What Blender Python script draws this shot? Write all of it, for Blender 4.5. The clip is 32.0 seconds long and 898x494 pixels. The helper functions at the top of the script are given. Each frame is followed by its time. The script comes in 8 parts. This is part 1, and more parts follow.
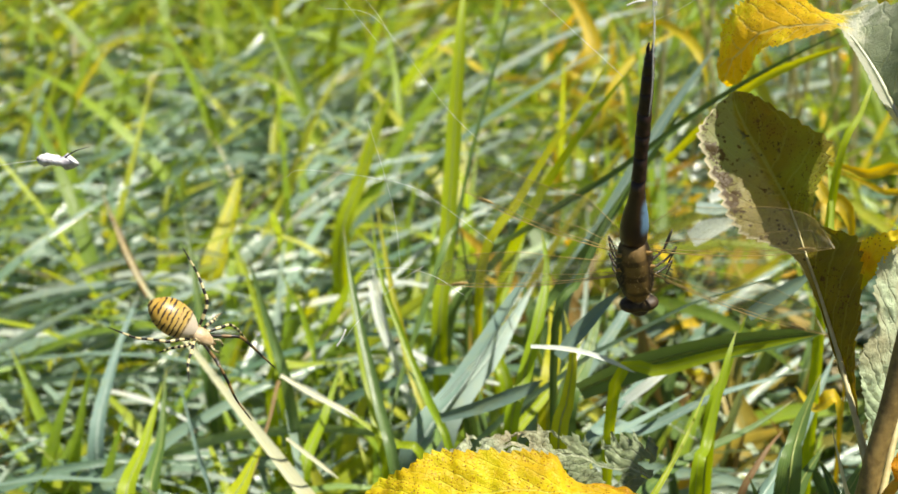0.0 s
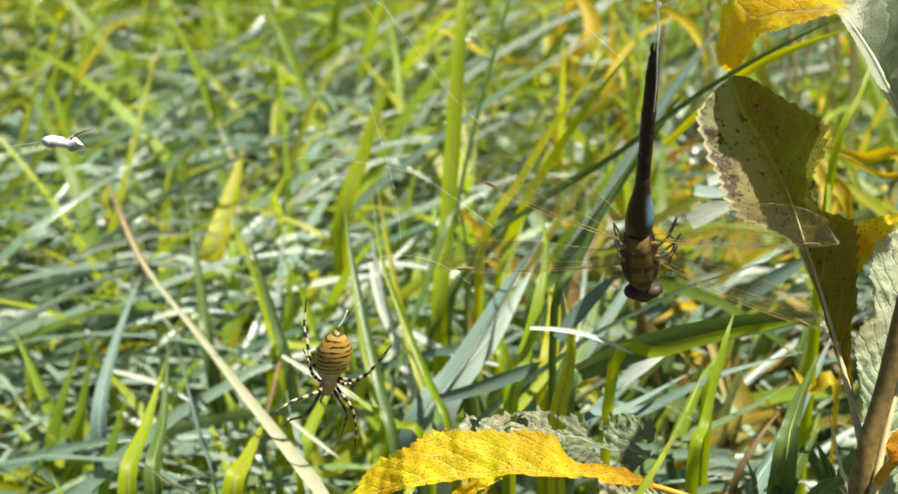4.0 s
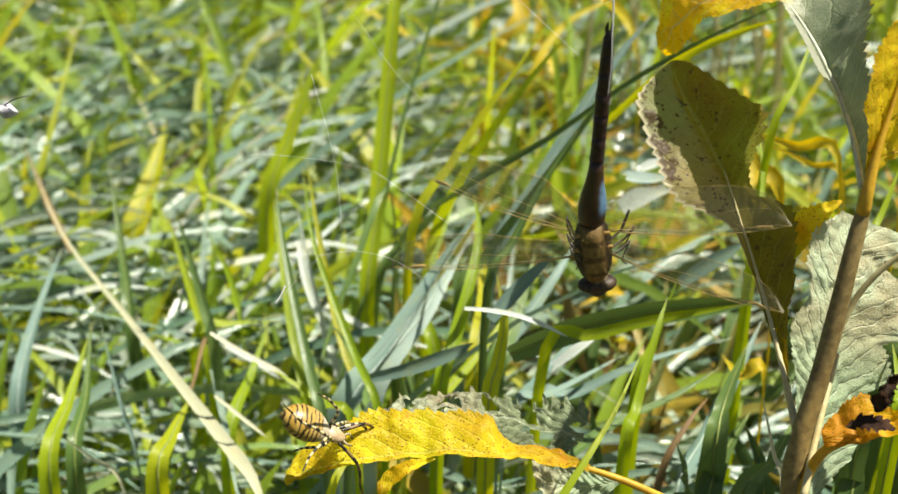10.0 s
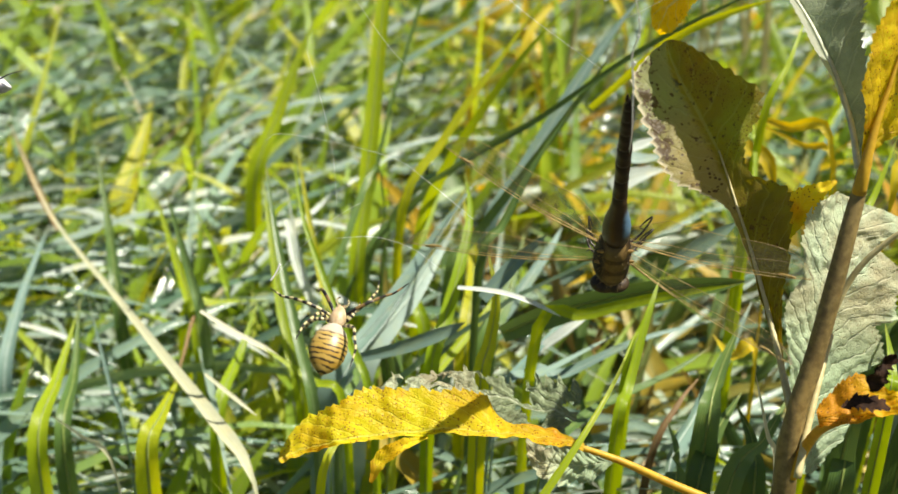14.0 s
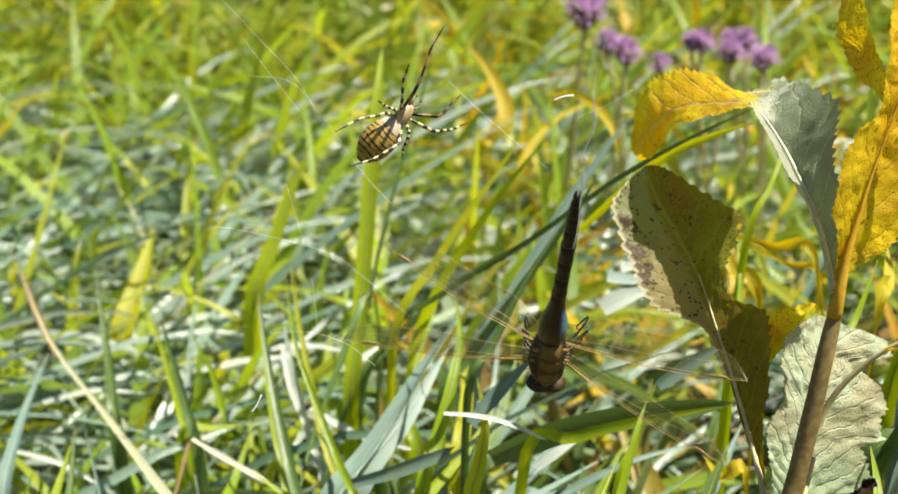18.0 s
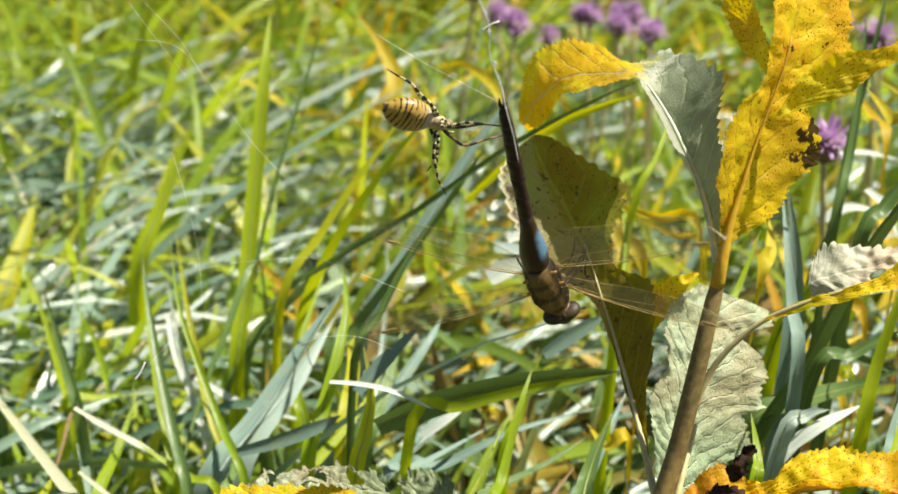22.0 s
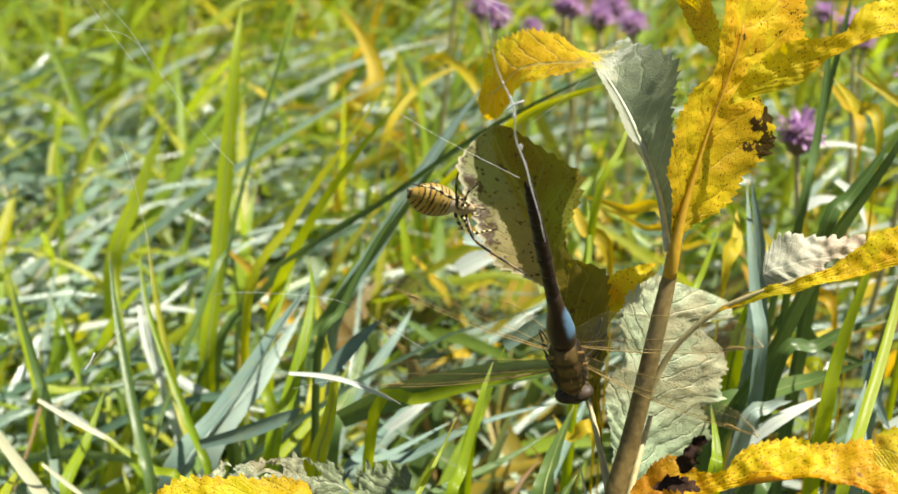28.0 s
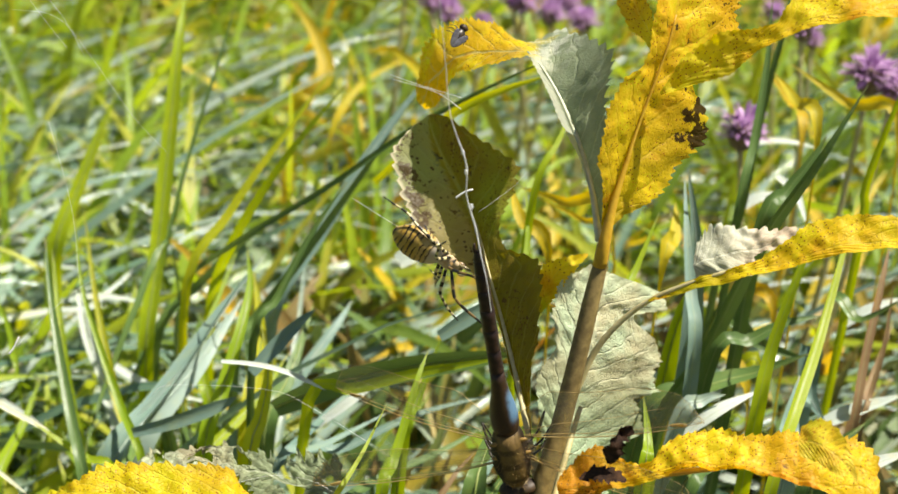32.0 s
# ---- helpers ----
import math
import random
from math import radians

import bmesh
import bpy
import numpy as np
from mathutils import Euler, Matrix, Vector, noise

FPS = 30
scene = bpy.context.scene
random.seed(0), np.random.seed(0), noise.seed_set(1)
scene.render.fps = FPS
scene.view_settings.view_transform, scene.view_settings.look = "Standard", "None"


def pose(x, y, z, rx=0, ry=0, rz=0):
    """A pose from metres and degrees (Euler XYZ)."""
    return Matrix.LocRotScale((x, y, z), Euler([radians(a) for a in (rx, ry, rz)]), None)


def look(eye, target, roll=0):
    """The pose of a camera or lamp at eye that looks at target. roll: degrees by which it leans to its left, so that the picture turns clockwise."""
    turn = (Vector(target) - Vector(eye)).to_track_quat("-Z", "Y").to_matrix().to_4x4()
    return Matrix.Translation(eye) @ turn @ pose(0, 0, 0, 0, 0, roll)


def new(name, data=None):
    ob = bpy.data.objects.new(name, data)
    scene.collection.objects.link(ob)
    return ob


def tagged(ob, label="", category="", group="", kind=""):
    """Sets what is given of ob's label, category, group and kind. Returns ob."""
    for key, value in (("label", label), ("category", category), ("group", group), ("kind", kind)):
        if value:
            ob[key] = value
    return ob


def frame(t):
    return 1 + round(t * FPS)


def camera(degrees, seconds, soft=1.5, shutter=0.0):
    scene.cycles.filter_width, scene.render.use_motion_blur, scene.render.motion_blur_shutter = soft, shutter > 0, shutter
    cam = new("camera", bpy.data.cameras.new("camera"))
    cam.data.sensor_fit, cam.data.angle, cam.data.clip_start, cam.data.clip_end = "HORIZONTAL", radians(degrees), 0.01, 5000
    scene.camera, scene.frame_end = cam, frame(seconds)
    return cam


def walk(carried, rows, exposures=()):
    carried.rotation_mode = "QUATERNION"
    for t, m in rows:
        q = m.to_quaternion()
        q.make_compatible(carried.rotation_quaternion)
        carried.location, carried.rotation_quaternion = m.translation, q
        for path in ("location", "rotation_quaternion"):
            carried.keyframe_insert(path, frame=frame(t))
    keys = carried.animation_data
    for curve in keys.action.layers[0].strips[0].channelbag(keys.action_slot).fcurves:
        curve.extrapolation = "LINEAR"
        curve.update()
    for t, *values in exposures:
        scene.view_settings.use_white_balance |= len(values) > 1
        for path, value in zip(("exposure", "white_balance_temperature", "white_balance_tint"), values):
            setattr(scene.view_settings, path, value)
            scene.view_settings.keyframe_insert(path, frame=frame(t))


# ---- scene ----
# ---------------------------------------------------------------- camera
cam = camera(30, 32.0, soft=1.5, shutter=0.25)
cam.data.dof.use_dof = True
cam.data.dof.focus_distance = 0.41
cam.data.dof.aperture_fstop = 20.0
walk(cam, [
    (0.0, pose(0.0049, 0.0023, 0.4003, 63.540, 2.548, 2.183)),
    (0.5, pose(0.0084, 0.0017, 0.4002, 63.884, 2.700, 2.611)),
    (1.0, pose(0.0076, 0.0015, 0.4000, 64.107, 2.527, 2.829)),
    (1.5, pose(0.0060, 0.0018, 0.3991, 63.380, 2.094, 2.205)),
    (2.0, pose(0.0049, 0.0023, 0.3987, 63.027, 2.104, 2.015)),
    (2.5, pose(0.0076, 0.0034, 0.3978, 62.841, 2.247, 2.032)),
    (3.0, pose(0.0070, 0.0019, 0.3982, 62.744, 2.276, 2.243)),
    (3.5, pose(0.0055, -0.0001, 0.4004, 62.797, 2.368, 2.259)),
    (5.5, pose(0.0018, -0.0024, 0.4047, 63.243, 1.724, 1.836)),
    (6.0, pose(-0.0028, -0.0022, 0.4054, 63.040, 1.021, 1.287)),
    (6.5, pose(-0.0036, -0.0034, 0.4054, 62.472, 0.319, 0.142)),
    (7.0, pose(-0.0060, -0.0007, 0.4017, 62.101, 0.004, -0.013)),
    (7.5, pose(0.0004, -0.0007, 0.4009, 61.705, 0.519, 0.724)),
    (8.0, pose(-0.0040, -0.0005, 0.3996, 61.810, -0.534, 0.048)),
    (8.5, pose(0.0009, -0.0005, 0.3997, 61.756, -0.092, 0.050)),
    (9.0, pose(-0.0000, 0.0000, 0.4000, 62.000, -0.000, 0.000)),
    (9.5, pose(-0.0007, -0.0006, 0.4001, 62.307, -0.071, 0.021)),
    (10.0, pose(-0.0035, 0.0006, 0.3991, 62.406, -0.194, -0.032)),
    (10.5, pose(-0.0021, 0.0000, 0.4002, 62.492, -0.231, 0.089)),
    (11.0, pose(-0.0083, -0.0003, 0.4013, 62.658, -0.638, -0.264)),
    (11.5, pose(-0.0111, -0.0007, 0.4032, 62.692, -0.650, -0.462)),
    (12.0, pose(-0.0185, -0.0021, 0.4043, 62.642, -1.091, -0.753)),
    (12.5, pose(-0.0200, -0.0018, 0.4024, 61.876, -1.566, -1.092)),
    (13.0, pose(-0.0192, -0.0001, 0.3991, 61.702, -1.681, -1.300)),
    (13.5, pose(-0.0142, 0.0006, 0.3985, 61.681, -1.377, -1.153)),
    (15.5, pose(0.0029, 0.0032, 0.3958, 62.371, 0.657, 1.300)),
    (16.0, pose(-0.0014, 0.0016, 0.3976, 62.396, 0.790, 1.302)),
    (16.5, pose(0.0066, 0.0030, 0.3991, 64.486, 1.561, 1.417)),
    (17.0, pose(0.0084, 0.0032, 0.3985, 65.096, 1.426, 1.489)),
    (17.5, pose(0.0087, 0.0019, 0.4003, 65.434, 1.546, 1.306)),
    (18.0, pose(0.0024, -0.0004, 0.4038, 65.536, 0.292, -0.292)),
    (18.5, pose(0.0042, -0.0029, 0.4045, 65.513, 0.220, -0.331)),
    (19.0, pose(-0.0030, 0.0013, 0.4050, 65.351, -0.104, -0.917)),
    (19.5, pose(-0.0029, 0.0004, 0.4055, 65.533, -0.477, -1.823)),
    (20.0, pose(-0.0050, 0.0014, 0.4042, 65.764, -1.211, -2.588)),
    (20.5, pose(-0.0032, -0.0010, 0.4059, 65.827, -1.585, -3.153)),
    (21.0, pose(-0.0080, -0.0017, 0.4063, 65.709, -2.201, -4.107)),
    (21.5, pose(-0.0001, -0.0013, 0.4048, 64.930, -1.947, -3.892)),
    (22.0, pose(0.0028, -0.0005, 0.4023, 64.670, -1.655, -3.587)),
    (22.5, pose(0.0068, -0.0000, 0.4009, 64.552, -1.425, -2.971)),
    (23.0, pose(0.0094, -0.0008, 0.4008, 64.594, -1.449, -3.011)),
    (23.5, pose(0.0109, -0.0003, 0.3995, 64.602, -1.564, -3.177)),
    (24.0, pose(0.0112, 0.0000, 0.4000, 64.452, -1.441, -3.037)),
    (24.5, pose(0.0154, 0.0002, 0.3989, 64.404, -1.528, -2.825)),
    (25.0, pose(0.0186, -0.0003, 0.3996, 64.376, -1.475, -2.929)),
    (25.5, pose(0.0160, -0.0002, 0.4010, 64.443, -1.492, -3.199)),
    (27.5, pose(0.0150, 0.0009, 0.3996, 64.545, -1.566, -3.357)),
    (28.0, pose(0.0173, -0.0000, 0.4003, 64.545, -1.451, -3.248)),
    (28.5, pose(0.0183, 0.0007, 0.3991, 64.641, -1.765, -3.317)),
    (29.0, pose(0.0199, 0.0005, 0.3983, 64.605, -2.010, -3.424)),
    (29.5, pose(0.0210, 0.0004, 0.3978, 64.555, -2.707, -3.822)),
    (30.0, pose(0.0261, 0.0022, 0.3971, 64.537, -2.492, -4.108)),
    (30.5, pose(0.0246, 0.0011, 0.3971, 64.595, -2.633, -4.321)),
    (31.0, pose(0.0272, 0.0022, 0.3968, 64.583, -2.369, -4.062)),
    (31.5, pose(0.0246, 0.0010, 0.3976, 64.573, -2.397, -4.129)),
    (32.0, pose(0.0258, 0.0002, 0.3971, 64.562, -2.582, -4.023)),
], exposures=[(0.0, 0.81, 6800, 10), (13.5, 0.81, 6800, 10), (17.0, 0.87, 6800, 10), (22.0, 0.87, 6800, 10), (23.5, 0.79, 6800, 10), (24.0, 0.74, 6800, 10), (25.0, 0.63, 6800, 10), (25.5, 0.63, 6800, 10), (27.5, 0.84, 6800, 10), (28.5, 0.87, 6800, 10), (32.0, 0.87, 6800, 10)])

# ---------------------------------------------------------------- light
SUN_EL, SUN_AZ = 62.0, 88.0      # degrees above the ground, degrees right of straight ahead
world = bpy.data.worlds.new("sky")
scene.world = world
world.use_nodes = True
wn = world.node_tree
sky = wn.nodes.new("ShaderNodeTexSky")
sky.sky_type = "NISHITA"
sky.sun_disc = False
sky.sun_elevation = radians(SUN_EL)
sky.sun_rotation = radians(SUN_AZ)
wn.links.new(sky.outputs["Color"], wn.nodes["Background"].inputs["Color"])
wn.nodes["Background"].inputs["Strength"].default_value = 0.042
sun = new("sun", bpy.data.lights.new("sun", "SUN"))
sun.data.energy, sun.data.angle, sun.data.color = 5.0, radians(0.5), (1.0, 0.95, 0.86)
sd = Vector((math.sin(radians(SUN_AZ)) * math.cos(radians(SUN_EL)), math.cos(radians(SUN_AZ)) * math.cos(radians(SUN_EL)), math.sin(radians(SUN_EL))))
sun.matrix_world = look(sd * 5, (0, 0, 0))

# ---------------------------------------------------------------- materials


class Nodes:
    """A small wrapper for building node materials."""

    def __init__(self, name):
        self.mat = bpy.data.materials.new(name)
        self.mat.use_nodes = True
        self.t = self.mat.node_tree
        self.t.nodes.clear()
        self.out = self.add("ShaderNodeOutputMaterial")

    def add(self, kind):
        return self.t.nodes.new(kind)

    def link(self, a, b):
        self.t.links.new(a, b)

    def put(self, socket, v):
        if isinstance(v, bpy.types.NodeSocket):
            self.link(v, socket)
        elif isinstance(v, tuple) and len(v) == 3 and socket.type == "RGBA":
            socket.default_value = (*v, 1)
        else:
            socket.default_value = v

    def uv(self):
        s = self.add("ShaderNodeSeparateXYZ")
        self.link(self.add("ShaderNodeUVMap").outputs[0], s.inputs[0])
        return s.outputs[0], s.outputs[1]

    def obj(self):
        return self.add("ShaderNodeTexCoord").outputs["Object"]

    def noise(self, vec, scale, detail=3.0, rough=0.6):
        n = self.add("ShaderNodeTexNoise")
        self.link(vec, n.inputs["Vector"])
        n.inputs["Scale"].default_value, n.inputs["Detail"].default_value, n.inputs["Roughness"].default_value = scale, detail, rough
        return n.outputs["Fac"]

    def voro(self, vec, scale, feature="F1"):
        n = self.add("ShaderNodeTexVoronoi")
        n.feature = feature
        self.link(vec, n.inputs["Vector"])
        n.inputs["Scale"].default_value = scale
        return n.outputs["Distance"]

    def calc(self, op, a, b=0.0, clamp=False):
        n = self.add("ShaderNodeMath")
        n.operation, n.use_clamp = op, clamp
        self.put(n.inputs[0], a)
        self.put(n.inputs[1], b)
        return n.outputs[0]

    def step(self, x, lo, hi):
        n = self.add("ShaderNodeMapRange")
        n.interpolation_type = "SMOOTHSTEP"
        self.put(n.inputs["Value"], x)
        n.inputs["From Min"].default_value, n.inputs["From Max"].default_value = lo, hi
        return n.outputs["Result"]

    def mix(self, fac, a, b):
        n = self.add("ShaderNodeMix")
        n.data_type = "RGBA"
        self.put(n.inputs[0], fac)
        self.put(n.inputs[6], a)
        self.put(n.inputs[7], b)
        return n.outputs[2]

    def ramp(self, fac, *stops):
        n = self.add("ShaderNodeValToRGB")
        e = n.color_ramp.elements
        while len(e) < len(stops):
            e.new(0.5)
        for i, (p, c) in enumerate(stops):
            e[i].position, e[i].color = p, (*c, 1)
        self.put(n.inputs[0], fac)
        return n.outputs[0]

    def bump(self, height, strength=0.3, dist=0.0005):
        n = self.add("ShaderNodeBump")
        self.put(n.inputs["Height"], height)
        n.inputs["Strength"].default_value, n.inputs["Distance"].default_value = strength, dist
        return n.outputs[0]

    def finish(self, color, rough=0.5, normal=None, thru=0.0, thru_color=None, metal=0.0, spec=0.5):
        p = self.add("ShaderNodeBsdfPrincipled")
        self.put(p.inputs["Base Color"], color)
        self.put(p.inputs["Roughness"], rough)
        self.put(p.inputs["Metallic"], metal)
        p.inputs["Specular IOR Level"].default_value = spec
        if normal:
            self.link(normal, p.inputs["Normal"])
        last = p.outputs[0]
        if thru:
            t = self.add("ShaderNodeBsdfTranslucent")
            self.put(t.inputs["Color"], thru_color or color)
            if normal:
                self.link(normal, t.inputs["Normal"])
            m = self.add("ShaderNodeMixShader")
            self.put(m.inputs[0], thru)
            self.link(last, m.inputs[1])
            self.link(t.outputs[0], m.inputs[2])
            last = m.outputs[0]
        self.link(last, self.out.inputs["Surface"])
        return self.mat


def grass_material(name, stops, thru=0.45, rough=0.42, rand="island", thru_gain=1.0, spec=0.5):
    """Blade of grass: colour varies from blade to blade and along the blade, with fine lengthwise veins."""
    n = Nodes(name)
    u, v = n.uv()
    r = n.add("ShaderNodeNewGeometry").outputs["Random Per Island"] if rand == "island" else n.add("ShaderNodeObjectInfo").outputs["Random"]
    c = n.ramp(r, *stops)
    mott = n.noise(n.obj(), 140.0, 3.0)
    c = n.mix(n.calc("MULTIPLY", n.step(mott, 0.5, 0.75), 0.35), c, n.ramp(r, *[(p, (k[0] * 1.5 + 0.02, k[1] * 1.2 + 0.01, k[2] * 0.7)) for p, k in stops]))
    tipdry = n.step(n.calc("ADD", v, n.calc("MULTIPLY", mott, 0.2)), 1.02, 1.14)
    c = n.mix(n.calc("MULTIPLY", tipdry, 0.7), c, (0.34, 0.26, 0.10))
    wave = n.calc("SINE", n.calc("MULTIPLY", u, 70.0))
    c = n.mix(n.calc("MULTIPLY", n.step(n.calc("ABSOLUTE", n.calc("SUBTRACT", u, 0.5)), 0.07, 0.01), 0.3), c, (0.30, 0.36, 0.16))
    hsv = n.add("ShaderNodeHueSaturation")
    n.put(hsv.inputs["Color"], c)
    hsv.inputs["Value"].default_value = thru_gain
    hsv.inputs["Saturation"].default_value = 1.08
    hsv.inputs["Hue"].default_value = 0.475
    return n.finish(c, rough, n.bump(wave, 0.25, 0.0002), thru, hsv.outputs[0], spec=spec)


def leaf_material(name, base, tip, split=(0.4, 0.6), spots=0.5, spot_color=(0.55, 0.17, 0.02), black=0.0, thru=0.4, vein=(0.5, 0.42, 0.12), veins=15.0, rough=0.5, bump=0.35, gain=1.0, slant=0.42, tip_spots=False, rim=None, lit_end=0.0, sat=1.1, edge=None):
    """Leaf: two colours along its length, raised side veins, orange freckles and dead black patches."""
    n = Nodes(name)
    u, v = n.uv()
    o = n.obj()
    big = n.noise(o, 60.0, 4.0)
    fine = n.noise(o, 420.0, 4.0)
    k = n.step(n.calc("ADD", v, n.calc("MULTIPLY", n.calc("SUBTRACT", big, 0.5), 0.35)), *split)
    c = n.mix(k, base, tip)
    dark = n.mix(k, tuple(x * 0.62 for x in base), (tip[0] * 0.86, tip[1] * 0.66, tip[2] * 0.6))
    c = n.mix(n.step(big, 0.38, 0.68), dark, c)
    side = n.calc("ABSOLUTE", n.calc("SUBTRACT", u, 0.5))
    arg = n.calc("ADD", n.calc("MULTIPLY", n.calc("SUBTRACT", v, n.calc("MULTIPLY", side, slant)), veins), n.calc("MULTIPLY", big, 1.4))
    ridge = n.calc("ABSOLUTE", n.calc("SUBTRACT", n.calc("FRACT", arg), 0.5))
    line = n.step(ridge, 0.09, 0.0)
    mid = n.step(side, 0.03, 0.008)
    net = n.step(n.voro(o, 900.0, "DISTANCE_TO_EDGE"), 0.10, 0.0)
    lines = n.calc("MAXIMUM", n.calc("MULTIPLY", line, 0.65), mid)
    c = n.mix(n.calc("MULTIPLY", lines, 0.42), c, vein)
    if lit_end:
        # sunlit white strip and upper patch, painted into the leaf's colour
        dead = n.calc("MAXIMUM", n.calc("MULTIPLY", n.step(n.calc("ADD", u, n.calc("MULTIPLY", n.noise(o, 220.0, 3.0), 0.3)), 0.58, 0.40), 0.75), n.calc("MULTIPLY", n.step(v, lit_end - 0.11, lit_end - 0.05), n.step(n.noise(o, 190.0, 4.0), 0.44, 0.56)))
        dead = n.calc("MULTIPLY", dead, n.calc("MULTIPLY", n.step(v, lit_end + 0.02, lit_end - 0.02), n.step(v, 0.08, 0.2)))
        c = n.mix(n.calc("MULTIPLY", dead, 0.65), c, (0.80, 0.82, 0.72))
    if spots:
        s = n.voro(o, 1150.0)
        fre = n.calc("MULTIPLY", n.step(s, 0.34, 0.16), n.step(n.noise(o, 130.0, 2.0), 0.52 - 0.2 * spots, 0.70 - 0.2 * spots))
        fre = n.calc("MULTIPLY", fre, k) if tip_spots else fre
        c = n.mix(n.calc("MULTIPLY", fre, 0.85), c, tuple(x * 0.5 for x in spot_color))
        fle = n.step(n.noise(o, 95.0, 3.0), 0.54, 0.72)
        fle = n.calc("MULTIPLY", fle, k) if tip_spots else fle
        c = n.mix(n.calc("MULTIPLY", fle, 0.62 * spots), c, spot_color)
    if black:
        b = n.calc("MULTIPLY", n.step(n.noise(o, 330.0, 3.0), 0.60, 0.66), n.step(n.noise(o, 75.0, 2.0), 0.70 - 0.22 * black, 0.78 - 0.22 * black))
        c = n.mix(n.calc("MULTIPLY", b, 0.92), c, (0.02, 0.012, 0.008))
    if rim:
        where = n.calc("MULTIPLY", n.step(u, 0.62, 0.95), n.calc("MULTIPLY", n.step(v, rim[0], rim[0] + 0.06), n.step(v, rim[1], rim[1] - 0.06)))
        b = n.step(n.calc("ADD", n.noise(o, 300.0, 4.0), n.calc("MULTIPLY", where, 0.20)), 0.64, 0.70)
        c = n.mix(n.calc("MULTIPLY", b, 0.95), c, (0.03, 0.012, 0.006))
    if edge:
        # left half painted as lit: cream below, grey-green where it is shaded above
        half = n.calc("MULTIPLY", n.step(n.calc("ADD", u, n.calc("MULTIPLY", n.noise(o, 160.0, 3.0), 0.12)), 0.55, 0.45), n.step(v, 0.22, 0.42))
        c = n.mix(n.calc("MULTIPLY", half, 0.6), c, n.mix(n.step(v, 0.62, 0.80), (0.33, 0.26, 0.13), (0.24, 0.27, 0.14)))
        dot = n.calc("MULTIPLY", n.step(n.voro(o, 620.0), 0.34, 0.2), n.step(n.noise(o, 140.0, 2.0), 0.46, 0.54))
        c = n.mix(n.calc("MULTIPLY", n.calc("MULTIPLY", half, dot), 0.85), c, (0.05, 0.025, 0.012))
        where = n.calc("MULTIPLY", n.step(u, 0.34, 0.06), n.calc("MULTIPLY", n.step(v, edge[0], edge[0] + 0.08), n.step(v, edge[1], edge[1] - 0.08)))
        b = n.step(n.calc("ADD", n.noise(o, 260.0, 4.0), n.calc("MULTIPLY", where, 0.17)), 0.62, 0.70)
        c = n.mix(n.calc("MULTIPLY", b, 0.85), c, (0.06, 0.03, 0.012))
        # sunlit teeth along the left margin, painted as a pale fringe
        c = n.mix(n.calc("MULTIPLY", n.step(u, 0.05, 0.01), 0.8), c, (0.62, 0.56, 0.40))
    h = n.calc("ADD", n.calc("MULTIPLY", lines, -0.9), n.calc("ADD", n.calc("MULTIPLY", net, -0.35), n.calc("MULTIPLY", fine, 0.7)))
    h = n.calc("ADD", h, n.calc("MULTIPLY", ridge, 0.9))
    hsv = n.add("ShaderNodeHueSaturation")
    n.put(hsv.inputs["Color"], c)
    hsv.inputs["Value"].default_value = gain
    hsv.inputs["Saturation"].default_value = sat
    return n.finish(c, rough, n.bump(h, bump, 0.0009), thru, hsv.outputs[0], spec=0.35)


def plain(name, c1, c2, scale=300.0, rough=0.5, bump=0.2, thru=0.0, metal=0.0, spec=0.5, dist=0.0004):
    """Mottled surface between two colours."""
    n = Nodes(name)
    f = n.noise(n.obj(), scale, 4.0)
    g = n.noise(n.obj(), scale * 0.17, 2.0)
    c = n.mix(n.step(n.calc("ADD", n.calc("MULTIPLY", f, 0.6), n.calc("MULTIPLY", g, 0.4)), 0.36, 0.64), c1, c2)
    return n.finish(c, rough, n.bump(f, bump, dist), thru, None, metal, spec)


MEADOW = grass_material("meadow_blade", [(0.0, (0.222, 0.353, 0.032)), (0.3, (0.304, 0.446, 0.039)), (0.55, (0.164, 0.270, 0.047)), (0.8, (0.395, 0.484, 0.039)), (1.0, (0.451, 0.446, 0.053))], 0.5, 0.36, "island", 1.5)
FARBLADE = grass_material("far_blade", [(0.0, (0.160, 0.226, 0.026)), (0.35, (0.210, 0.276, 0.028)), (0.6, (0.270, 0.312, 0.040)), (0.85, (0.335, 0.310, 0.042)), (1.0, (0.38, 0.36, 0.24))], 0.5, 0.42, "island", 1.4)
GLAUC = grass_material("glaucous_blade", [(0.0, (0.12, 0.22, 0.14)), (0.35, (0.21, 0.32, 0.24)), (0.70, (0.34, 0.43, 0.36)), (0.85, (0.47, 0.54, 0.48)), (1.0, (0.20, 0.32, 0.08))], 0.25, 0.25, "island", 1.3, 1.0)
DRY = grass_material("dry_blade", [(0.0, (0.52, 0.45, 0.26)), (0.5, (0.66, 0.60, 0.42)), (1.0, (0.44, 0.30, 0.13))], 0.3, 0.5, "island", 1.0)
WEED = grass_material("weed_leaf", [(0.0, (0.60, 0.44, 0.02)), (0.3, (0.66, 0.54, 0.03)), (0.5, (0.22, 0.30, 0.05)), (0.7, (0.42, 0.46, 0.30)), (0.85, (0.30, 0.17, 0.05)), (1.0, (0.70, 0.50, 0.02))], 0.4, 0.45, "island", 1.2)
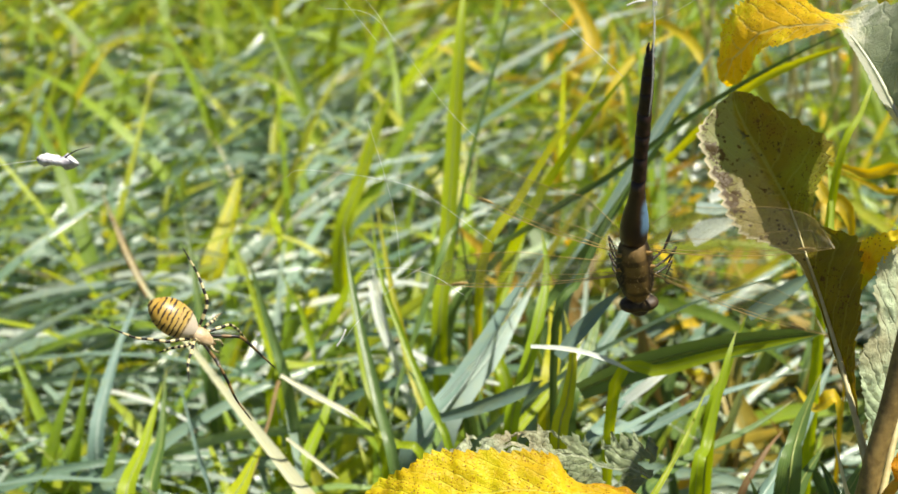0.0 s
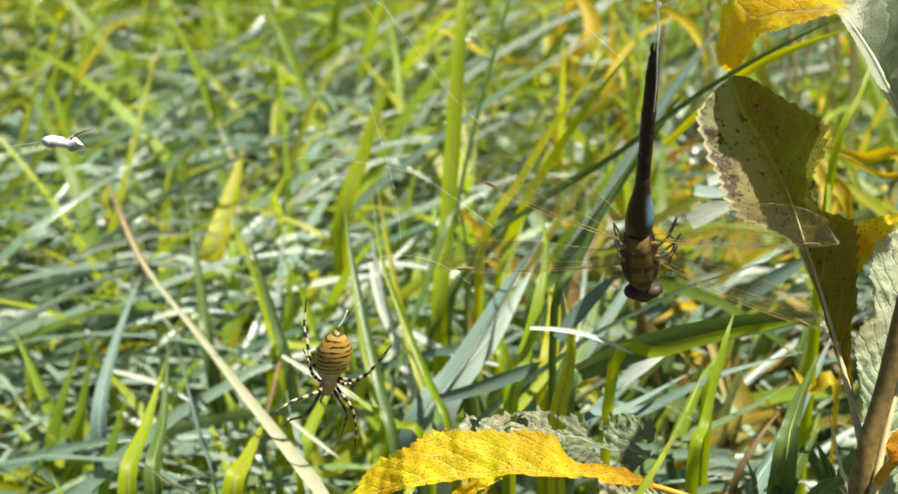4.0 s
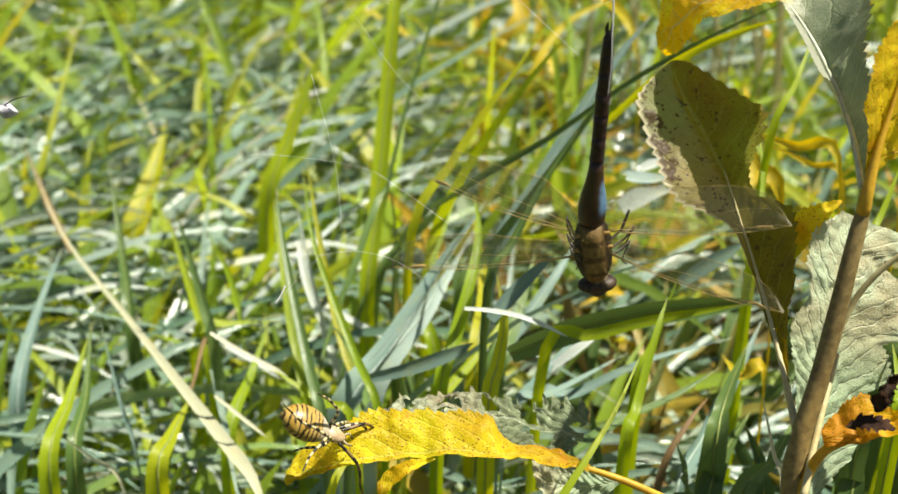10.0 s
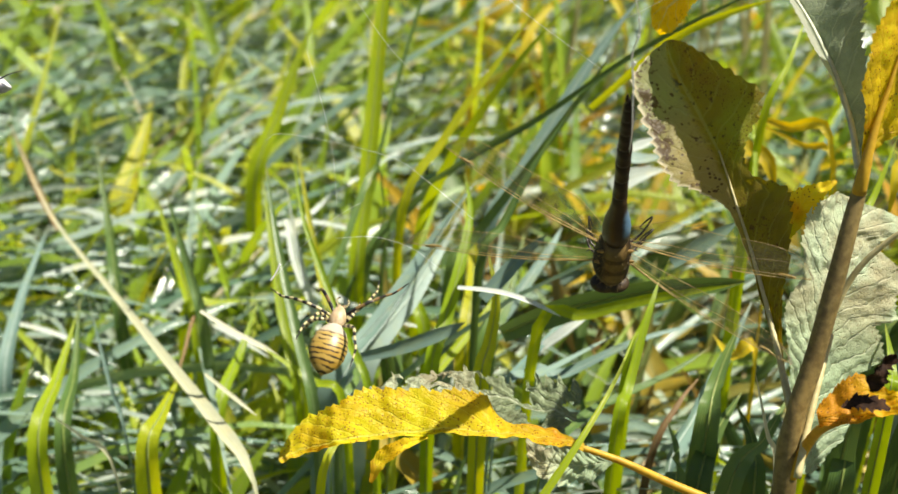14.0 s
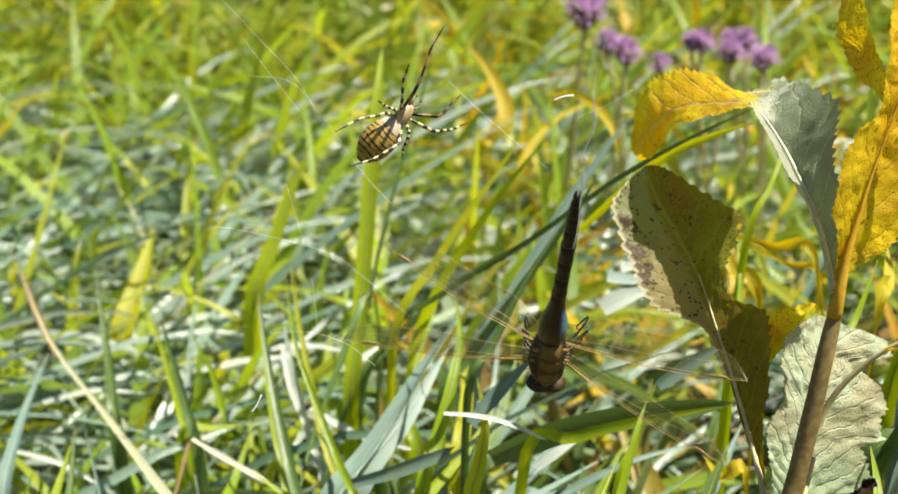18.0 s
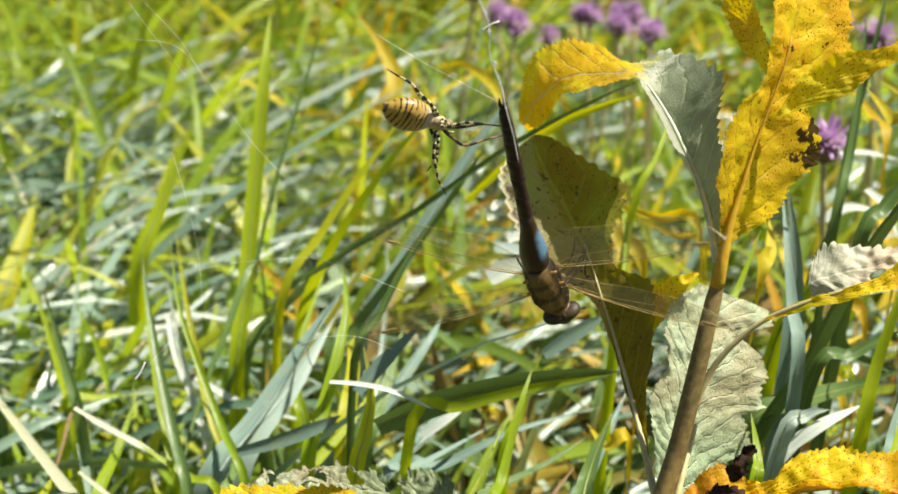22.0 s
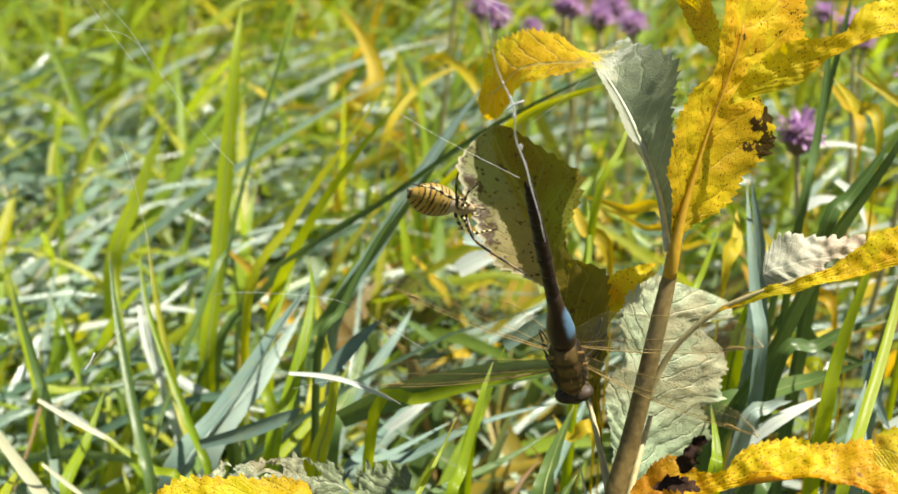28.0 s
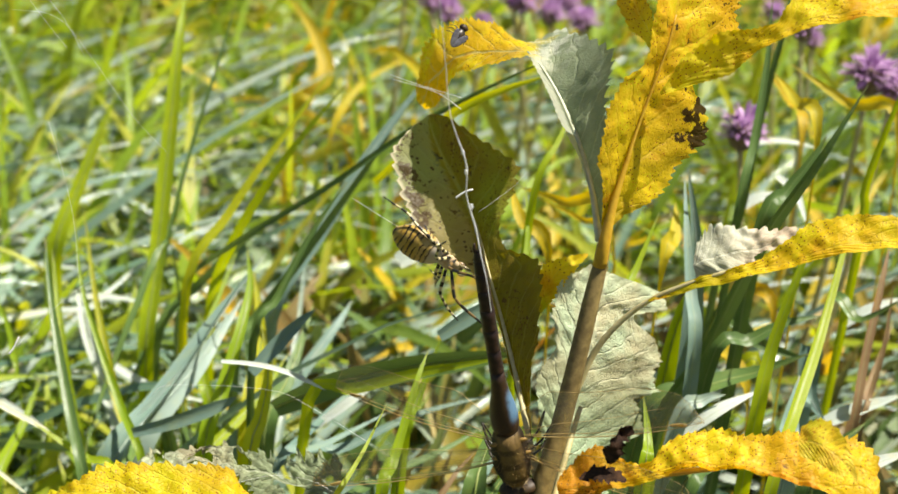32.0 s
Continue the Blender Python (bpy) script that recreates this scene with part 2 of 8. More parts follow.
# weed leaves whose low colours carry the shade under the plant
SHADEWEED = grass_material("shade_toned_weed_leaf", [(0.0, (0.06, 0.12, 0.03)), (0.4, (0.12, 0.20, 0.05)), (0.6, (0.24, 0.16, 0.05)), (0.8, (0.40, 0.30, 0.03)), (1.0, (0.08, 0.15, 0.06))], 0.25, 0.45, "island", 1.0)
YWEED = grass_material("yellow_weed_leaf", [(0.0, (0.74, 0.50, 0.02)), (0.4, (0.78, 0.60, 0.04)), (0.7, (0.62, 0.56, 0.06)), (1.0, (0.66, 0.34, 0.03))], 0.45, 0.45, "island", 1.2)
B_GREEN = grass_material("green_blade", [(0.0, (0.26, 0.40, 0.015)), (1.0, (0.38, 0.48, 0.02))], 0.5, 0.36, "object", 1.5)
B_DARK = grass_material("dark_green_blade", [(0.0, (0.08, 0.15, 0.035)), (1.0, (0.13, 0.22, 0.06))], 0.22, 0.34, "object", 1.3)
B_YELL = grass_material("yellow_green_blade", [(0.0, (0.42, 0.50, 0.02)), (1.0, (0.54, 0.54, 0.025))], 0.55, 0.38, "object", 1.5)
B_BLUE = grass_material("blue_green_blade", [(0.0, (0.13, 0.22, 0.18)), (1.0, (0.20, 0.30, 0.25))], 0.15, 0.48, "object", 1.1, 0.35)
B_PALEB = grass_material("pale_blue_blade", [(0.0, (0.32, 0.43, 0.38)), (1.0, (0.38, 0.49, 0.44))], 0.2, 0.4, "object", 1.1, 0.6)
B_DRY = grass_material("straw_blade", [(0.0, (0.58, 0.59, 0.38)), (1.0, (0.68, 0.68, 0.50))], 0.35, 0.5, "object", 1.1)
B_WHITE = grass_material("bleached_blade", [(0.0, (0.58, 0.66, 0.59)), (1.0, (0.70, 0.76, 0.70))], 0.3, 0.45, "object", 1.0)
B_BROWN = grass_material("brown_blade", [(0.0, (0.17, 0.10, 0.04)), (1.0, (0.25, 0.16, 0.065))], 0.1, 0.6, "object", 1.1)
Y_FAR = grass_material("yellow_far_leaf", [(0.0, (0.64, 0.50, 0.015)), (0.5, (0.66, 0.56, 0.03)), (1.0, (0.60, 0.40, 0.015))], 0.5, 0.5, "object", 1.2)

L_YELLOW = leaf_material("yellow_leaf", (0.84, 0.74, 0.02), (0.92, 0.74, 0.015), (0.1, 0.5), 0.9, (0.62, 0.20, 0.01), 0.0, 0.45, (0.74, 0.60, 0.10), 14, gain=1.4)
L_CRUMPLE = leaf_material("crumpled_grey_leaf", (0.30, 0.37, 0.20), (0.44, 0.50, 0.33), (0.3, 0.7), 0.15, (0.36, 0.26, 0.12), 0.3, 0.25, (0.62, 0.66, 0.48), 13, bump=0.8)
RIB = plain("pale_rib", (0.42, 0.46, 0.31), (0.58, 0.61, 0.46), 500.0, 0.5, 0.25)
L_LEMON = leaf_material("lemon_leaf", (0.88, 0.58, 0.015), (0.82, 0.74, 0.02), (0.22, 0.55), 1.0, (0.70, 0.24, 0.01), 0.12, 0.5, (0.84, 0.80, 0.20), 15, bump=0.5, gain=1.5)
L_YGREEN = leaf_material("yellow_green_leaf", (0.66, 0.62, 0.03), (0.88, 0.72, 0.03), (0.0, 0.7), 0.75, (0.66, 0.24, 0.01), 0.0, 0.4, (0.66, 0.66, 0.16), 16, gain=1.2)
L_BLACK = leaf_material("spotted_yellow_leaf", (0.95, 0.66, 0.02), (0.98, 0.72, 0.03), (0.1, 0.6), 0.85, (0.66, 0.20, 0.01), 0.25, 0.5, (0.60, 0.44, 0.05), 9, gain=1.45, rim=(0.30, 0.52))
L_BURN = leaf_material("burnt_orange_leaf", (0.80, 0.36, 0.02), (0.96, 0.72, 0.02), (0.12, 0.34), 0.9, (0.60, 0.18, 0.01), 0.62, 0.5, (0.62, 0.40, 0.05), 13, gain=1.4)
L_WHITE = leaf_material("bleached_leaf", (0.54, 0.56, 0.42), (0.64, 0.66, 0.52), (0.3, 0.7), 0.1, (0.50, 0.42, 0.22), 0.05, 0.25, (0.72, 0.73, 0.60), 9, bump=0.3)
MIDRIB = plain("midrib_skin", (0.54, 0.30, 0.02), (0.70, 0.44, 0.03), 500.0, 0.5, 0.25, 0.2)
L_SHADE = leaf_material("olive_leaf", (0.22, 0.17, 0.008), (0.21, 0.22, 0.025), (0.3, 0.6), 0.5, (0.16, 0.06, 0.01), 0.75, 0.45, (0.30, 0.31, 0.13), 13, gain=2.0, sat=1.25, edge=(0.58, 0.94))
# the grey part's sunlit strip and top are painted white in its colour
L_BEND = leaf_material("grey_leaf_with_yellow_end", (0.36, 0.42, 0.28), (0.88, 0.72, 0.02), (0.50, 0.58), 0.7, (0.66, 0.26, 0.01), 0.0, 0.52, (0.50, 0.54, 0.38), 16, bump=0.55, gain=1.55, lit_end=0.52, slant=0.2, tip_spots=True)
L_PALE = leaf_material("pale_green_leaf", (0.42, 0.55, 0.33), (0.52, 0.63, 0.42), (0.3, 0.7), 0.06, (0.44, 0.36, 0.18), 0.08, 0.2, (0.70, 0.72, 0.50), 13, bump=0.6)
STEM = plain("stem_bark", (0.13, 0.09, 0.028), (0.26, 0.19, 0.065), 500.0, 0.55, 0.35)
PETIOLE = plain("petiole_skin", (0.42, 0.36, 0.16), (0.56, 0.50, 0.26), 500.0, 0.5, 0.25)
BURNT = plain("charred_leaf", (0.022, 0.012, 0.008), (0.085, 0.042, 0.02), 600.0, 0.8, 0.6, spec=0.15)
SOIL = plain("soil_and_thatch", (0.02, 0.02, 0.009), (0.08, 0.07, 0.028), 90.0, 0.9, 0.8, dist=0.01)
PETAL = plain("purple_petal", (0.42, 0.21, 0.47), (0.70, 0.49, 0.73), 700.0, 0.5, 0.1, 0.4)
CALYX = plain("flower_calyx", (0.10, 0.06, 0.05), (0.22, 0.15, 0.09), 600.0, 0.6, 0.3)
SHROUD = plain("silk_shroud", (0.26, 0.25, 0.30), (0.86, 0.86, 0.86), 520.0, 0.45, 0.6)
SILK = plain("silk", (0.82, 0.83, 0.84), (0.92, 0.92, 0.90), 900.0, 0.35, 0.2, 0.3)


# ---------------------------------------------------------------- mesh helpers
def link_mesh(name, bm, material, smooth=True):
    me = bpy.data.meshes.new(name)
    bm.normal_update()
    bm.to_mesh(me)
    bm.free()
    me.materials.append(material)
    if smooth:
        me.polygons.foreach_set("use_smooth", [True] * len(me.polygons))
    return new(name, me)


def part(name, bm, material, parent, label=""):
    ob = link_mesh(name, bm, material)
    ob.parent = parent
    if label:
        ob["label"] = label
    return ob


def thing(name, place, label, category, group="", kind=""):
    ob = new(name)
    ob.empty_display_size = 0.01
    ob.location = place
    return tagged(ob, label, category, group, kind)


def spline(points, count):
    """Points along a smooth curve through the given ones."""
    p = [Vector(q) for q in points]
    p = [p[0] * 2 - p[1]] + p + [p[-1] * 2 - p[-2]]
    n = len(p) - 3
    out = []
    for i in range(count):
        s = i / (count - 1) * n
        k = min(int(s), n - 1)
        f = s - k
        a, b, c, d = p[k:k + 4]
        out.append(0.5 * ((2 * b) + (c - a) * f + (2 * a - 5 * b + 4 * c - d) * f * f + (3 * b - a - 3 * c + d) * f ** 3))
    return out


def lerp_list(values, s):
    x = s * (len(values) - 1)
    k = min(int(x), len(values) - 2)
    return values[k] + (values[k + 1] - values[k]) * (x - k)


def tube(points, radii, sides=8, count=14, bm=None):
    """A round, tapering rod along a smooth curve, with its length in UV v."""
    bm = bm or bmesh.new()
    uvl = bm.loops.layers.uv.verify()
    pts = spline(points, count)
    rings = []
    ref = Vector((0.31, 0.17, 0.93))
    for i, p in enumerate(pts):
        t = (pts[min(i + 1, count - 1)] - pts[max(i - 1, 0)]).normalized()
        a = t.cross(ref)
        a = a.normalized() if a.length > 1e-4 else Vector((1, 0, 0))
        b = t.cross(a)
        r = lerp_list(radii, i / (count - 1))
        rings.append([bm.verts.new(p + (a * math.cos(j * math.tau / sides) + b * math.sin(j * math.tau / sides)) * r) for j in range(sides)])
    for i in range(count - 1):
        for j in range(sides):
            k = (j + 1) % sides
            f = bm.faces.new((rings[i][j], rings[i][k], rings[i + 1][k], rings[i + 1][j]))
            for lo, (x, y) in zip(f.loops, ((j, i), (j + 1, i), (j + 1, i + 1), (j, i + 1))):
                lo[uvl].uv = (x / sides, y / (count - 1))
    bm.faces.new(rings[0][::-1])
    bm.faces.new(rings[-1])
    return bm


def lathe(profile, sides=20, squash=(1.0, 1.0), ripple=0.0, seed=0):
    """A body of revolution about z from (z, radius) pairs."""
    bm = bmesh.new()
    uvl = bm.loops.layers.uv.verify()
    rings = []
    for i, (z, r) in enumerate(profile):
        ring = []
        for j in range(sides):
            a = j * math.tau / sides
            q = r * (1 + ripple * noise.noise((math.cos(a) * 1.5, math.sin(a) * 1.5, z * 400 + seed)))
            ring.append(bm.verts.new((math.cos(a) * q * squash[0], math.sin(a) * q * squash[1], z)))
        rings.append(ring)
    m = len(profile) - 1
    for i in range(m):
        for j in range(sides):
            k = (j + 1) % sides
            f = bm.faces.new((rings[i][j], rings[i][k], rings[i + 1][k], rings[i + 1][j]))
            for lo, (x, y) in zip(f.loops, ((j, i), (j + 1, i), (j + 1, i + 1), (j, i + 1))):
                lo[uvl].uv = (x / sides, y / m)
    bm.faces.new(rings[0][::-1])
    bm.faces.new(rings[-1])
    bmesh.ops.recalc_face_normals(bm, faces=bm.faces)
    return bm


def ball(r, squash=(1, 1, 1), seg=16, rings=10):
    bm = bmesh.new()
    bmesh.ops.create_uvsphere(bm, u_segments=seg, v_segments=rings, radius=r)
    bmesh.ops.scale(bm, vec=squash, verts=bm.verts)
    return bm


def ribbon(points, width, facing, fold=0.25, count=13, taper=0.75, root=0.6, twist=0.0, neck=0.0, sharp=1.7):
    """A grass blade: a keeled strip that narrows to its tip; neck: the share of it, at the root, that is a thin stalk."""
    bm = bmesh.new()
    uvl = bm.loops.layers.uv.verify()
    pts = spline(points, count)
    rows = []
    for i, p in enumerate(pts):
        s = i / (count - 1)
        t = (pts[min(i + 1, count - 1)] - pts[max(i - 1, 0)]).normalized()
        n = Vector(facing)
        n = (n - t * n.dot(t))
        n = n.normalized() if n.length > 1e-4 else Vector((1, 0, 0))
        side = t.cross(n)
        a = twist * (s - 0.5)
        side, n = side * math.cos(a) + n * math.sin(a), n * math.cos(a) - side * math.sin(a)
        w = width * 0.5 * (root + (1 - root) * min(1, s * 3)) * (1 - max(0, (s - (1 - taper)) / taper) ** sharp) + 0.00008
        if s < neck:
            w = min(w, 0.0004)
        elif neck:
            w *= min(1.0, 0.25 + (s - neck) / 0.12)
        rows.append([bm.verts.new(p - side * w + n * w * fold), bm.verts.new(p - side * w * 0.5 + n * w * fold * 0.35), bm.verts.new(p), bm.verts.new(p + side * w * 0.5 + n * w * fold * 0.35), bm.verts.new(p + side * w + n * w * fold)])
    for i in range(count - 1):
        for j in range(4):
            f = bm.faces.new((rows[i][j], rows[i][j + 1], rows[i + 1][j + 1], rows[i + 1][j]))
            for lo, (x, y) in zip(f.loops, ((j, i), (j + 1, i), (j + 1, i + 1), (j, i + 1))):
                lo[uvl].uv = (x / 4, y / (count - 1))
    return bm


BLADE_WORDS = {"green_blade": "bright green translucent grass blade", "dark_green_blade": "dark green narrow grass blade", "yellow_green_blade": "yellow-green sunlit grass blade",
               "pale_blue_blade": "pale blue-grey waxy grass blade", "blue_green_blade": "blue-green waxy folded grass blade", "straw_blade": "dry straw-coloured grass blade", "bleached_blade": "bleached white dead grass blade",
               "brown_blade": "brown dead grass stalk", "yellow_far_leaf": "narrow yellow autumn leaf among the grass"}


K_GREEN = plain("green_keel", (0.26, 0.34, 0.08), (0.36, 0.42, 0.14), 500.0, 0.45, 0.2, 0.3)
K_BLUE = plain("waxy_keel", (0.26, 0.34, 0.29), (0.38, 0.46, 0.40), 500.0, 0.45, 0.2)
KEEL = {B_GREEN: K_GREEN, B_DARK: K_GREEN, B_YELL: K_GREEN, B_BLUE: K_BLUE, B_PALEB: K_BLUE}


def blade(points, width, material, facing=(0, -1, 0.4), fold=0.3, taper=0.75, twist=0.0, extra="", rooted=True, sharp=1.7):
    """One grass blade of its own, rooted in the meadow."""
    pts = [Vector(p) for p in points]
    foot = pts[0]
    neck = 0.0
    if foot.z > 0.012 and rooted:
        if (pts[1] - pts[0]).z < 0.22 * (pts[1] - pts[0]).length or material is Y_FAR:
            neck = 2.0 / (len(pts) + 1)
        step = (pts[0] - pts[1])
        down = Vector((step.x * 0.5, step.y * 0.5, -foot.z - 0.004)) if step.length else Vector((0, 0, -foot.z))
        down.x, down.y = max(-0.05, min(0.05, down.x)), max(-0.02, min(0.04, down.y + 0.02))
        pts = [foot + down, foot + down * 0.5] + pts
    o = pts[0].copy()
    ob = link_mesh("grass_blade", ribbon([p - o for p in pts], width, facing, fold, 22, taper, 0.7, twist, neck, sharp), material)
    ob.location = o
    if width >= 0.0045 and material in KEEL:
        part("midrib", tube([p - o for p in pts], [width * 0.05, width * 0.05, width * 0.035, width * 0.01], 5, 22), KEEL[material], ob, "paler raised midrib")
    return tagged(ob, extra or BLADE_WORDS[material.name] + " in the meadow", "grass blade", "grass blades in the meadow")


def leaf_mesh(points, left, right, facing, fold=0.2, teeth=22, tooth=0.12, crinkle=0.0006, curl=0.0, nl=90, nw=9, seed=0, torn=0.0, quilt=0.4):
    """A toothed leaf blade along a curved midrib, with its half widths to either side."""
    bm = bmesh.new()
    uvl = bm.loops.layers.uv.verify()
    pts = spline(points, nl)
    rows = []
    for i, p in enumerate(pts):
        s = i / (nl - 1)
        t = (pts[min(i + 1, nl - 1)] - pts[max(i - 1, 0)]).normalized()
        fx = facing if not isinstance(facing[0], tuple) else tuple(Vector(facing[0]).lerp(Vector(facing[1]), s))
        n = Vector(fx)
        n = (n - t * n.dot(t)).normalized()
        side = t.cross(n)
        lift = fold if not isinstance(fold, tuple) else fold[0] + (fold[1] - fold[0]) * min(1.0, s * 1.6)
        row = []
        for j in range(-nw, nw + 1):
            u = j / nw
            w = lerp_list(left if j < 0 else right, s)
            jag = 1.0 + tooth * ((s * teeth) % 1.0 - 0.5) * abs(u) ** 3 + 0.22 * noise.noise((s * 9 + seed, u * 0.5, 1.7)) * abs(u)
            d = abs(u) * w * jag
            q = p + side * math.copysign(d, u) * math.cos(lift) + n * (d * math.sin(lift) - curl * d * d * 30)
            rib = (abs(((s - 0.21 * abs(u)) * 14) % 1.0 - 0.5) - 0.25) * quilt
            q += n * crinkle * (1.6 * noise.noise((q.x * 160 + seed, q.y * 160, q.z * 160)) + 0.9 * noise.noise((q.x * 420, q.y * 420 + seed, q.z * 420)) - 1.3 * rib * min(1, abs(u) * 3))
            row.append(bm.verts.new(q))
        rows.append(row)
    for i in range(nl - 1):
        for j in range(2 * nw):
            c = (rows[i][j].co + rows[i + 1][j + 1].co) * 0.5
            if torn and abs(j - nw) > 1 and noise.noise((c.x * 110 + seed * 3, c.y * 110, c.z * 110)) > torn:
                continue
            f = bm.faces.new((rows[i][j], rows[i][j + 1], rows[i + 1][j + 1], rows[i + 1][j]))
            for lo, (x, y) in zip(f.loops, ((j, i), (j + 1, i), (j + 1, i + 1), (j, i + 1))):
                lo[uvl].uv = (x / (2 * nw), y / (nl - 1))
    bmesh.ops.delete(bm, geom=[v for v in bm.verts if not v.link_faces], context="VERTS")
    return bm


# ---------------------------------------------------------------- ground and meadow
bm = bmesh.new()
GX = [-120, -20, -4, -1.2] + [-0.8 + 0.05 * i for i in range(41)] + [1.6, 4, 20, 120]
GY = [-120, -20, -3, -0.5] + [0.1 + 0.06 * i for i in range(41)] + [4, 20, 120]
grid = [[bm.verts.new((x, y, 0.008 * noise.noise((x * 7, y * 7, 0)) + 0.02 * noise.noise((x * 1.5, y * 1.5, 3)) * min(1, abs(x) + 0.4))) for x in GX] for y in GY]
for j in range(len(GY) - 1):
    for i in range(len(GX) - 1):
        bm.faces.new((grid[j][i], grid[j][i + 1], grid[j + 1][i + 1], grid[j + 1][i]))
tagged(link_mesh("ground", bm, SOIL), "dark soil with dead thatch under the meadow grass", "ground", kind="structure")


def meadow(name, label, material, count, seed, area, length, width, lean, lying, segs=7, drift=0.0, keep=None, category="grass"):
    """Many blades in one mesh: each a keeled arching strip. lying: 0 upright to 1 flat on its neighbours."""
    rng = np.random.default_rng(seed)
    verts, faces, uvs = [], [], []
    made = 0
    while made < count:
        x, y = rng.uniform(area[0], area[1]), rng.uniform(area[2], area[3])
        L, w = rng.uniform(*length), rng.uniform(*width)
        az = rng.normal(drift, lean)
        lie = min(1.0, max(0.0, rng.normal(lying, 0.16)))
        if keep and not keep(x, y, L, lie, rng):
            continue
        made += 1
        ca, sa = math.cos(az), math.sin(az)
        el = (1 - lie) * 1.35 + 0.18
        bend = rng.uniform(0.5, 1.5) * (0.35 + lie)
        z0 = rng.uniform(0.0, 0.05) * lie
        p = np.array([x, y, z0])
        roll = rng.normal(0, 0.7)
        wob = rng.normal(0, 0.25)
        base = len(verts)
        for i in range(segs + 1):
            s = i / segs
            e = el - bend * s * s
            h = az + wob * s
            d = np.array([math.cos(h) * math.cos(e), math.sin(h) * math.cos(e), math.sin(e)])
            if i:
                p = p + d * (L / segs)
                p[2] = max(p[2], 0.006)
            side = np.array([-math.sin(h), math.cos(h), 0.0])
            nrm = np.cross(d, side)
            side, nrm = side * math.cos(roll) + nrm * math.sin(roll), nrm * math.cos(roll) - side * math.sin(roll)
            ww = w * 0.5 * (1 - max(0, s - 0.3) ** 1.6 / 0.57) * min(1, 0.6 + s * 2) + 0.0001
            verts += [tuple(p - side * ww), tuple(p - nrm * ww * 0.35), tuple(p + side * ww)]
        for i in range(segs):
            for j in range(2):
                a = base + i * 3 + j
                faces.append((a, a + 1, a + 4, a + 3))
                uvs += [(j / 2, i / segs), ((j + 1) / 2, i / segs), ((j + 1) / 2, (i + 1) / segs), (j / 2, (i + 1) / segs)]
    me = bpy.data.meshes.new(name)
    me.from_pydata(verts, [], faces)
    me.uv_layers.new(name="UVMap").data.foreach_set("uv", np.array(uvs, dtype=np.float32).ravel())
    me.materials.append(material)
    me.polygons.foreach_set("use_smooth", [True] * len(faces))
    return tagged(new(name, me), label, category, kind="stuff")


def clear_view(x, y, L, lie, rng):
    """Keeps upright blades out of the open space before the spider's web."""
    return y > 0.50 + (1 - lie) * L * 0.9 or rng.random() < 0.02


def around(x, y, L, lie, rng):
    return not (-0.75 < x < 0.95 and 0.15 < y < 1.3) and not (-0.95 < x < 1.15 and 1.1 < y < 2.95) and x * x + y * y > 0.04


meadow("surrounding_grass", "green meadow grass growing all round", MEADOW, 9000, 22, (-3.2, 3.6, -3.0, 2.9), (0.12, 0.26), (0.007, 0.014), 1.6, 0.5, 4, 0.2, around)
meadow("lying_grass", "blue-green waxy grass blades lying matted over one another", GLAUC, 5600, 11, (-0.45, 0.60, 0.42, 0.98), (0.10, 0.24), (0.0024, 0.0054), 0.62, 0.90, 7, 0.05)
meadow("green_grass", "bright green and yellow-green meadow grass standing loosely", MEADOW, 2700, 12, (-0.45, 0.70, 0.50, 1.30), (0.07, 0.18), (0.0035, 0.008), 1.5, 0.40, 7, 0.3, clear_view)
meadow("low_grass", "short green grass low between the lying blades", MEADOW, 2600, 13, (-0.45, 0.60, 0.40, 1.20), (0.04, 0.11), (0.0025, 0.005), 1.5, 0.62, 6, 0.2)
meadow("far_grass", "pale yellow-green grass further off in the meadow", FARBLADE, 7200, 14, (-0.9, 1.1, 1.0, 2.9), (0.10, 0.24), (0.003, 0.006), 1.8, 0.58, 6, 0.2)
meadow("far_lying_grass", "blue-green grass lying flat further off", GLAUC, 420, 15, (-0.8, 1.0, 1.0, 2.0), (0.12, 0.26), (0.003, 0.0055), 0.7, 0.85, 6, 0.05)
meadow("distant_grass", "yellow-green grass in the distance", FARBLADE, 5200, 16, (-3.0, 3.5, 2.8, 8.0), (0.14, 0.32), (0.006, 0.014), 1.6, 0.35, 4, 0.2)
meadow("near_grass", "broad bright green grass blades standing in front", MEADOW, 420, 19, (-0.30, 0.06, 0.41, 0.60), (0.05, 0.10), (0.005, 0.010), 0.9, 0.34, 8, 1.3)
# added dark leaves that stand in for the plant's shade
meadow("shaded_weeds", "broad green and brown weed leaves at the plant's foot, coloured dark for shade", SHADEWEED, 900, 20, (-0.02, 0.32, 0.40, 0.66), (0.05, 0.11), (0.008, 0.017), 2.0, 0.35, 7, 0.8, category="weeds")
meadow("yellow_weeds", "yellow autumn weed leaves behind the plant", YWEED, 440, 21, (0.00, 0.55, 0.60, 1.25), (0.04, 0.12), (0.006, 0.012), 2.0, 0.35, 7, 0.8, category="weeds")
meadow("weed_leaves", "small broad yellow and green weed leaves under the plant", WEED, 760, 18, (0.06, 0.42, 0.42, 0.95), (0.03, 0.075), (0.008, 0.017), 2.0, 0.6, 6, 0.3, category="weeds")
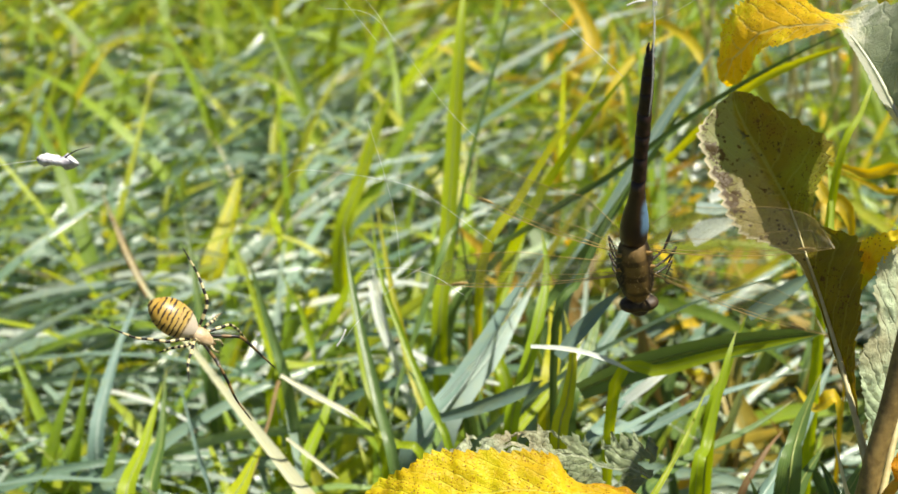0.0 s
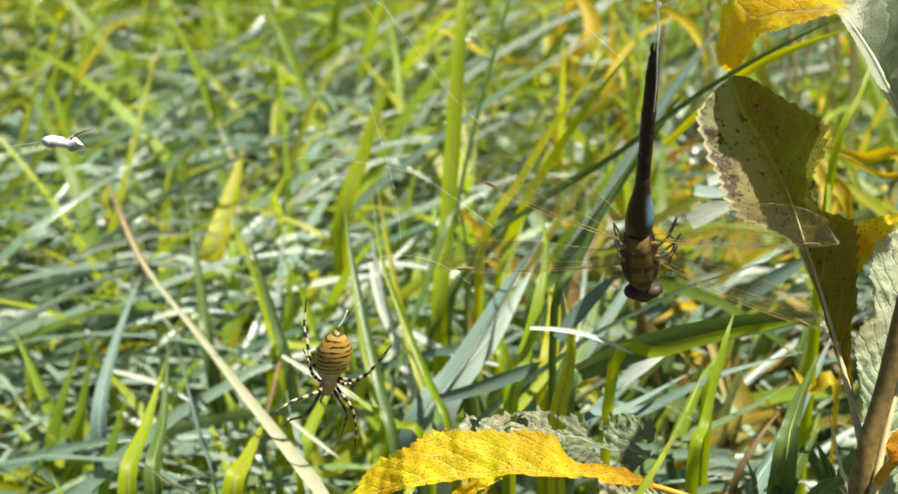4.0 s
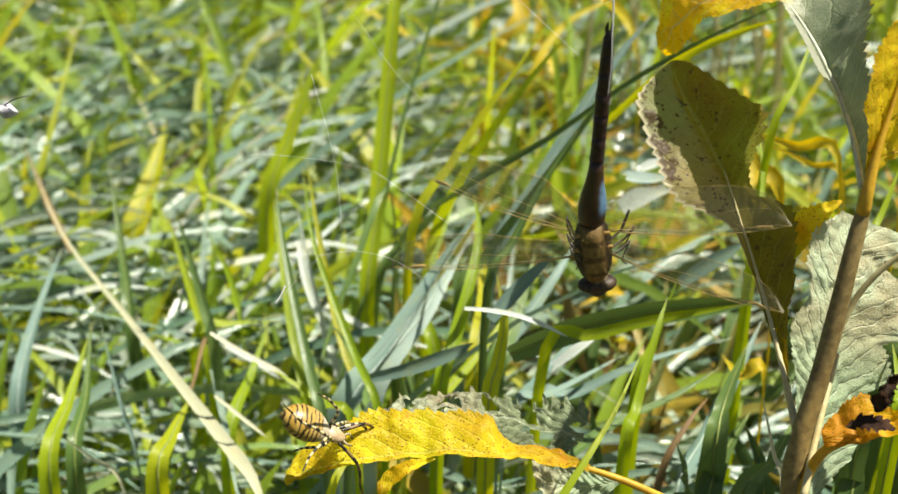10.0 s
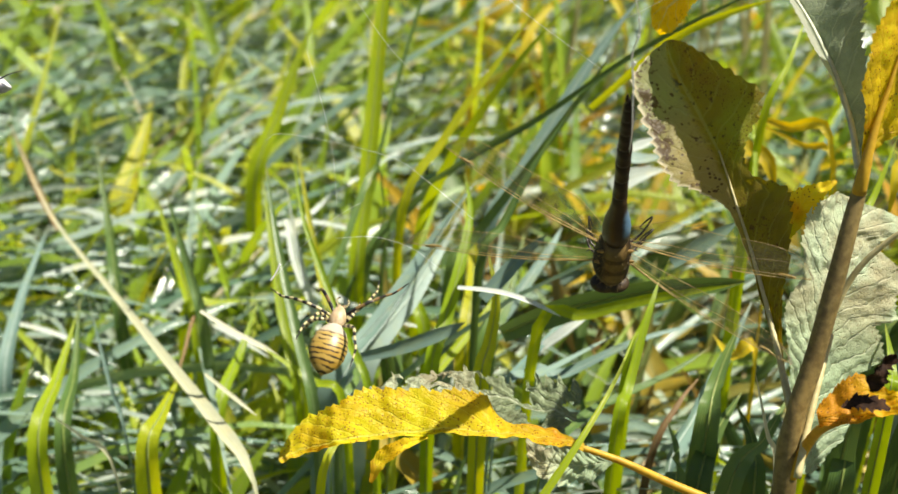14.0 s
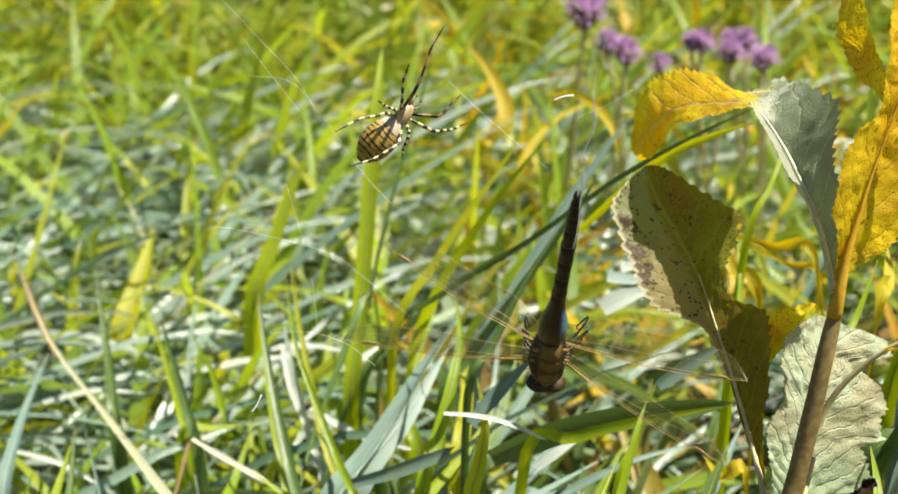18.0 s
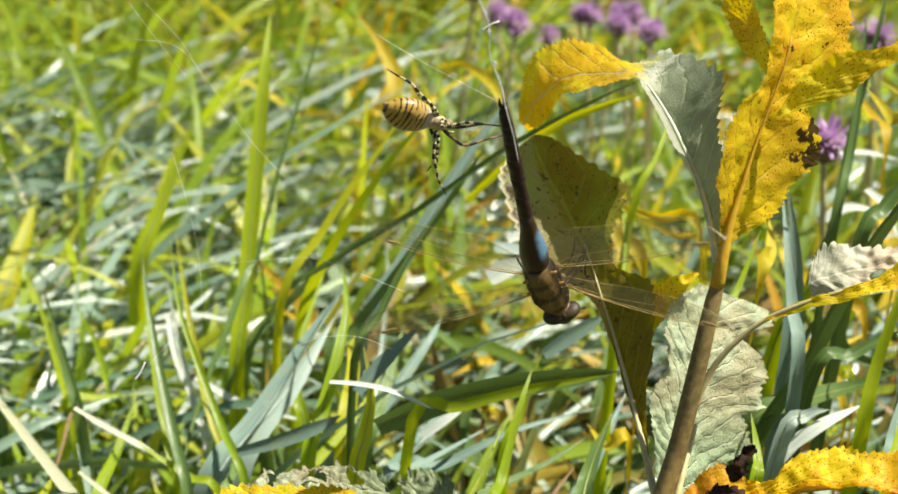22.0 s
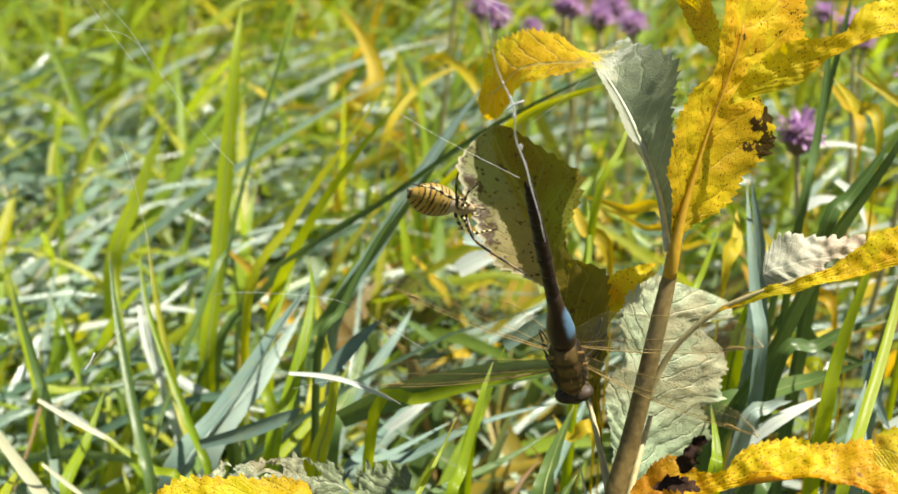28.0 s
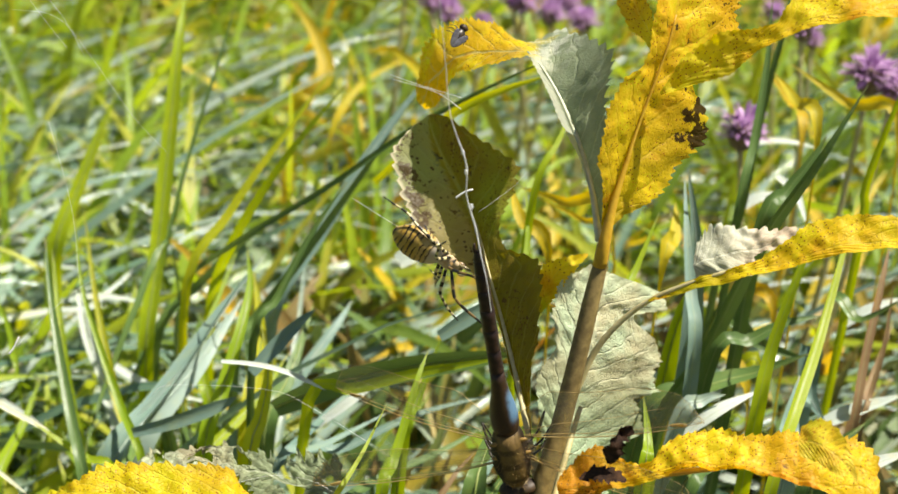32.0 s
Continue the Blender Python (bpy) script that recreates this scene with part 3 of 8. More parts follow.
meadow("dead_grass", "bleached and straw-coloured dead blades among the grass", DRY, 700, 17, (-0.45, 0.70, 0.42, 1.60), (0.05, 0.16), (0.0015, 0.0035), 1.2, 0.72, 6, 0.1)

# ---------------------------------------------------------------- single grass blades
blade([(-0.0356, 0.4453, 0.1055), (-0.0196, 0.4648, 0.1213), (-0.0012, 0.4961, 0.1382), (0.0108, 0.5221, 0.1448)], 0.0100, B_BLUE, fold=0.6, taper=0.5, facing=(-1, -1, 0))
# lit lower facet of the same folded blade, its light put into a paler colour
blade([(-0.0288, 0.4571, 0.1066), (-0.0106, 0.4781, 0.1254), (0.0037, 0.5063, 0.1362)], 0.0115, B_PALEB, fold=0.2, taper=0.6, facing=(0.3, -1, 0.1))
blade([(-0.0195, 0.5334, 0.1232), (0.0005, 0.4971, 0.1600), (0.0293, 0.4867, 0.1842), (0.0569, 0.4857, 0.2060), (0.0781, 0.4810, 0.2211), (0.0983, 0.4748, 0.2341)], 0.0017, B_DARK, fold=0.6, taper=0.4)
blade([(-0.0317, 0.5239, 0.1049), (-0.0287, 0.5372, 0.1304), (-0.0253, 0.5543, 0.1631), (-0.0218, 0.5733, 0.1995), (-0.0200, 0.5935, 0.2165)], 0.0056, B_GREEN, taper=0.35)
blade([(-0.0419, 0.5078, 0.0740), (-0.0317, 0.5258, 0.1086), (-0.0196, 0.5524, 0.1595), (-0.0064, 0.5733, 0.1995), (-0.0013, 0.5819, 0.2159)], 0.0014, B_DARK, taper=0.4, fold=0.8)
blade([(-0.0576, 0.4082, 0.0994), (-0.0723, 0.4336, 0.1046), (-0.0932, 0.4686, 0.1068), (-0.1199, 0.5221, 0.1010), (-0.1542, 0.5878, 0.0971), (-0.1840, 0.6581, 0.1019)], 0.0079, B_DRY, taper=0.98, facing=(0.35, -0.6, 1), sharp=1.0)
blade([(-0.1492, 0.5785, 0.0944), (-0.1658, 0.6155, 0.0960), (-0.1850, 0.6607, 0.1026)], 0.0029, B_BROWN, taper=0.6, facing=(0.35, -0.6, 1), rooted=False)
blade([(-0.0495, 0.4881, 0.0796), (-0.0564, 0.5078, 0.0955), (-0.0621, 0.5306, 0.1176), (-0.0661, 0.5496, 0.1323)], 0.0052, B_GREEN)
blade([(-0.0278, 0.4704, 0.0889), (-0.0381, 0.4906, 0.1058), (-0.0463, 0.5139, 0.1288), (-0.0526, 0.5381, 0.1536)], 0.0046, B_YELL)
blade([(-0.0398, 0.5088, 0.0758), (-0.0467, 0.5259, 0.0871), (-0.0539, 0.5463, 0.1045), (-0.0586, 0.5576, 0.1260)], 0.0039, B_WHITE)
blade([(-0.1421, 0.6578, 0.0584), (-0.1368, 0.6774, 0.0742), (-0.1335, 0.6942, 0.0849), (-0.1315, 0.7107, 0.0947)], 0.0132, B_YELL, taper=0.85)
blade([(-0.1623, 0.6567, 0.0561), (-0.1688, 0.6955, 0.0655), (-0.1705, 0.7254, 0.0795)], 0.0076, B_YELL)
blade([(-0.1218, 0.5462, 0.0823), (-0.1292, 0.5769, 0.0978), (-0.1382, 0.6100, 0.1180)], 0.0058, B_DARK)
blade([(-0.0887, 0.5164, 0.0902), (-0.0994, 0.5454, 0.1024), (-0.1102, 0.5741, 0.1142)], 0.0053, B_GREEN)
blade([(-0.0983, 0.5360, 0.0846), (-0.0788, 0.5152, 0.0881), (-0.0604, 0.4935, 0.0897)], 0.0023, B_WHITE, facing=(0, -0.5, 1), taper=0.5, rooted=False)
blade([(-0.0922, 0.5181, 0.0935), (-0.0809, 0.5196, 0.0964), (-0.0634, 0.5288, 0.0925)], 0.0045, B_GREEN, facing=(0, -0.5, 1))
blade([(0.0118, 0.4596, 0.1116), (0.0195, 0.4768, 0.1230), (0.0271, 0.5050, 0.1337)], 0.0085, B_DARK)
blade([(-0.0092, 0.5306, 0.1177), (0.0008, 0.5158, 0.1543), (0.0193, 0.5108, 0.1879), (0.0382, 0.5122, 0.2123)], 0.0039, B_GREEN, taper=0.6)
blade([(-0.0918, 0.7199, 0.0479), (-0.0833, 0.7430, 0.0705), (-0.0704, 0.7697, 0.1001)], 0.0077, B_YELL)
blade([(-0.1264, 0.4304, 0.0982), (-0.1248, 0.4563, 0.1046), (-0.1226, 0.4833, 0.1132)], 0.0082, B_GREEN, taper=0.9)
blade([(-0.1207, 0.4395, 0.0940), (-0.1214, 0.4656, 0.1008), (-0.1238, 0.4942, 0.1124)], 0.0072, B_DARK, taper=0.9)
blade([(-0.0910, 0.4205, 0.1010), (-0.0883, 0.4344, 0.1062), (-0.0851, 0.4571, 0.1064)], 0.0091, B_YELL, taper=0.9)
blade([(-0.0995, 0.4106, 0.1038), (-0.1110, 0.4229, 0.1055), (-0.1220, 0.4341, 0.1053)], 0.0022, B_DRY)
blade([(-0.0881, 0.5173, 0.0920), (-0.0902, 0.4937, 0.0900), (-0.0929, 0.4678, 0.0836)], 0.0016, B_BROWN)
blade([(-0.1035, 0.4494, 0.0916), (-0.1120, 0.4731, 0.0937), (-0.1229, 0.5029, 0.1074)], 0.0026, B_BLUE)
blade([(0.0064, 0.4699, 0.1096), (0.0096, 0.4996, 0.1232), (0.0060, 0.5292, 0.1368)], 0.0064, B_YELL, taper=0.6)
blade([(-0.0069, 0.4887, 0.1025), (-0.0110, 0.5065, 0.1148), (0.0010, 0.5420, 0.1396)], 0.0047, B_GREEN, taper=0.6)
blade([(0.0008, 0.4784, 0.1043), (0.0161, 0.4819, 0.1111), (0.0340, 0.5014, 0.1268), (0.0405, 0.5147, 0.1308)], 0.0069, B_BLUE)
blade([(-0.0200, 0.4728, 0.1043), (-0.0293, 0.4699, 0.1095), (-0.0186, 0.4942, 0.1128), (0.0068, 0.5094, 0.1313)], 0.0049, B_DARK, taper=0.8)
blade([(-0.0332, 0.4344, 0.1064), (-0.0283, 0.4486, 0.1120), (-0.0347, 0.4682, 0.1170), (-0.0423, 0.4855, 0.1177)], 0.0028, B_DARK)
blade([(-0.0236, 0.5420, 0.1395), (-0.0350, 0.5164, 0.1229), (-0.0446, 0.4992, 0.1007), (-0.0487, 0.4815, 0.0885)], 0.0029, B_DARK)
blade([(0.0254, 0.4393, 0.1160), (0.0361, 0.4401, 0.1176), (0.0592, 0.4451, 0.1271), (0.0875, 0.4570, 0.1284)], 0.0053, B_BLUE, facing=(0, -0.3, 1))
blade([(0.0266, 0.3934, 0.1145), (0.0415, 0.4177, 0.1179), (0.0681, 0.4401, 0.1177), (0.0839, 0.4528, 0.1204)], 0.0043, B_DARK, facing=(0, -0.5, 1))
blade([(0.0627, 0.3932, 0.1144), (0.0739, 0.4177, 0.1180), (0.0876, 0.4442, 0.1257), (0.0966, 0.4595, 0.1333)], 0.0075, B_BLUE, fold=0.7)
blade([(0.0603, 0.4113, 0.1058), (0.0688, 0.4193, 0.1210), (0.0772, 0.4317, 0.1232)], 0.0027, B_BROWN)
blade([(0.0810, 0.3430, 0.1478), (0.0788, 0.3489, 0.1592), (0.0759, 0.3556, 0.1719)], 0.0017, B_DRY)
blade([(0.0141, 0.4177, 0.1178), (0.0296, 0.4528, 0.1202), (0.0496, 0.4786, 0.1264)], 0.0044, B_BLUE, facing=(-0.4, -1, 0.4))
blade([(-0.0166, 0.4177, 0.1177), (-0.0065, 0.4393, 0.1159), (0.0099, 0.4648, 0.1214), (0.0195, 0.4803, 0.1296)], 0.0051, B_GREEN)
blade([(-0.1567, 0.5069, 0.0718), (-0.1555, 0.5375, 0.0872), (-0.1519, 0.5769, 0.0978)], 0.0070, B_BLUE)
blade([(-0.0744, 0.4595, 0.0893), (-0.0692, 0.4861, 0.0971), (-0.0645, 0.5028, 0.1076)], 0.0053, B_GREEN)
blade([(-0.0793, 0.5375, 0.0875), (-0.0861, 0.5629, 0.0929), (-0.0978, 0.5889, 0.0993)], 0.0042, B_GREEN)
# seven broad dark blades, added in place of the plant's shade beside the stem
blade([(0.0693, 0.3822, 0.1149), (0.0749, 0.3938, 0.1263), (0.0839, 0.4040, 0.1351)], 0.0096, B_DARK, facing=(-0.4, -1, 0.2), taper=0.8)
blade([(0.0835, 0.3741, 0.1210), (0.0844, 0.3848, 0.1307), (0.0805, 0.3941, 0.1377)], 0.0085, B_DARK, facing=(-0.5, -1, 0), taper=0.8)
blade([(0.0763, 0.3715, 0.1268), (0.0866, 0.3814, 0.1350), (0.0939, 0.3907, 0.1420)], 0.0078, B_DARK, facing=(-0.5, -1, 0), taper=0.8)
blade([(0.0615, 0.3741, 0.1209), (0.0645, 0.3874, 0.1249), (0.0626, 0.4002, 0.1277)], 0.0079, B_DARK, facing=(-0.5, -1, 0), taper=0.8)
blade([(0.1071, 0.3741, 0.1211), (0.1114, 0.3855, 0.1322), (0.1174, 0.3956, 0.1407)], 0.0094, B_DARK, facing=(-0.5, -1, 0), taper=0.8)
blade([(0.1082, 0.3786, 0.1370), (0.1124, 0.3881, 0.1457), (0.1103, 0.3980, 0.1545)], 0.0079, B_DARK, facing=(-0.5, -1, 0), taper=0.8)
blade([(0.0718, 0.3889, 0.1303), (0.0757, 0.3999, 0.1422), (0.0829, 0.4108, 0.1544)], 0.0090, B_DARK, facing=(-0.5, -1, 0), taper=0.8)
blade([(0.1379, 0.4281, 0.1516), (0.1376, 0.4296, 0.1778), (0.1370, 0.4323, 0.1950), (0.1334, 0.4365, 0.2149)], 0.0065, B_BLUE, taper=0.6)
blade([(0.1591, 0.4851, 0.1575), (0.1638, 0.4839, 0.1788), (0.1673, 0.4879, 0.2108), (0.1723, 0.4913, 0.2418), (0.1759, 0.4988, 0.2579)], 0.0024, B_DARK, taper=0.4)
blade([(0.1286, 0.4213, 0.1360), (0.1413, 0.4222, 0.1628), (0.1520, 0.4173, 0.2004), (0.1630, 0.4125, 0.2268), (0.1752, 0.4166, 0.2485)], 0.0044, B_DARK, taper=0.5, fold=0.6)
blade([(0.1304, 0.4019, 0.1423), (0.1370, 0.4048, 0.1491), (0.1468, 0.4071, 0.1553)], 0.0039, B_WHITE, facing=(0, -0.4, 1), rooted=False)
blade([(0.1252, 0.4229, 0.1390), (0.1439, 0.4263, 0.1487), (0.1593, 0.4274, 0.1530), (0.1730, 0.4205, 0.1636)], 0.0068, B_DARK, facing=(0, -0.4, 1), taper=0.5)
blade([(0.1337, 0.4328, 0.1608), (0.1429, 0.4322, 0.1840), (0.1482, 0.4310, 0.1938)], 0.0068, B_GREEN, facing=(0.3, -1, 0.6))
blade([(0.1474, 0.3861, 0.1578), (0.1506, 0.3910, 0.1802), (0.1568, 0.3956, 0.2022), (0.1614, 0.4007, 0.2135)], 0.0044, B_GREEN, taper=0.7)
blade([(0.1553, 0.3802, 0.1467), (0.1576, 0.3869, 0.1609), (0.1616, 0.3964, 0.1699)], 0.0079, B_BLUE, taper=0.6)
blade([(0.1130, 0.3643, 0.1541), (0.1145, 0.3694, 0.1650), (0.1153, 0.3832, 0.1707)], 0.0048, B_GREEN)
blade([(0.0011, 0.4996, 0.1200), (0.0089, 0.5043, 0.1307), (0.0261, 0.5044, 0.1566), (0.0443, 0.5012, 0.1871), (0.0514, 0.5010, 0.1992)], 0.0035, B_DARK, taper=0.6)
blade([(-0.0281, 0.5292, 0.1082), (-0.0138, 0.5364, 0.1252), (0.0089, 0.5169, 0.1571), (0.0277, 0.5026, 0.1763)], 0.0041, B_DARK, taper=0.8)
# sunlit far stretch of the thin dark crossing blade, as a yellow-green copy
blade([(0.0465, 0.5033, 0.1801), (0.0687, 0.4927, 0.2075), (0.0836, 0.4860, 0.2188), (0.0979, 0.4781, 0.2274)], 0.0028, B_YELL, taper=0.6, rooted=False)
blade([(0.0910, 0.4513, 0.1936), (0.0996, 0.4604, 0.2139), (0.1066, 0.4754, 0.2229)], 0.0027, B_GREEN)
blade([(0.0876, 0.4382, 0.1658), (0.0902, 0.4476, 0.1859), (0.0909, 0.4642, 0.1973)], 0.0027, B_GREEN)
blade([(0.1058, 0.3991, 0.1795), (0.1156, 0.4112, 0.1945), (0.1231, 0.4223, 0.2069)], 0.0035, B_GREEN)
blade([(0.0535, 0.4230, 0.1295), (0.0586, 0.4294, 0.1435), (0.0655, 0.4372, 0.1606)], 0.0051, B_GREEN, taper=0.9)
blade([(0.0271, 0.4523, 0.1174), (0.0416, 0.4562, 0.1276), (0.0550, 0.4689, 0.1328)], 0.0033, B_WHITE, facing=(0, -0.5, 1), rooted=False)
blade([(0.0160, 0.4221, 0.1224), (0.0300, 0.4328, 0.1235), (0.0542, 0.4540, 0.1246)], 0.0044, B_BLUE, facing=(0, -0.5, 1))
blade([(0.0996, 0.4622, 0.1711), (0.0907, 0.4688, 0.1837), (0.0886, 0.4827, 0.1892)], 0.0060, Y_FAR, taper=0.6)
blade([(0.1173, 0.4666, 0.1827), (0.1049, 0.4795, 0.1847), (0.0928, 0.4912, 0.1845)], 0.0046, Y_FAR, taper=0.6)
blade([(0.1232, 0.4812, 0.1678), (0.1140, 0.4948, 0.1717), (0.1006, 0.5079, 0.1740)], 0.0026, Y_FAR, taper=0.6)
blade([(0.0243, 0.7506, 0.1137), (0.0325, 0.7572, 0.1287), (0.0259, 0.7754, 0.1426), (0.0135, 0.7929, 0.1543)], 0.0098, Y_FAR, taper=0.6)
blade([(0.0188, 0.7497, 0.1111), (0.0257, 0.7535, 0.1199), (0.0355, 0.7677, 0.1279)], 0.0120, Y_FAR, taper=0.6)
blade([(0.0337, 0.6954, 0.1157), (0.0496, 0.7162, 0.1381), (0.0825, 0.7402, 0.1464)], 0.0046, Y_FAR, taper=0.6)
blade([(0.0752, 0.6540, 0.1508), (0.0623, 0.6830, 0.1633), (0.0486, 0.7028, 0.1564)], 0.0053, Y_FAR, taper=0.6)
blade([(0.1303, 0.4418, 0.1792), (0.1361, 0.4550, 0.1843), (0.1386, 0.4685, 0.1897)], 0.0068, Y_FAR, taper=0.6)
blade([(0.1763, 0.4556, 0.2143), (0.1727, 0.4711, 0.2229), (0.1688, 0.4846, 0.2273)], 0.0055, Y_FAR, taper=0.6)
blade([(0.1616, 0.4412, 0.1358), (0.1537, 0.4581, 0.1467), (0.1573, 0.4610, 0.1534)], 0.0071, Y_FAR, facing=(0, -0.5, 1))
blade([(0.1778, 0.4776, 0.1444), (0.1713, 0.4918, 0.1499), (0.1644, 0.5036, 0.1505)], 0.0064, Y_FAR)
blade([(0.0910, 0.4233, 0.1350), (0.0842, 0.4236, 0.1349), (0.0818, 0.4439, 0.1305)], 0.0068, Y_FAR, facing=(0, -0.5, 1))
blade([(0.1891, 0.4422, 0.1897), (0.1873, 0.4397, 0.2076), (0.1904, 0.4381, 0.2280), (0.1948, 0.4367, 0.2493)], 0.0027, B_GREEN, taper=0.5)
blade([(0.2009, 0.5470, 0.1788), (0.2024, 0.5719, 0.1847), (0.1970, 0.5978, 0.1912)], 0.0057, Y_FAR, taper=0.6)
blade([(0.2178, 0.5009, 0.2018), (0.2044, 0.5153, 0.2061), (0.1880, 0.5317, 0.2141)], 0.0056, Y_FAR, taper=0.6)
blade([(0.1791, 0.4340, 0.1708), (0.1861, 0.4232, 0.1727), (0.1958, 0.4165, 0.1838)], 0.0058, B_DARK, facing=(0, -0.4, 1))
blade([(0.1741, 0.4285, 0.1582), (0.1742, 0.4241, 0.1490), (0.1794, 0.4193, 0.1399)], 0.0103, B_BLUE)
blade([(0.1927, 0.4340, 0.1268), (0.2047, 0.4511, 0.1416), (0.2134, 0.4656, 0.1503)], 0.0043, B_BROWN)
blade([(0.1306, 0.3958, 0.1504), (0.1401, 0.3981, 0.1570), (0.1534, 0.4040, 0.1604)], 0.0039, B_WHITE, facing=(0, -0.4, 1), taper=0.6, rooted=False)
blade([(0.1782, 0.4195, 0.1394), (0.1884, 0.4206, 0.1437), (0.2037, 0.4217, 0.1490)], 0.0050, B_WHITE, facing=(0, -0.4, 1), taper=0.6, rooted=False)
blade([(0.1739, 0.3868, 0.1399), (0.1818, 0.3883, 0.1446), (0.1946, 0.3894, 0.1495)], 0.0051, B_WHITE, facing=(0, -0.4, 1), taper=0.6, rooted=False)
blade([(0.1653, 0.4719, 0.1302), (0.1616, 0.4706, 0.1267), (0.1551, 0.4678, 0.1196)], 0.0041, B_WHITE, facing=(0, -0.4, 1), taper=0.6, rooted=False)
blade([(0.2008, 0.4750, 0.1436), (0.2101, 0.4768, 0.1491), (0.2232, 0.4774, 0.1530)], 0.0036, B_WHITE, facing=(0, -0.4, 1), taper=0.6, rooted=False)
blade([(0.1784, 0.4977, 0.1868), (0.1831, 0.4903, 0.1839), (0.1854, 0.4812, 0.1769)], 0.0032, B_WHITE, facing=(0, -0.6, 1), taper=0.7, rooted=False)
blade([(0.1925, 0.5942, 0.1589), (0.2080, 0.5938, 0.1609), (0.2235, 0.5913, 0.1588)], 0.0031, B_WHITE, facing=(0, -0.4, 1), taper=0.7, rooted=False)
blade([(0.1828, 0.5565, 0.1478), (0.1933, 0.5580, 0.1530), (0.2060, 0.5567, 0.1526)], 0.0047, B_WHITE, facing=(0, -0.4, 1), taper=0.7, rooted=False)
blade([(0.1867, 0.4163, 0.1344), (0.1908, 0.4263, 0.1561), (0.1975, 0.4406, 0.1758), (0.2017, 0.4500, 0.1847)], 0.0027, B_BROWN, taper=0.4)
blade([(0.1504, 0.4529, 0.1573), (0.1647, 0.4488, 0.1515), (0.1842, 0.4443, 0.1459)], 0.0060, B_DARK, facing=(0, -1, 0.2), taper=0.6)
blade([(0.1291, 0.3879, 0.1337), (0.1414, 0.3968, 0.1431), (0.1589, 0.4041, 0.1499)], 0.0096, B_DARK, facing=(-0.5, -1, 0), taper=0.7)
blade([(0.1689, 0.3935, 0.1296), (0.1753, 0.4029, 0.1390), (0.1884, 0.4105, 0.1459)], 0.0098, B_DARK, facing=(-0.5, -1, 0), taper=0.7)
blade([(0.1684, 0.4120, 0.1451), (0.1709, 0.4154, 0.1527), (0.1716, 0.4204, 0.1633)], 0.0077, B_BLUE, taper=0.9)
blade([(0.1602, 0.4810, 0.1250), (0.1678, 0.4838, 0.1323), (0.1858, 0.4946, 0.1352)], 0.0057, Y_FAR, facing=(0, -0.6, 1), taper=0.6)
blade([(0.1701, 0.4620, 0.1337), (0.1628, 0.4626, 0.1334), (0.1536, 0.4616, 0.1297)], 0.0063, B_YELL, facing=(0, -0.6, 1), taper=0.6)
blade([(-0.1479, 0.7225, 0.0526), (-0.1260, 0.7240, 0.0555), (-0.1014, 0.7225, 0.0527)], 0.0038, B_WHITE, facing=(0, -0.4, 1), taper=0.7, rooted=False)
blade([(-0.1244, 0.6607, 0.0640), (-0.0991, 0.6634, 0.0693), (-0.0688, 0.6629, 0.0685)], 0.0040, B_WHITE, facing=(0, -0.4, 1), taper=0.7, rooted=False)
blade([(-0.1006, 0.5991, 0.0758), (-0.0797, 0.6011, 0.0796), (-0.0541, 0.6023, 0.0821)], 0.0033, B_WHITE, facing=(0, -0.4, 1), taper=0.7, rooted=False)
blade([(-0.1517, 0.5589, 0.0849), (-0.1320, 0.5609, 0.0889), (-0.1124, 0.5604, 0.0880)], 0.0028, B_WHITE, facing=(0, -0.4, 1), taper=0.7, rooted=False)
blade([(-0.0581, 0.5512, 0.1138), (-0.0545, 0.5390, 0.1012), (-0.0457, 0.5249, 0.0852)], 0.0021, B_WHITE, facing=(0.3, -1, 0.3), taper=0.7, rooted=False)
blade([(-0.1598, 0.5336, 0.0797), (-0.1385, 0.5226, 0.0803), (-0.1157, 0.5088, 0.0756)], 0.0021, B_WHITE, facing=(0, -0.4, 1), taper=0.7, rooted=False)
blade([(-0.0465, 0.5267, 0.1004), (-0.0275, 0.5126, 0.0967), (-0.0032, 0.5044, 0.0945)], 0.0027, B_WHITE, facing=(0, -0.4, 1), taper=0.7, rooted=False)
blade([(-0.0678, 0.5722, 0.0997), (-0.0526, 0.5723, 0.1020), (-0.0307, 0.5697, 0.0996)], 0.0028, B_WHITE, facing=(0, -0.4, 1), taper=0.7, rooted=False)
blade([(0.0159, 0.4299, 0.1387), (0.0243, 0.4267, 0.1448), (0.0359, 0.4237, 0.1516), (0.0557, 0.4219, 0.1576), (0.0754, 0.4203, 0.1615), (0.0851, 0.4193, 0.1631)], 0.0077, B_DARK, facing=(-0.2, -1, 0.1), fold=0.35, taper=0.45, rooted=False)
# lit lower half of the dark blade above, laid on as a bright green strip
blade([(0.0258, 0.4190, 0.1475), (0.0390, 0.4182, 0.1522), (0.0553, 0.4175, 0.1576), (0.0699, 0.4162, 0.1615), (0.0813, 0.4156, 0.1641)], 0.0033, B_GREEN, facing=(0, -1, 0.3), fold=0.2, taper=0.5)
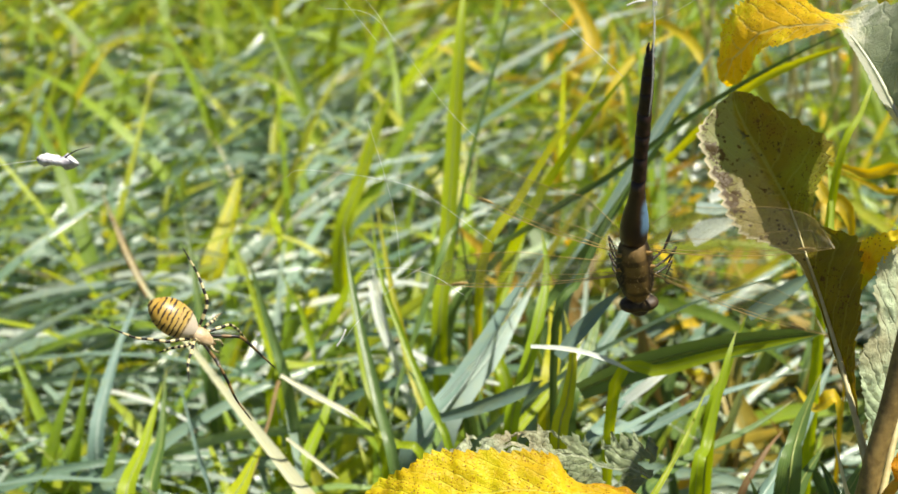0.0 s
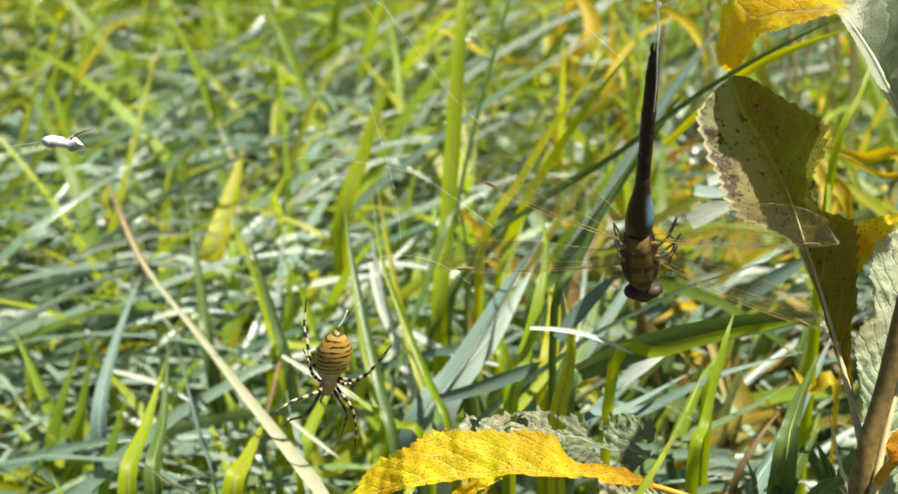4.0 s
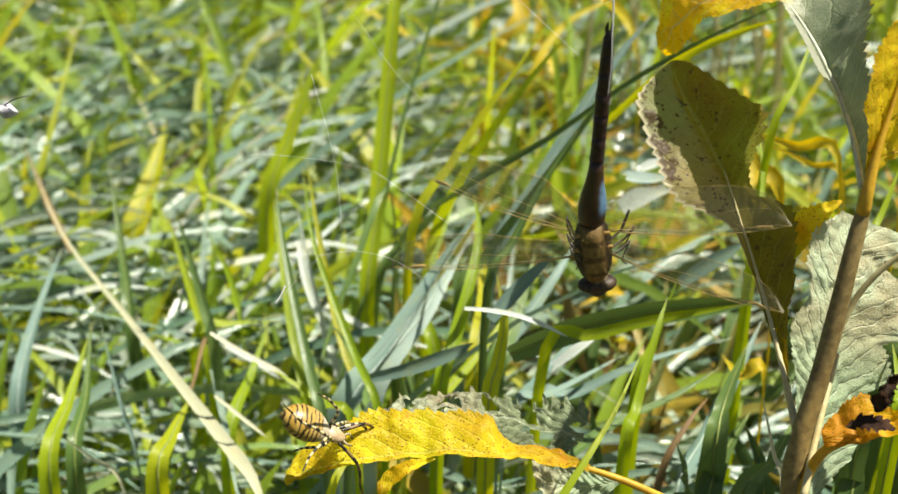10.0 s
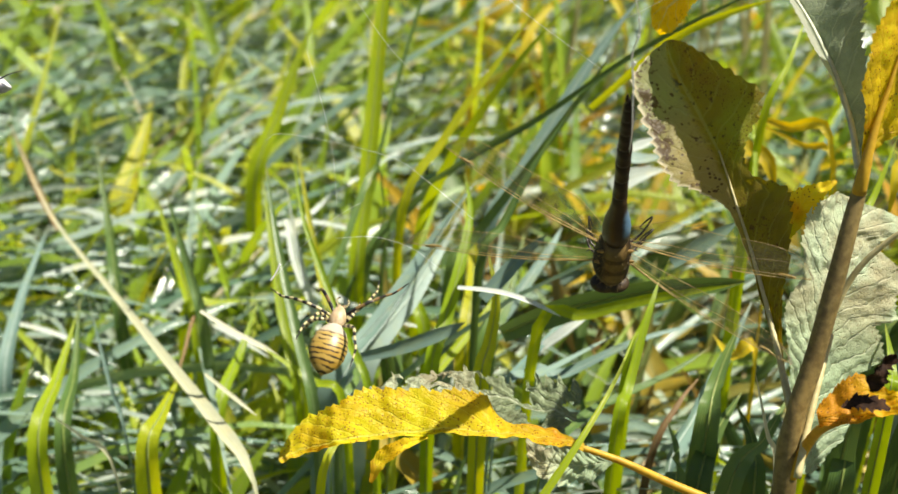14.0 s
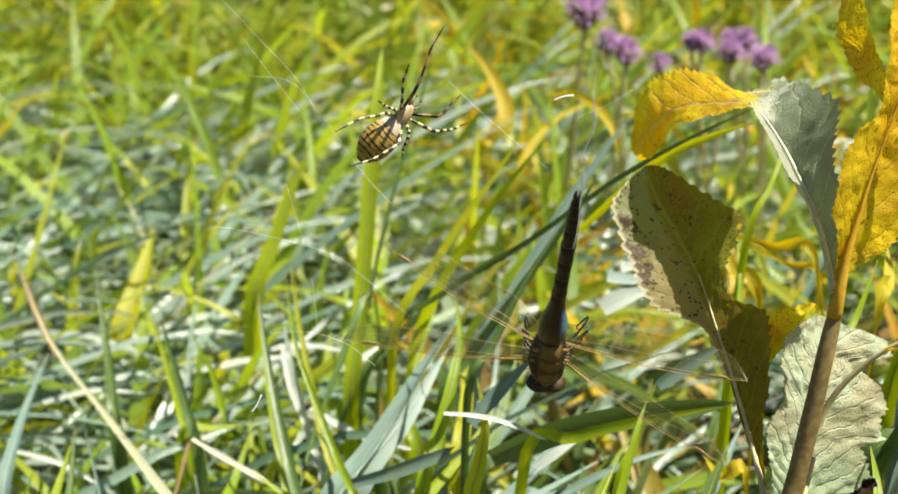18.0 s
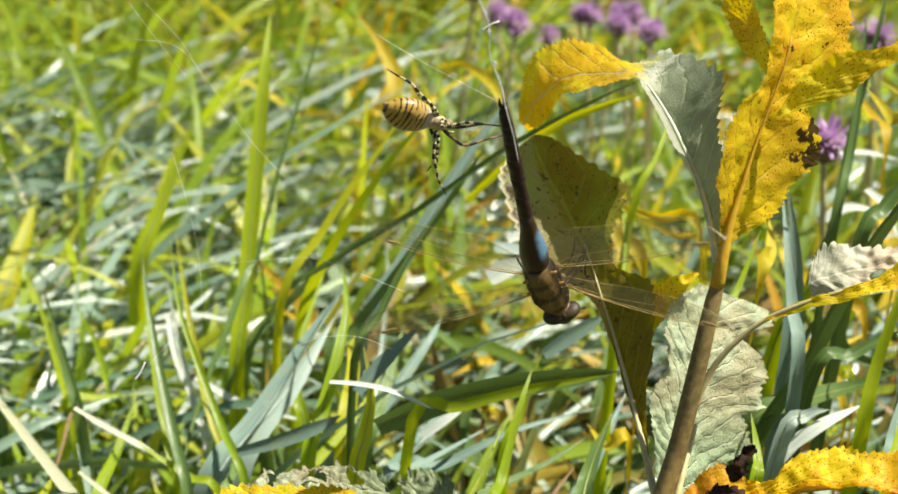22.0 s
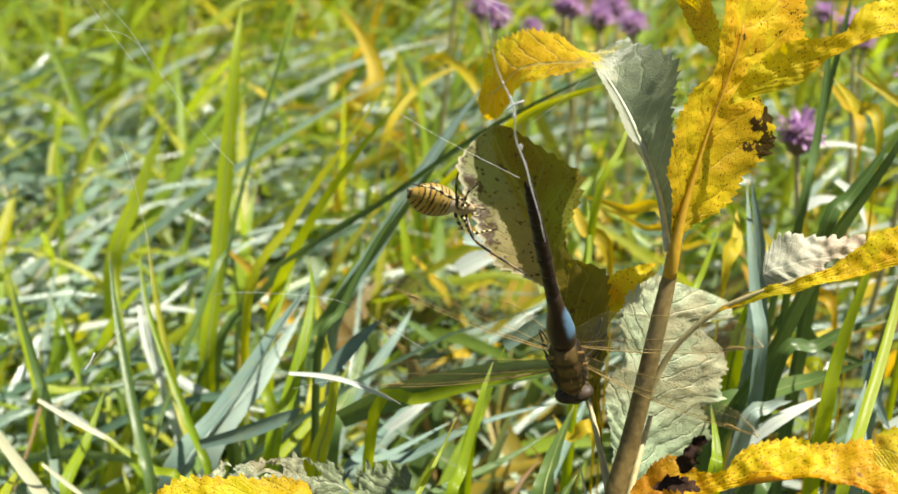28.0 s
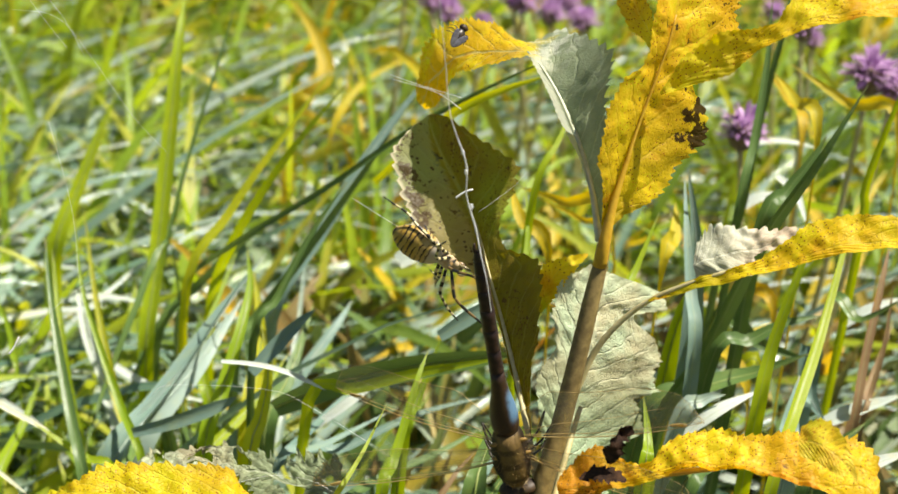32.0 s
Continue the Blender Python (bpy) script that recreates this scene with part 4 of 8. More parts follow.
blade([(0.0018, 0.4047, 0.1686), (0.0089, 0.4045, 0.1681), (0.0161, 0.4039, 0.1670), (0.0233, 0.4027, 0.1648), (0.0304, 0.4011, 0.1617)], 0.0014, B_WHITE, facing=(0, -0.6, 1), taper=0.3, rooted=False)
blade([(-0.0148, 0.4999, 0.1439), (-0.0018, 0.5107, 0.1639), (0.0091, 0.5188, 0.1788), (0.0190, 0.5251, 0.1904), (0.0328, 0.5350, 0.2086)], 0.0029, B_YELL, taper=0.6)
blade([(-0.0054, 0.4332, 0.1212), (-0.0008, 0.4455, 0.1340), (0.0040, 0.4579, 0.1471), (0.0071, 0.4741, 0.1567), (0.0056, 0.4887, 0.1637)], 0.0045, B_GREEN, taper=0.6)
blade([(0.0090, 0.4112, 0.1313), (0.0119, 0.4215, 0.1404), (0.0140, 0.4319, 0.1497), (0.0118, 0.4422, 0.1595)], 0.0051, B_YELL, taper=0.7)
blade([(0.0091, 0.4430, 0.1536), (0.0160, 0.4483, 0.1655), (0.0229, 0.4539, 0.1781), (0.0289, 0.4580, 0.1876), (0.0367, 0.4624, 0.1979)], 0.0024, B_DARK, taper=0.6, fold=0.6)
blade([(-0.0259, 0.4288, 0.1308), (-0.0131, 0.4296, 0.1342), (-0.0011, 0.4309, 0.1385), (0.0049, 0.4319, 0.1413)], 0.0041, B_BLUE, facing=(-0.5, -1, 0.1), taper=0.5, rooted=False)
blade([(-0.0762, 0.4473, 0.1355), (-0.0666, 0.4451, 0.1299), (-0.0569, 0.4432, 0.1250), (-0.0513, 0.4420, 0.1219)], 0.0016, B_DRY, facing=(0, -0.5, 1), taper=0.4, rooted=False)
blade([(-0.0323, 0.4354, 0.1107), (-0.0410, 0.4375, 0.1160), (-0.0497, 0.4397, 0.1216), (-0.0567, 0.4415, 0.1260)], 0.0027, B_GREEN, facing=(0, -0.5, 1), taper=0.5)
blade([(-0.0741, 0.4345, 0.1207), (-0.0663, 0.4320, 0.1148), (-0.0582, 0.4295, 0.1088)], 0.0012, B_DRY, facing=(0, -0.5, 1), taper=0.4, rooted=False)
blade([(-0.0236, 0.4378, 0.1101), (-0.0318, 0.4548, 0.1227), (-0.0403, 0.4721, 0.1360), (-0.0473, 0.4889, 0.1482), (-0.0513, 0.5079, 0.1644)], 0.0026, B_GREEN, taper=0.6)
blade([(-0.0402, 0.4265, 0.1118), (-0.0462, 0.4449, 0.1271), (-0.0518, 0.4629, 0.1415), (-0.0561, 0.4797, 0.1533), (-0.0591, 0.4956, 0.1631)], 0.0034, B_DARK, taper=0.6)
blade([(-0.0812, 0.4872, 0.1039), (-0.0857, 0.4948, 0.1198), (-0.0902, 0.5016, 0.1339), (-0.0943, 0.5080, 0.1472)], 0.0039, B_DARK, taper=0.7)
blade([(-0.0755, 0.6096, 0.1018), (-0.0668, 0.6213, 0.1244), (-0.0594, 0.6309, 0.1427), (-0.0520, 0.6395, 0.1591)], 0.0070, B_GREEN, taper=0.7)
blade([(0.0457, 0.3819, 0.1384), (0.0494, 0.3912, 0.1454), (0.0556, 0.4053, 0.1611), (0.0594, 0.4141, 0.1671)], 0.0035, B_GREEN, taper=0.7)
blade([(0.0027, 0.2996, 0.1461), (0.0162, 0.3122, 0.1593), (0.0279, 0.3241, 0.1711), (0.0378, 0.3395, 0.1787), (0.0448, 0.3542, 0.1851)], 0.0026, B_GREEN, taper=0.8)
blade([(-0.0352, 0.3743, 0.1242), (-0.0280, 0.3902, 0.1327), (-0.0236, 0.4031, 0.1357)], 0.0026, B_YELL, taper=0.7)
blade([(0.1279, 0.3956, 0.1519), (0.1359, 0.3990, 0.1601), (0.1423, 0.3994, 0.1617)], 0.0064, B_PALEB, facing=(0.2, -0.8, 0.6), taper=0.8)
blade([(0.1330, 0.4037, 0.1695), (0.1334, 0.4164, 0.1846), (0.1333, 0.4280, 0.1971), (0.1346, 0.4449, 0.2094)], 0.0039, B_BLUE, taper=0.6)
blade([(0.1524, 0.4473, 0.1936), (0.1575, 0.4573, 0.2153), (0.1610, 0.4668, 0.2354), (0.1627, 0.4755, 0.2539)], 0.0024, B_DARK, taper=0.4)
blade([(0.1563, 0.4358, 0.1933), (0.1646, 0.4412, 0.2056), (0.1710, 0.4444, 0.2133), (0.1764, 0.4478, 0.2210)], 0.0044, B_DARK, taper=0.5)
blade([(0.1402, 0.4120, 0.1647), (0.1517, 0.4142, 0.1709), (0.1615, 0.4159, 0.1756), (0.1730, 0.4163, 0.1781)], 0.0039, B_DARK, facing=(0, -0.6, 0.8), taper=0.5)
blade([(0.1902, 0.4188, 0.1369), (0.1935, 0.4237, 0.1479), (0.1976, 0.4300, 0.1619), (0.2000, 0.4372, 0.1775)], 0.0015, B_BROWN, taper=0.3)
blade([(0.1446, 0.3556, 0.1589), (0.1532, 0.3720, 0.1715), (0.1606, 0.3860, 0.1790), (0.1674, 0.3997, 0.1857), (0.1751, 0.4156, 0.1973), (0.1830, 0.4326, 0.2110)], 0.0034, B_GREEN, taper=0.5)
blade([(0.0130, 0.5144, 0.1246), (0.0285, 0.5273, 0.1487), (0.0450, 0.5403, 0.1728), (0.0572, 0.5488, 0.1883), (0.0685, 0.5558, 0.2011)], 0.0052, B_BLUE, taper=0.6, facing=(-0.3, -1, 0.4))
blade([(0.0554, 0.5046, 0.1505), (0.0608, 0.5055, 0.1535), (0.0666, 0.5059, 0.1555), (0.0736, 0.5060, 0.1572)], 0.0078, B_WHITE, facing=(-0.2, -0.7, 0.8), taper=0.9, rooted=False)
blade([(0.0617, 0.5096, 0.1628), (0.0666, 0.5100, 0.1647), (0.0724, 0.5104, 0.1667)], 0.0039, B_WHITE, facing=(-0.2, -0.6, 0.9), taper=0.8, rooted=False)
blade([(0.0575, 0.5134, 0.1583), (0.0653, 0.5125, 0.1577), (0.0741, 0.5123, 0.1590)], 0.0051, B_PALEB, facing=(-0.2, -0.6, 0.9), taper=0.8, rooted=False)
blade([(0.0624, 0.4144, 0.1715), (0.0697, 0.4159, 0.1763), (0.0762, 0.4171, 0.1802), (0.0803, 0.4179, 0.1829)], 0.0043, B_BLUE, taper=0.7, rooted=False)
blade([(0.0095, 0.4205, 0.1559), (0.0162, 0.4239, 0.1627), (0.0228, 0.4269, 0.1688), (0.0278, 0.4288, 0.1726)], 0.0044, B_BLUE, taper=0.8, facing=(-0.3, -1, 0.3), rooted=False)

# ---------------------------------------------------------------- the tall plant
PLANT = thing("tall_plant", (0.0696, 0.3129, 0.0000), "autumn plant with toothed yellow, olive and pale grey leaves", "plant")
PB = Vector((0.0696, 0.3129, 0.0000))


def plant_leaf(name, label, points, left, right, facing, material, **more):
    ob = part(name, leaf_mesh([Vector(p) - PB for p in points], left, right, facing, **more), material, PLANT, label)
    return ob


def loft_leaf(label, mid, left, right, material, teeth=30, tooth=0.12, crinkle=0.0006, seed=0, torn=0.0, quilt=0.4, nl=120, nw=10):
    """A toothed leaf blade spread between its midrib and its two edges, all smooth curves from stalk to tip."""
    bm = bmesh.new()
    uvl = bm.loops.layers.uv.verify()
    m, a, b = (spline([Vector(p) - PB for p in c], nl) for c in (mid, left, right))
    rows = []
    for i in range(nl):
        s = i / (nl - 1)
        t = m[min(i + 1, nl - 1)] - m[max(i - 1, 0)]
        n = t.cross(b[i] - a[i])
        n = n.normalized() if n.length > 1e-12 else Vector((0, -1, 0))
        row = []
        for j in range(-nw, nw + 1):
            u = j / nw
            f = abs(u)
            jag = 1.0 + tooth * ((s * teeth) % 1.0 - 0.5) * f ** 4 + tooth * 0.6 * noise.noise((s * 23 + seed, u * 0.5, 1.7)) * f
            q = m[i].lerp(a[i] if j < 0 else b[i], f * jag)
            rib = (abs(((s - 0.21 * f) * 14) % 1.0 - 0.5) - 0.25) * quilt
            q += n * crinkle * (1.6 * noise.noise((q.x * 160 + seed, q.y * 160, q.z * 160)) + 0.9 * noise.noise((q.x * 420, q.y * 420 + seed, q.z * 420)) + 1.3 * rib * min(1, f * 3))
            row.append(bm.verts.new(q))
        rows.append(row)
    for i in range(nl - 1):
        for j in range(2 * nw):
            c = (rows[i][j].co + rows[i + 1][j + 1].co) * 0.5
            if torn and abs(j - nw) > 1 and noise.noise((c.x * 130 + seed * 3, c.y * 130, c.z * 130)) > torn:
                continue
            f = bm.faces.new((rows[i][j], rows[i][j + 1], rows[i + 1][j + 1], rows[i + 1][j]))
            for lo, (x, y) in zip(f.loops, ((j, i), (j + 1, i), (j + 1, i + 1), (j, i + 1))):
                lo[uvl].uv = (x / (2 * nw), y / (nl - 1))
    bmesh.ops.delete(bm, geom=[v for v in bm.verts if not v.link_faces], context="VERTS")
    return part("leaf", bm, material, PLANT, label)


def plant_rod(name, points, radii, material, label=""):
    return part(name, tube([Vector(p) - PB for p in points], radii, 10, 24), material, PLANT, label)


plant_rod("stem", [(0.0696, 0.3129, -0.0100), (0.0724, 0.3156, 0.0123), (0.0715, 0.3182, 0.0345), (0.0729, 0.3209, 0.0568), (0.0766, 0.3236, 0.0790), (0.0764, 0.3262, 0.1013), (0.0765, 0.3289, 0.1235), (0.0803, 0.3315, 0.1458), (0.0807, 0.3342, 0.1680), (0.0852, 0.3394, 0.1842), (0.0894, 0.3449, 0.2032), (0.0928, 0.3501, 0.2190), (0.0941, 0.3518, 0.2248), (0.0947, 0.3526, 0.2301)], [0.0036, 0.0035, 0.0034, 0.0034, 0.0033, 0.0032, 0.0032, 0.0031, 0.0027, 0.0025, 0.0023, 0.0021, 0.0018, 0.0016], STEM, "brown ribbed main stem")
loft_leaf("olive toothed leaf in its own shade, speckled brown", [(0.0804, 0.3423, 0.1769), (0.0788, 0.3496, 0.1841), (0.0773, 0.3573, 0.1901), (0.0754, 0.3651, 0.1963), (0.0736, 0.3727, 0.2020), (0.0718, 0.3798, 0.2068), (0.0706, 0.3886, 0.2106), (0.0692, 0.3973, 0.2143), (0.0668, 0.4047, 0.2176), (0.0636, 0.4116, 0.2220), (0.0606, 0.4173, 0.2262), (0.0582, 0.4233, 0.2312), (0.0580, 0.4268, 0.2335)],
          [(0.0800, 0.3423, 0.1769), (0.0780, 0.3493, 0.1843), (0.0761, 0.3566, 0.1904), (0.0742, 0.3644, 0.1964), (0.0720, 0.3719, 0.2020), (0.0694, 0.3784, 0.2065), (0.0644, 0.3849, 0.2075), (0.0566, 0.3903, 0.2086), (0.0526, 0.3974, 0.2135), (0.0502, 0.4045, 0.2190), (0.0475, 0.4130, 0.2272), (0.0521, 0.4212, 0.2310), (0.0569, 0.4262, 0.2331)],
          [(0.0810, 0.3423, 0.1769), (0.0796, 0.3487, 0.1860), (0.0799, 0.3552, 0.1946), (0.0817, 0.3595, 0.2011), (0.0831, 0.3676, 0.2095), (0.0831, 0.3748, 0.2145), (0.0751, 0.3835, 0.2147), (0.0744, 0.3897, 0.2171), (0.0767, 0.3956, 0.2209), (0.0801, 0.4022, 0.2282), (0.0725, 0.4125, 0.2310), (0.0639, 0.4228, 0.2337), (0.0597, 0.4269, 0.2338)], L_SHADE, teeth=37, tooth=0.10, crinkle=0.0006, seed=3, quilt=0.5, nl=190)

plant_rod("petiole", [(0.0813, 0.3373, 0.1730), (0.0803, 0.3418, 0.1772), (0.0786, 0.3491, 0.1844), (0.0771, 0.3568, 0.1905), (0.0753, 0.3646, 0.1966), (0.0735, 0.3721, 0.2023), (0.0717, 0.3792, 0.2071), (0.0705, 0.3880, 0.2109), (0.0691, 0.3968, 0.2146)], [0.0012, 0.0008, 0.0006, 0.0004, 0.0003, 0.0002], PETIOLE, "thin olive leaf stalk")
loft_leaf("grey-green leaf bending over into a drooping yellow end", [(0.0940, 0.3551, 0.2298), (0.0934, 0.3615, 0.2361), (0.0926, 0.3693, 0.2406), (0.0916, 0.3779, 0.2445), (0.0902, 0.3861, 0.2476), (0.0879, 0.3948, 0.2516), (0.0844, 0.4028, 0.2561), (0.0811, 0.4076, 0.2587), (0.0750, 0.4126, 0.2567), (0.0683, 0.4185, 0.2542), (0.0622, 0.4233, 0.2495), (0.0583, 0.4283, 0.2431), (0.0570, 0.4332, 0.2370), (0.0562, 0.4365, 0.2323)],
          [(0.0938, 0.3551, 0.2298), (0.0928, 0.3606, 0.2364), (0.0915, 0.3674, 0.2410), (0.0897, 0.3739, 0.2453), (0.0875, 0.3809, 0.2479), (0.0853, 0.3909, 0.2523), (0.0829, 0.3993, 0.2556), (0.0802, 0.4042, 0.2585), (0.0743, 0.4068, 0.2561), (0.0678, 0.4110, 0.2524), (0.0636, 0.4172, 0.2485), (0.0618, 0.4232, 0.2424), (0.0599, 0.4299, 0.2352), (0.0572, 0.4359, 0.2312)],
          [(0.0946, 0.3551, 0.2298), (0.0956, 0.3584, 0.2368), (0.0972, 0.3633, 0.2426), (0.0972, 0.3712, 0.2499), (0.0969, 0.3792, 0.2572), (0.0993, 0.3894, 0.2649), (0.0929, 0.4218, 0.2599), (0.0815, 0.4202, 0.2572), (0.0755, 0.4290, 0.2586), (0.0691, 0.4378, 0.2576), (0.0623, 0.4423, 0.2543), (0.0571, 0.4434, 0.2491), (0.0549, 0.4399, 0.2392), (0.0546, 0.4372, 0.2334)], L_BEND, teeth=62, tooth=0.16, crinkle=0.0006, seed=8, quilt=0.4, nl=200)

plant_rod("petiole", [(0.0938, 0.3544, 0.2301), (0.0932, 0.3608, 0.2365), (0.0925, 0.3685, 0.2409), (0.0914, 0.3772, 0.2448), (0.0900, 0.3854, 0.2479), (0.0877, 0.3941, 0.2519), (0.0842, 0.4020, 0.2563), (0.0809, 0.4068, 0.2589)], [0.0009, 0.0007, 0.0006, 0.0004, 0.0002], RIB, "pale leaf stalk")
plant_leaf("leaf", "large upright yellow leaf freckled orange with black dead spots", [(0.0946, 0.3527, 0.2303), (0.0965, 0.3554, 0.2387), (0.0989, 0.3581, 0.2471), (0.1019, 0.3613, 0.2566), (0.1053, 0.3644, 0.2662), (0.1080, 0.3667, 0.2738), (0.1098, 0.3690, 0.2814), (0.1111, 0.3729, 0.2899), (0.1120, 0.3769, 0.2983), (0.1130, 0.3821, 0.3070)], [0.0013, 0.0017, 0.0027, 0.0057, 0.0087, 0.0111, 0.0128, 0.0141, 0.0141, 0.0125, 0.0064, 0.0067, 0.0074, 0.0084, 0.0091, 0.0101, 0.0104, 0.0101, 0.0094, 0.0074, 0.0040, 0.0005], [0.0013, 0.0013, 0.0044, 0.0104, 0.0141, 0.0162, 0.0172, 0.0178, 0.0192, 0.0185, 0.0111, 0.0118, 0.0175, 0.0219, 0.0222, 0.0195, 0.0185, 0.0168, 0.0141, 0.0101, 0.0057, 0.0005], (0.62, -0.6, 0.5), L_BLACK, fold=0.14, teeth=46, tooth=0.1, crinkle=0.0006, seed=12, nl=200, quilt=0.8)
plant_leaf("leaf", "olive-yellow shaded lobe behind the upright leaf", [(0.1081, 0.3703, 0.2698), (0.1054, 0.3763, 0.2748), (0.1023, 0.3814, 0.2802), (0.1004, 0.3860, 0.2872), (0.1017, 0.3900, 0.2959)], [0.0004, 0.0027, 0.0041, 0.0046, 0.0046, 0.0014], [0.0004, 0.0030, 0.0035, 0.0038, 0.0033, 0.0011], (-0.7, -0.8, 0.1), L_YGREEN, fold=0.1, teeth=16, tooth=0.15, seed=70)
plant_rod("midrib", [(0.0940, 0.3514, 0.2250), (0.0946, 0.3517, 0.2305), (0.0963, 0.3544, 0.2392), (0.0988, 0.3572, 0.2475), (0.1017, 0.3605, 0.2569), (0.1051, 0.3633, 0.2666), (0.1077, 0.3656, 0.2742), (0.1096, 0.3681, 0.2817)], [0.0017, 0.0015, 0.001, 0.0006, 0.0004, 0.0003, 0.0003, 0.0002], MIDRIB, "olive midrib")
plant_leaf("leaf", "yellow leaf pointing outwards from a shaded fold", [(0.1061, 0.3605, 0.2651), (0.1152, 0.3596, 0.2720), (0.1239, 0.3571, 0.2777), (0.1305, 0.3542, 0.2823), (0.1389, 0.3532, 0.2864), (0.1496, 0.3512, 0.2890), (0.1636, 0.3497, 0.2886)], [0.0003, 0.0047, 0.0061, 0.0036, 0.0030, 0.0066, 0.0077, 0.0069, 0.0004], [0.0003, 0.0030, 0.0047, 0.0022, 0.0017, 0.0019, 0.0025, 0.0022, 0.0004], ((-0.5, -0.8, 0.3), (0.35, -0.35, 1.0)), L_YELLOW, fold=0.12, teeth=40, tooth=0.12, crinkle=0.0007, seed=15, nl=120)
plant_leaf("leaf", "pale grey-green deeply crinkled leaf behind the stem", [(0.0885, 0.3506, 0.1454), (0.0901, 0.3591, 0.1589), (0.0930, 0.3669, 0.1712), (0.0959, 0.3733, 0.1828), (0.0996, 0.3796, 0.1945), (0.1027, 0.3871, 0.2060)], [0.0039, 0.0051, 0.0066, 0.0097, 0.0156, 0.0185, 0.0136, 0.0195, 0.0175, 0.0078], [0.0058, 0.0117, 0.0156, 0.0185, 0.0195, 0.0204, 0.0214, 0.0296, 0.0257, 0.0226, 0.0308, 0.0292, 0.0272, 0.0218, 0.0125, 0.0234, 0.0234], (0.75, -0.7, 0.45), L_PALE, fold=0.1, teeth=40, tooth=0.07, crinkle=0.0007, seed=21, torn=0.72, quilt=0.9, nw=16, nl=150)
plant_leaf("leaf", "small bright yellow leaf", [(0.0831, 0.3721, 0.2011), (0.0854, 0.3739, 0.2075), (0.0890, 0.3759, 0.2122), (0.0959, 0.3789, 0.2147)], [0.0006, 0.0035, 0.0038, 0.0023, 0.0003], [0.0006, 0.0029, 0.0032, 0.0026, 0.0003], (0.1, -0.8, 0.6), L_YELLOW, teeth=14, tooth=0.25, crinkle=0.0006, seed=24)
plant_rod("petiole", [(0.0894, 0.3470, 0.1916), (0.0946, 0.3490, 0.2039), (0.1008, 0.3492, 0.2124), (0.1083, 0.3483, 0.2190), (0.1207, 0.3459, 0.2257), (0.1332, 0.3436, 0.2303)], [0.0011, 0.0008, 0.0007, 0.0006, 0.0005, 0.0004], PETIOLE, "pale ribbed leaf stalk")
plant_rod("petiole", [(0.0818, 0.3263, 0.1616), (0.0848, 0.3342, 0.1702), (0.0885, 0.3431, 0.1783), (0.0927, 0.3526, 0.1856)], [0.0010, 0.0009, 0.0008, 0.0006], PETIOLE, "pale ribbed base of the crinkled leaf")
plant_leaf("leaf", "half-withered leaf, yellow at its edge", [(0.1056, 0.3479, 0.2177), (0.1143, 0.3461, 0.2225), (0.1242, 0.3438, 0.2267), (0.1353, 0.3416, 0.2312), (0.1475, 0.3396, 0.2363), (0.1612, 0.3372, 0.2385), (0.1734, 0.3321, 0.2350)], [0.0003, 0.0013, 0.0016, 0.0019, 0.0063, 0.0069, 0.0061, 0.0004], [0.0003, 0.0011, 0.0016, 0.0016, 0.0019, 0.0021, 0.0019, 0.0003], (0.1, -0.6, 0.8), L_YELLOW, fold=0.15, teeth=40, tooth=0.12, crinkle=0.0008, seed=28, nl=110)
loft_leaf("crumpled bleached flap of withered leaf", [(0.1172, 0.3551, 0.2237), (0.1199, 0.3556, 0.2250), (0.1247, 0.3558, 0.2261), (0.1302, 0.3560, 0.2272), (0.1354, 0.3553, 0.2288), (0.1416, 0.3551, 0.2316)],
          [(0.1181, 0.3582, 0.2256), (0.1195, 0.3605, 0.2283), (0.1231, 0.3626, 0.2307), (0.1304, 0.3611, 0.2310), (0.1366, 0.3597, 0.2313), (0.1420, 0.3580, 0.2330)],
          [(0.1176, 0.3521, 0.2221), (0.1219, 0.3509, 0.2223), (0.1266, 0.3508, 0.2228), (0.1321, 0.3513, 0.2247), (0.1361, 0.3525, 0.2276), (0.1419, 0.3535, 0.2306)], L_WHITE, teeth=13, tooth=0.2, crinkle=0.0011, seed=31, quilt=0.2, torn=0.48, nl=130, nw=16)

plant_leaf("leaf", "orange-yellow drooping leaf with burnt hole and dark spots", [(0.0835, 0.3215, 0.1814), (0.0915, 0.3192, 0.1851), (0.1013, 0.3168, 0.1888), (0.1112, 0.3157, 0.1931), (0.1222, 0.3129, 0.1940), (0.1345, 0.3093, 0.1936), (0.1440, 0.3054, 0.1919), (0.1510, 0.3009, 0.1885)], [0.0028, 0.0075, 0.0093, 0.0044, 0.0026, 0.0072, 0.0093, 0.0082, 0.0095, 0.0111, 0.0152, 0.0108, 0.0013], [0.0018, 0.0023, 0.0018, 0.0013, 0.0015, 0.0015, 0.0015, 0.0018, 0.0003], (0.2, -0.55, 0.85), L_BURN, fold=0.12, teeth=50, tooth=0.12, crinkle=0.001, seed=36, nl=190, quilt=1.0, torn=0.8)
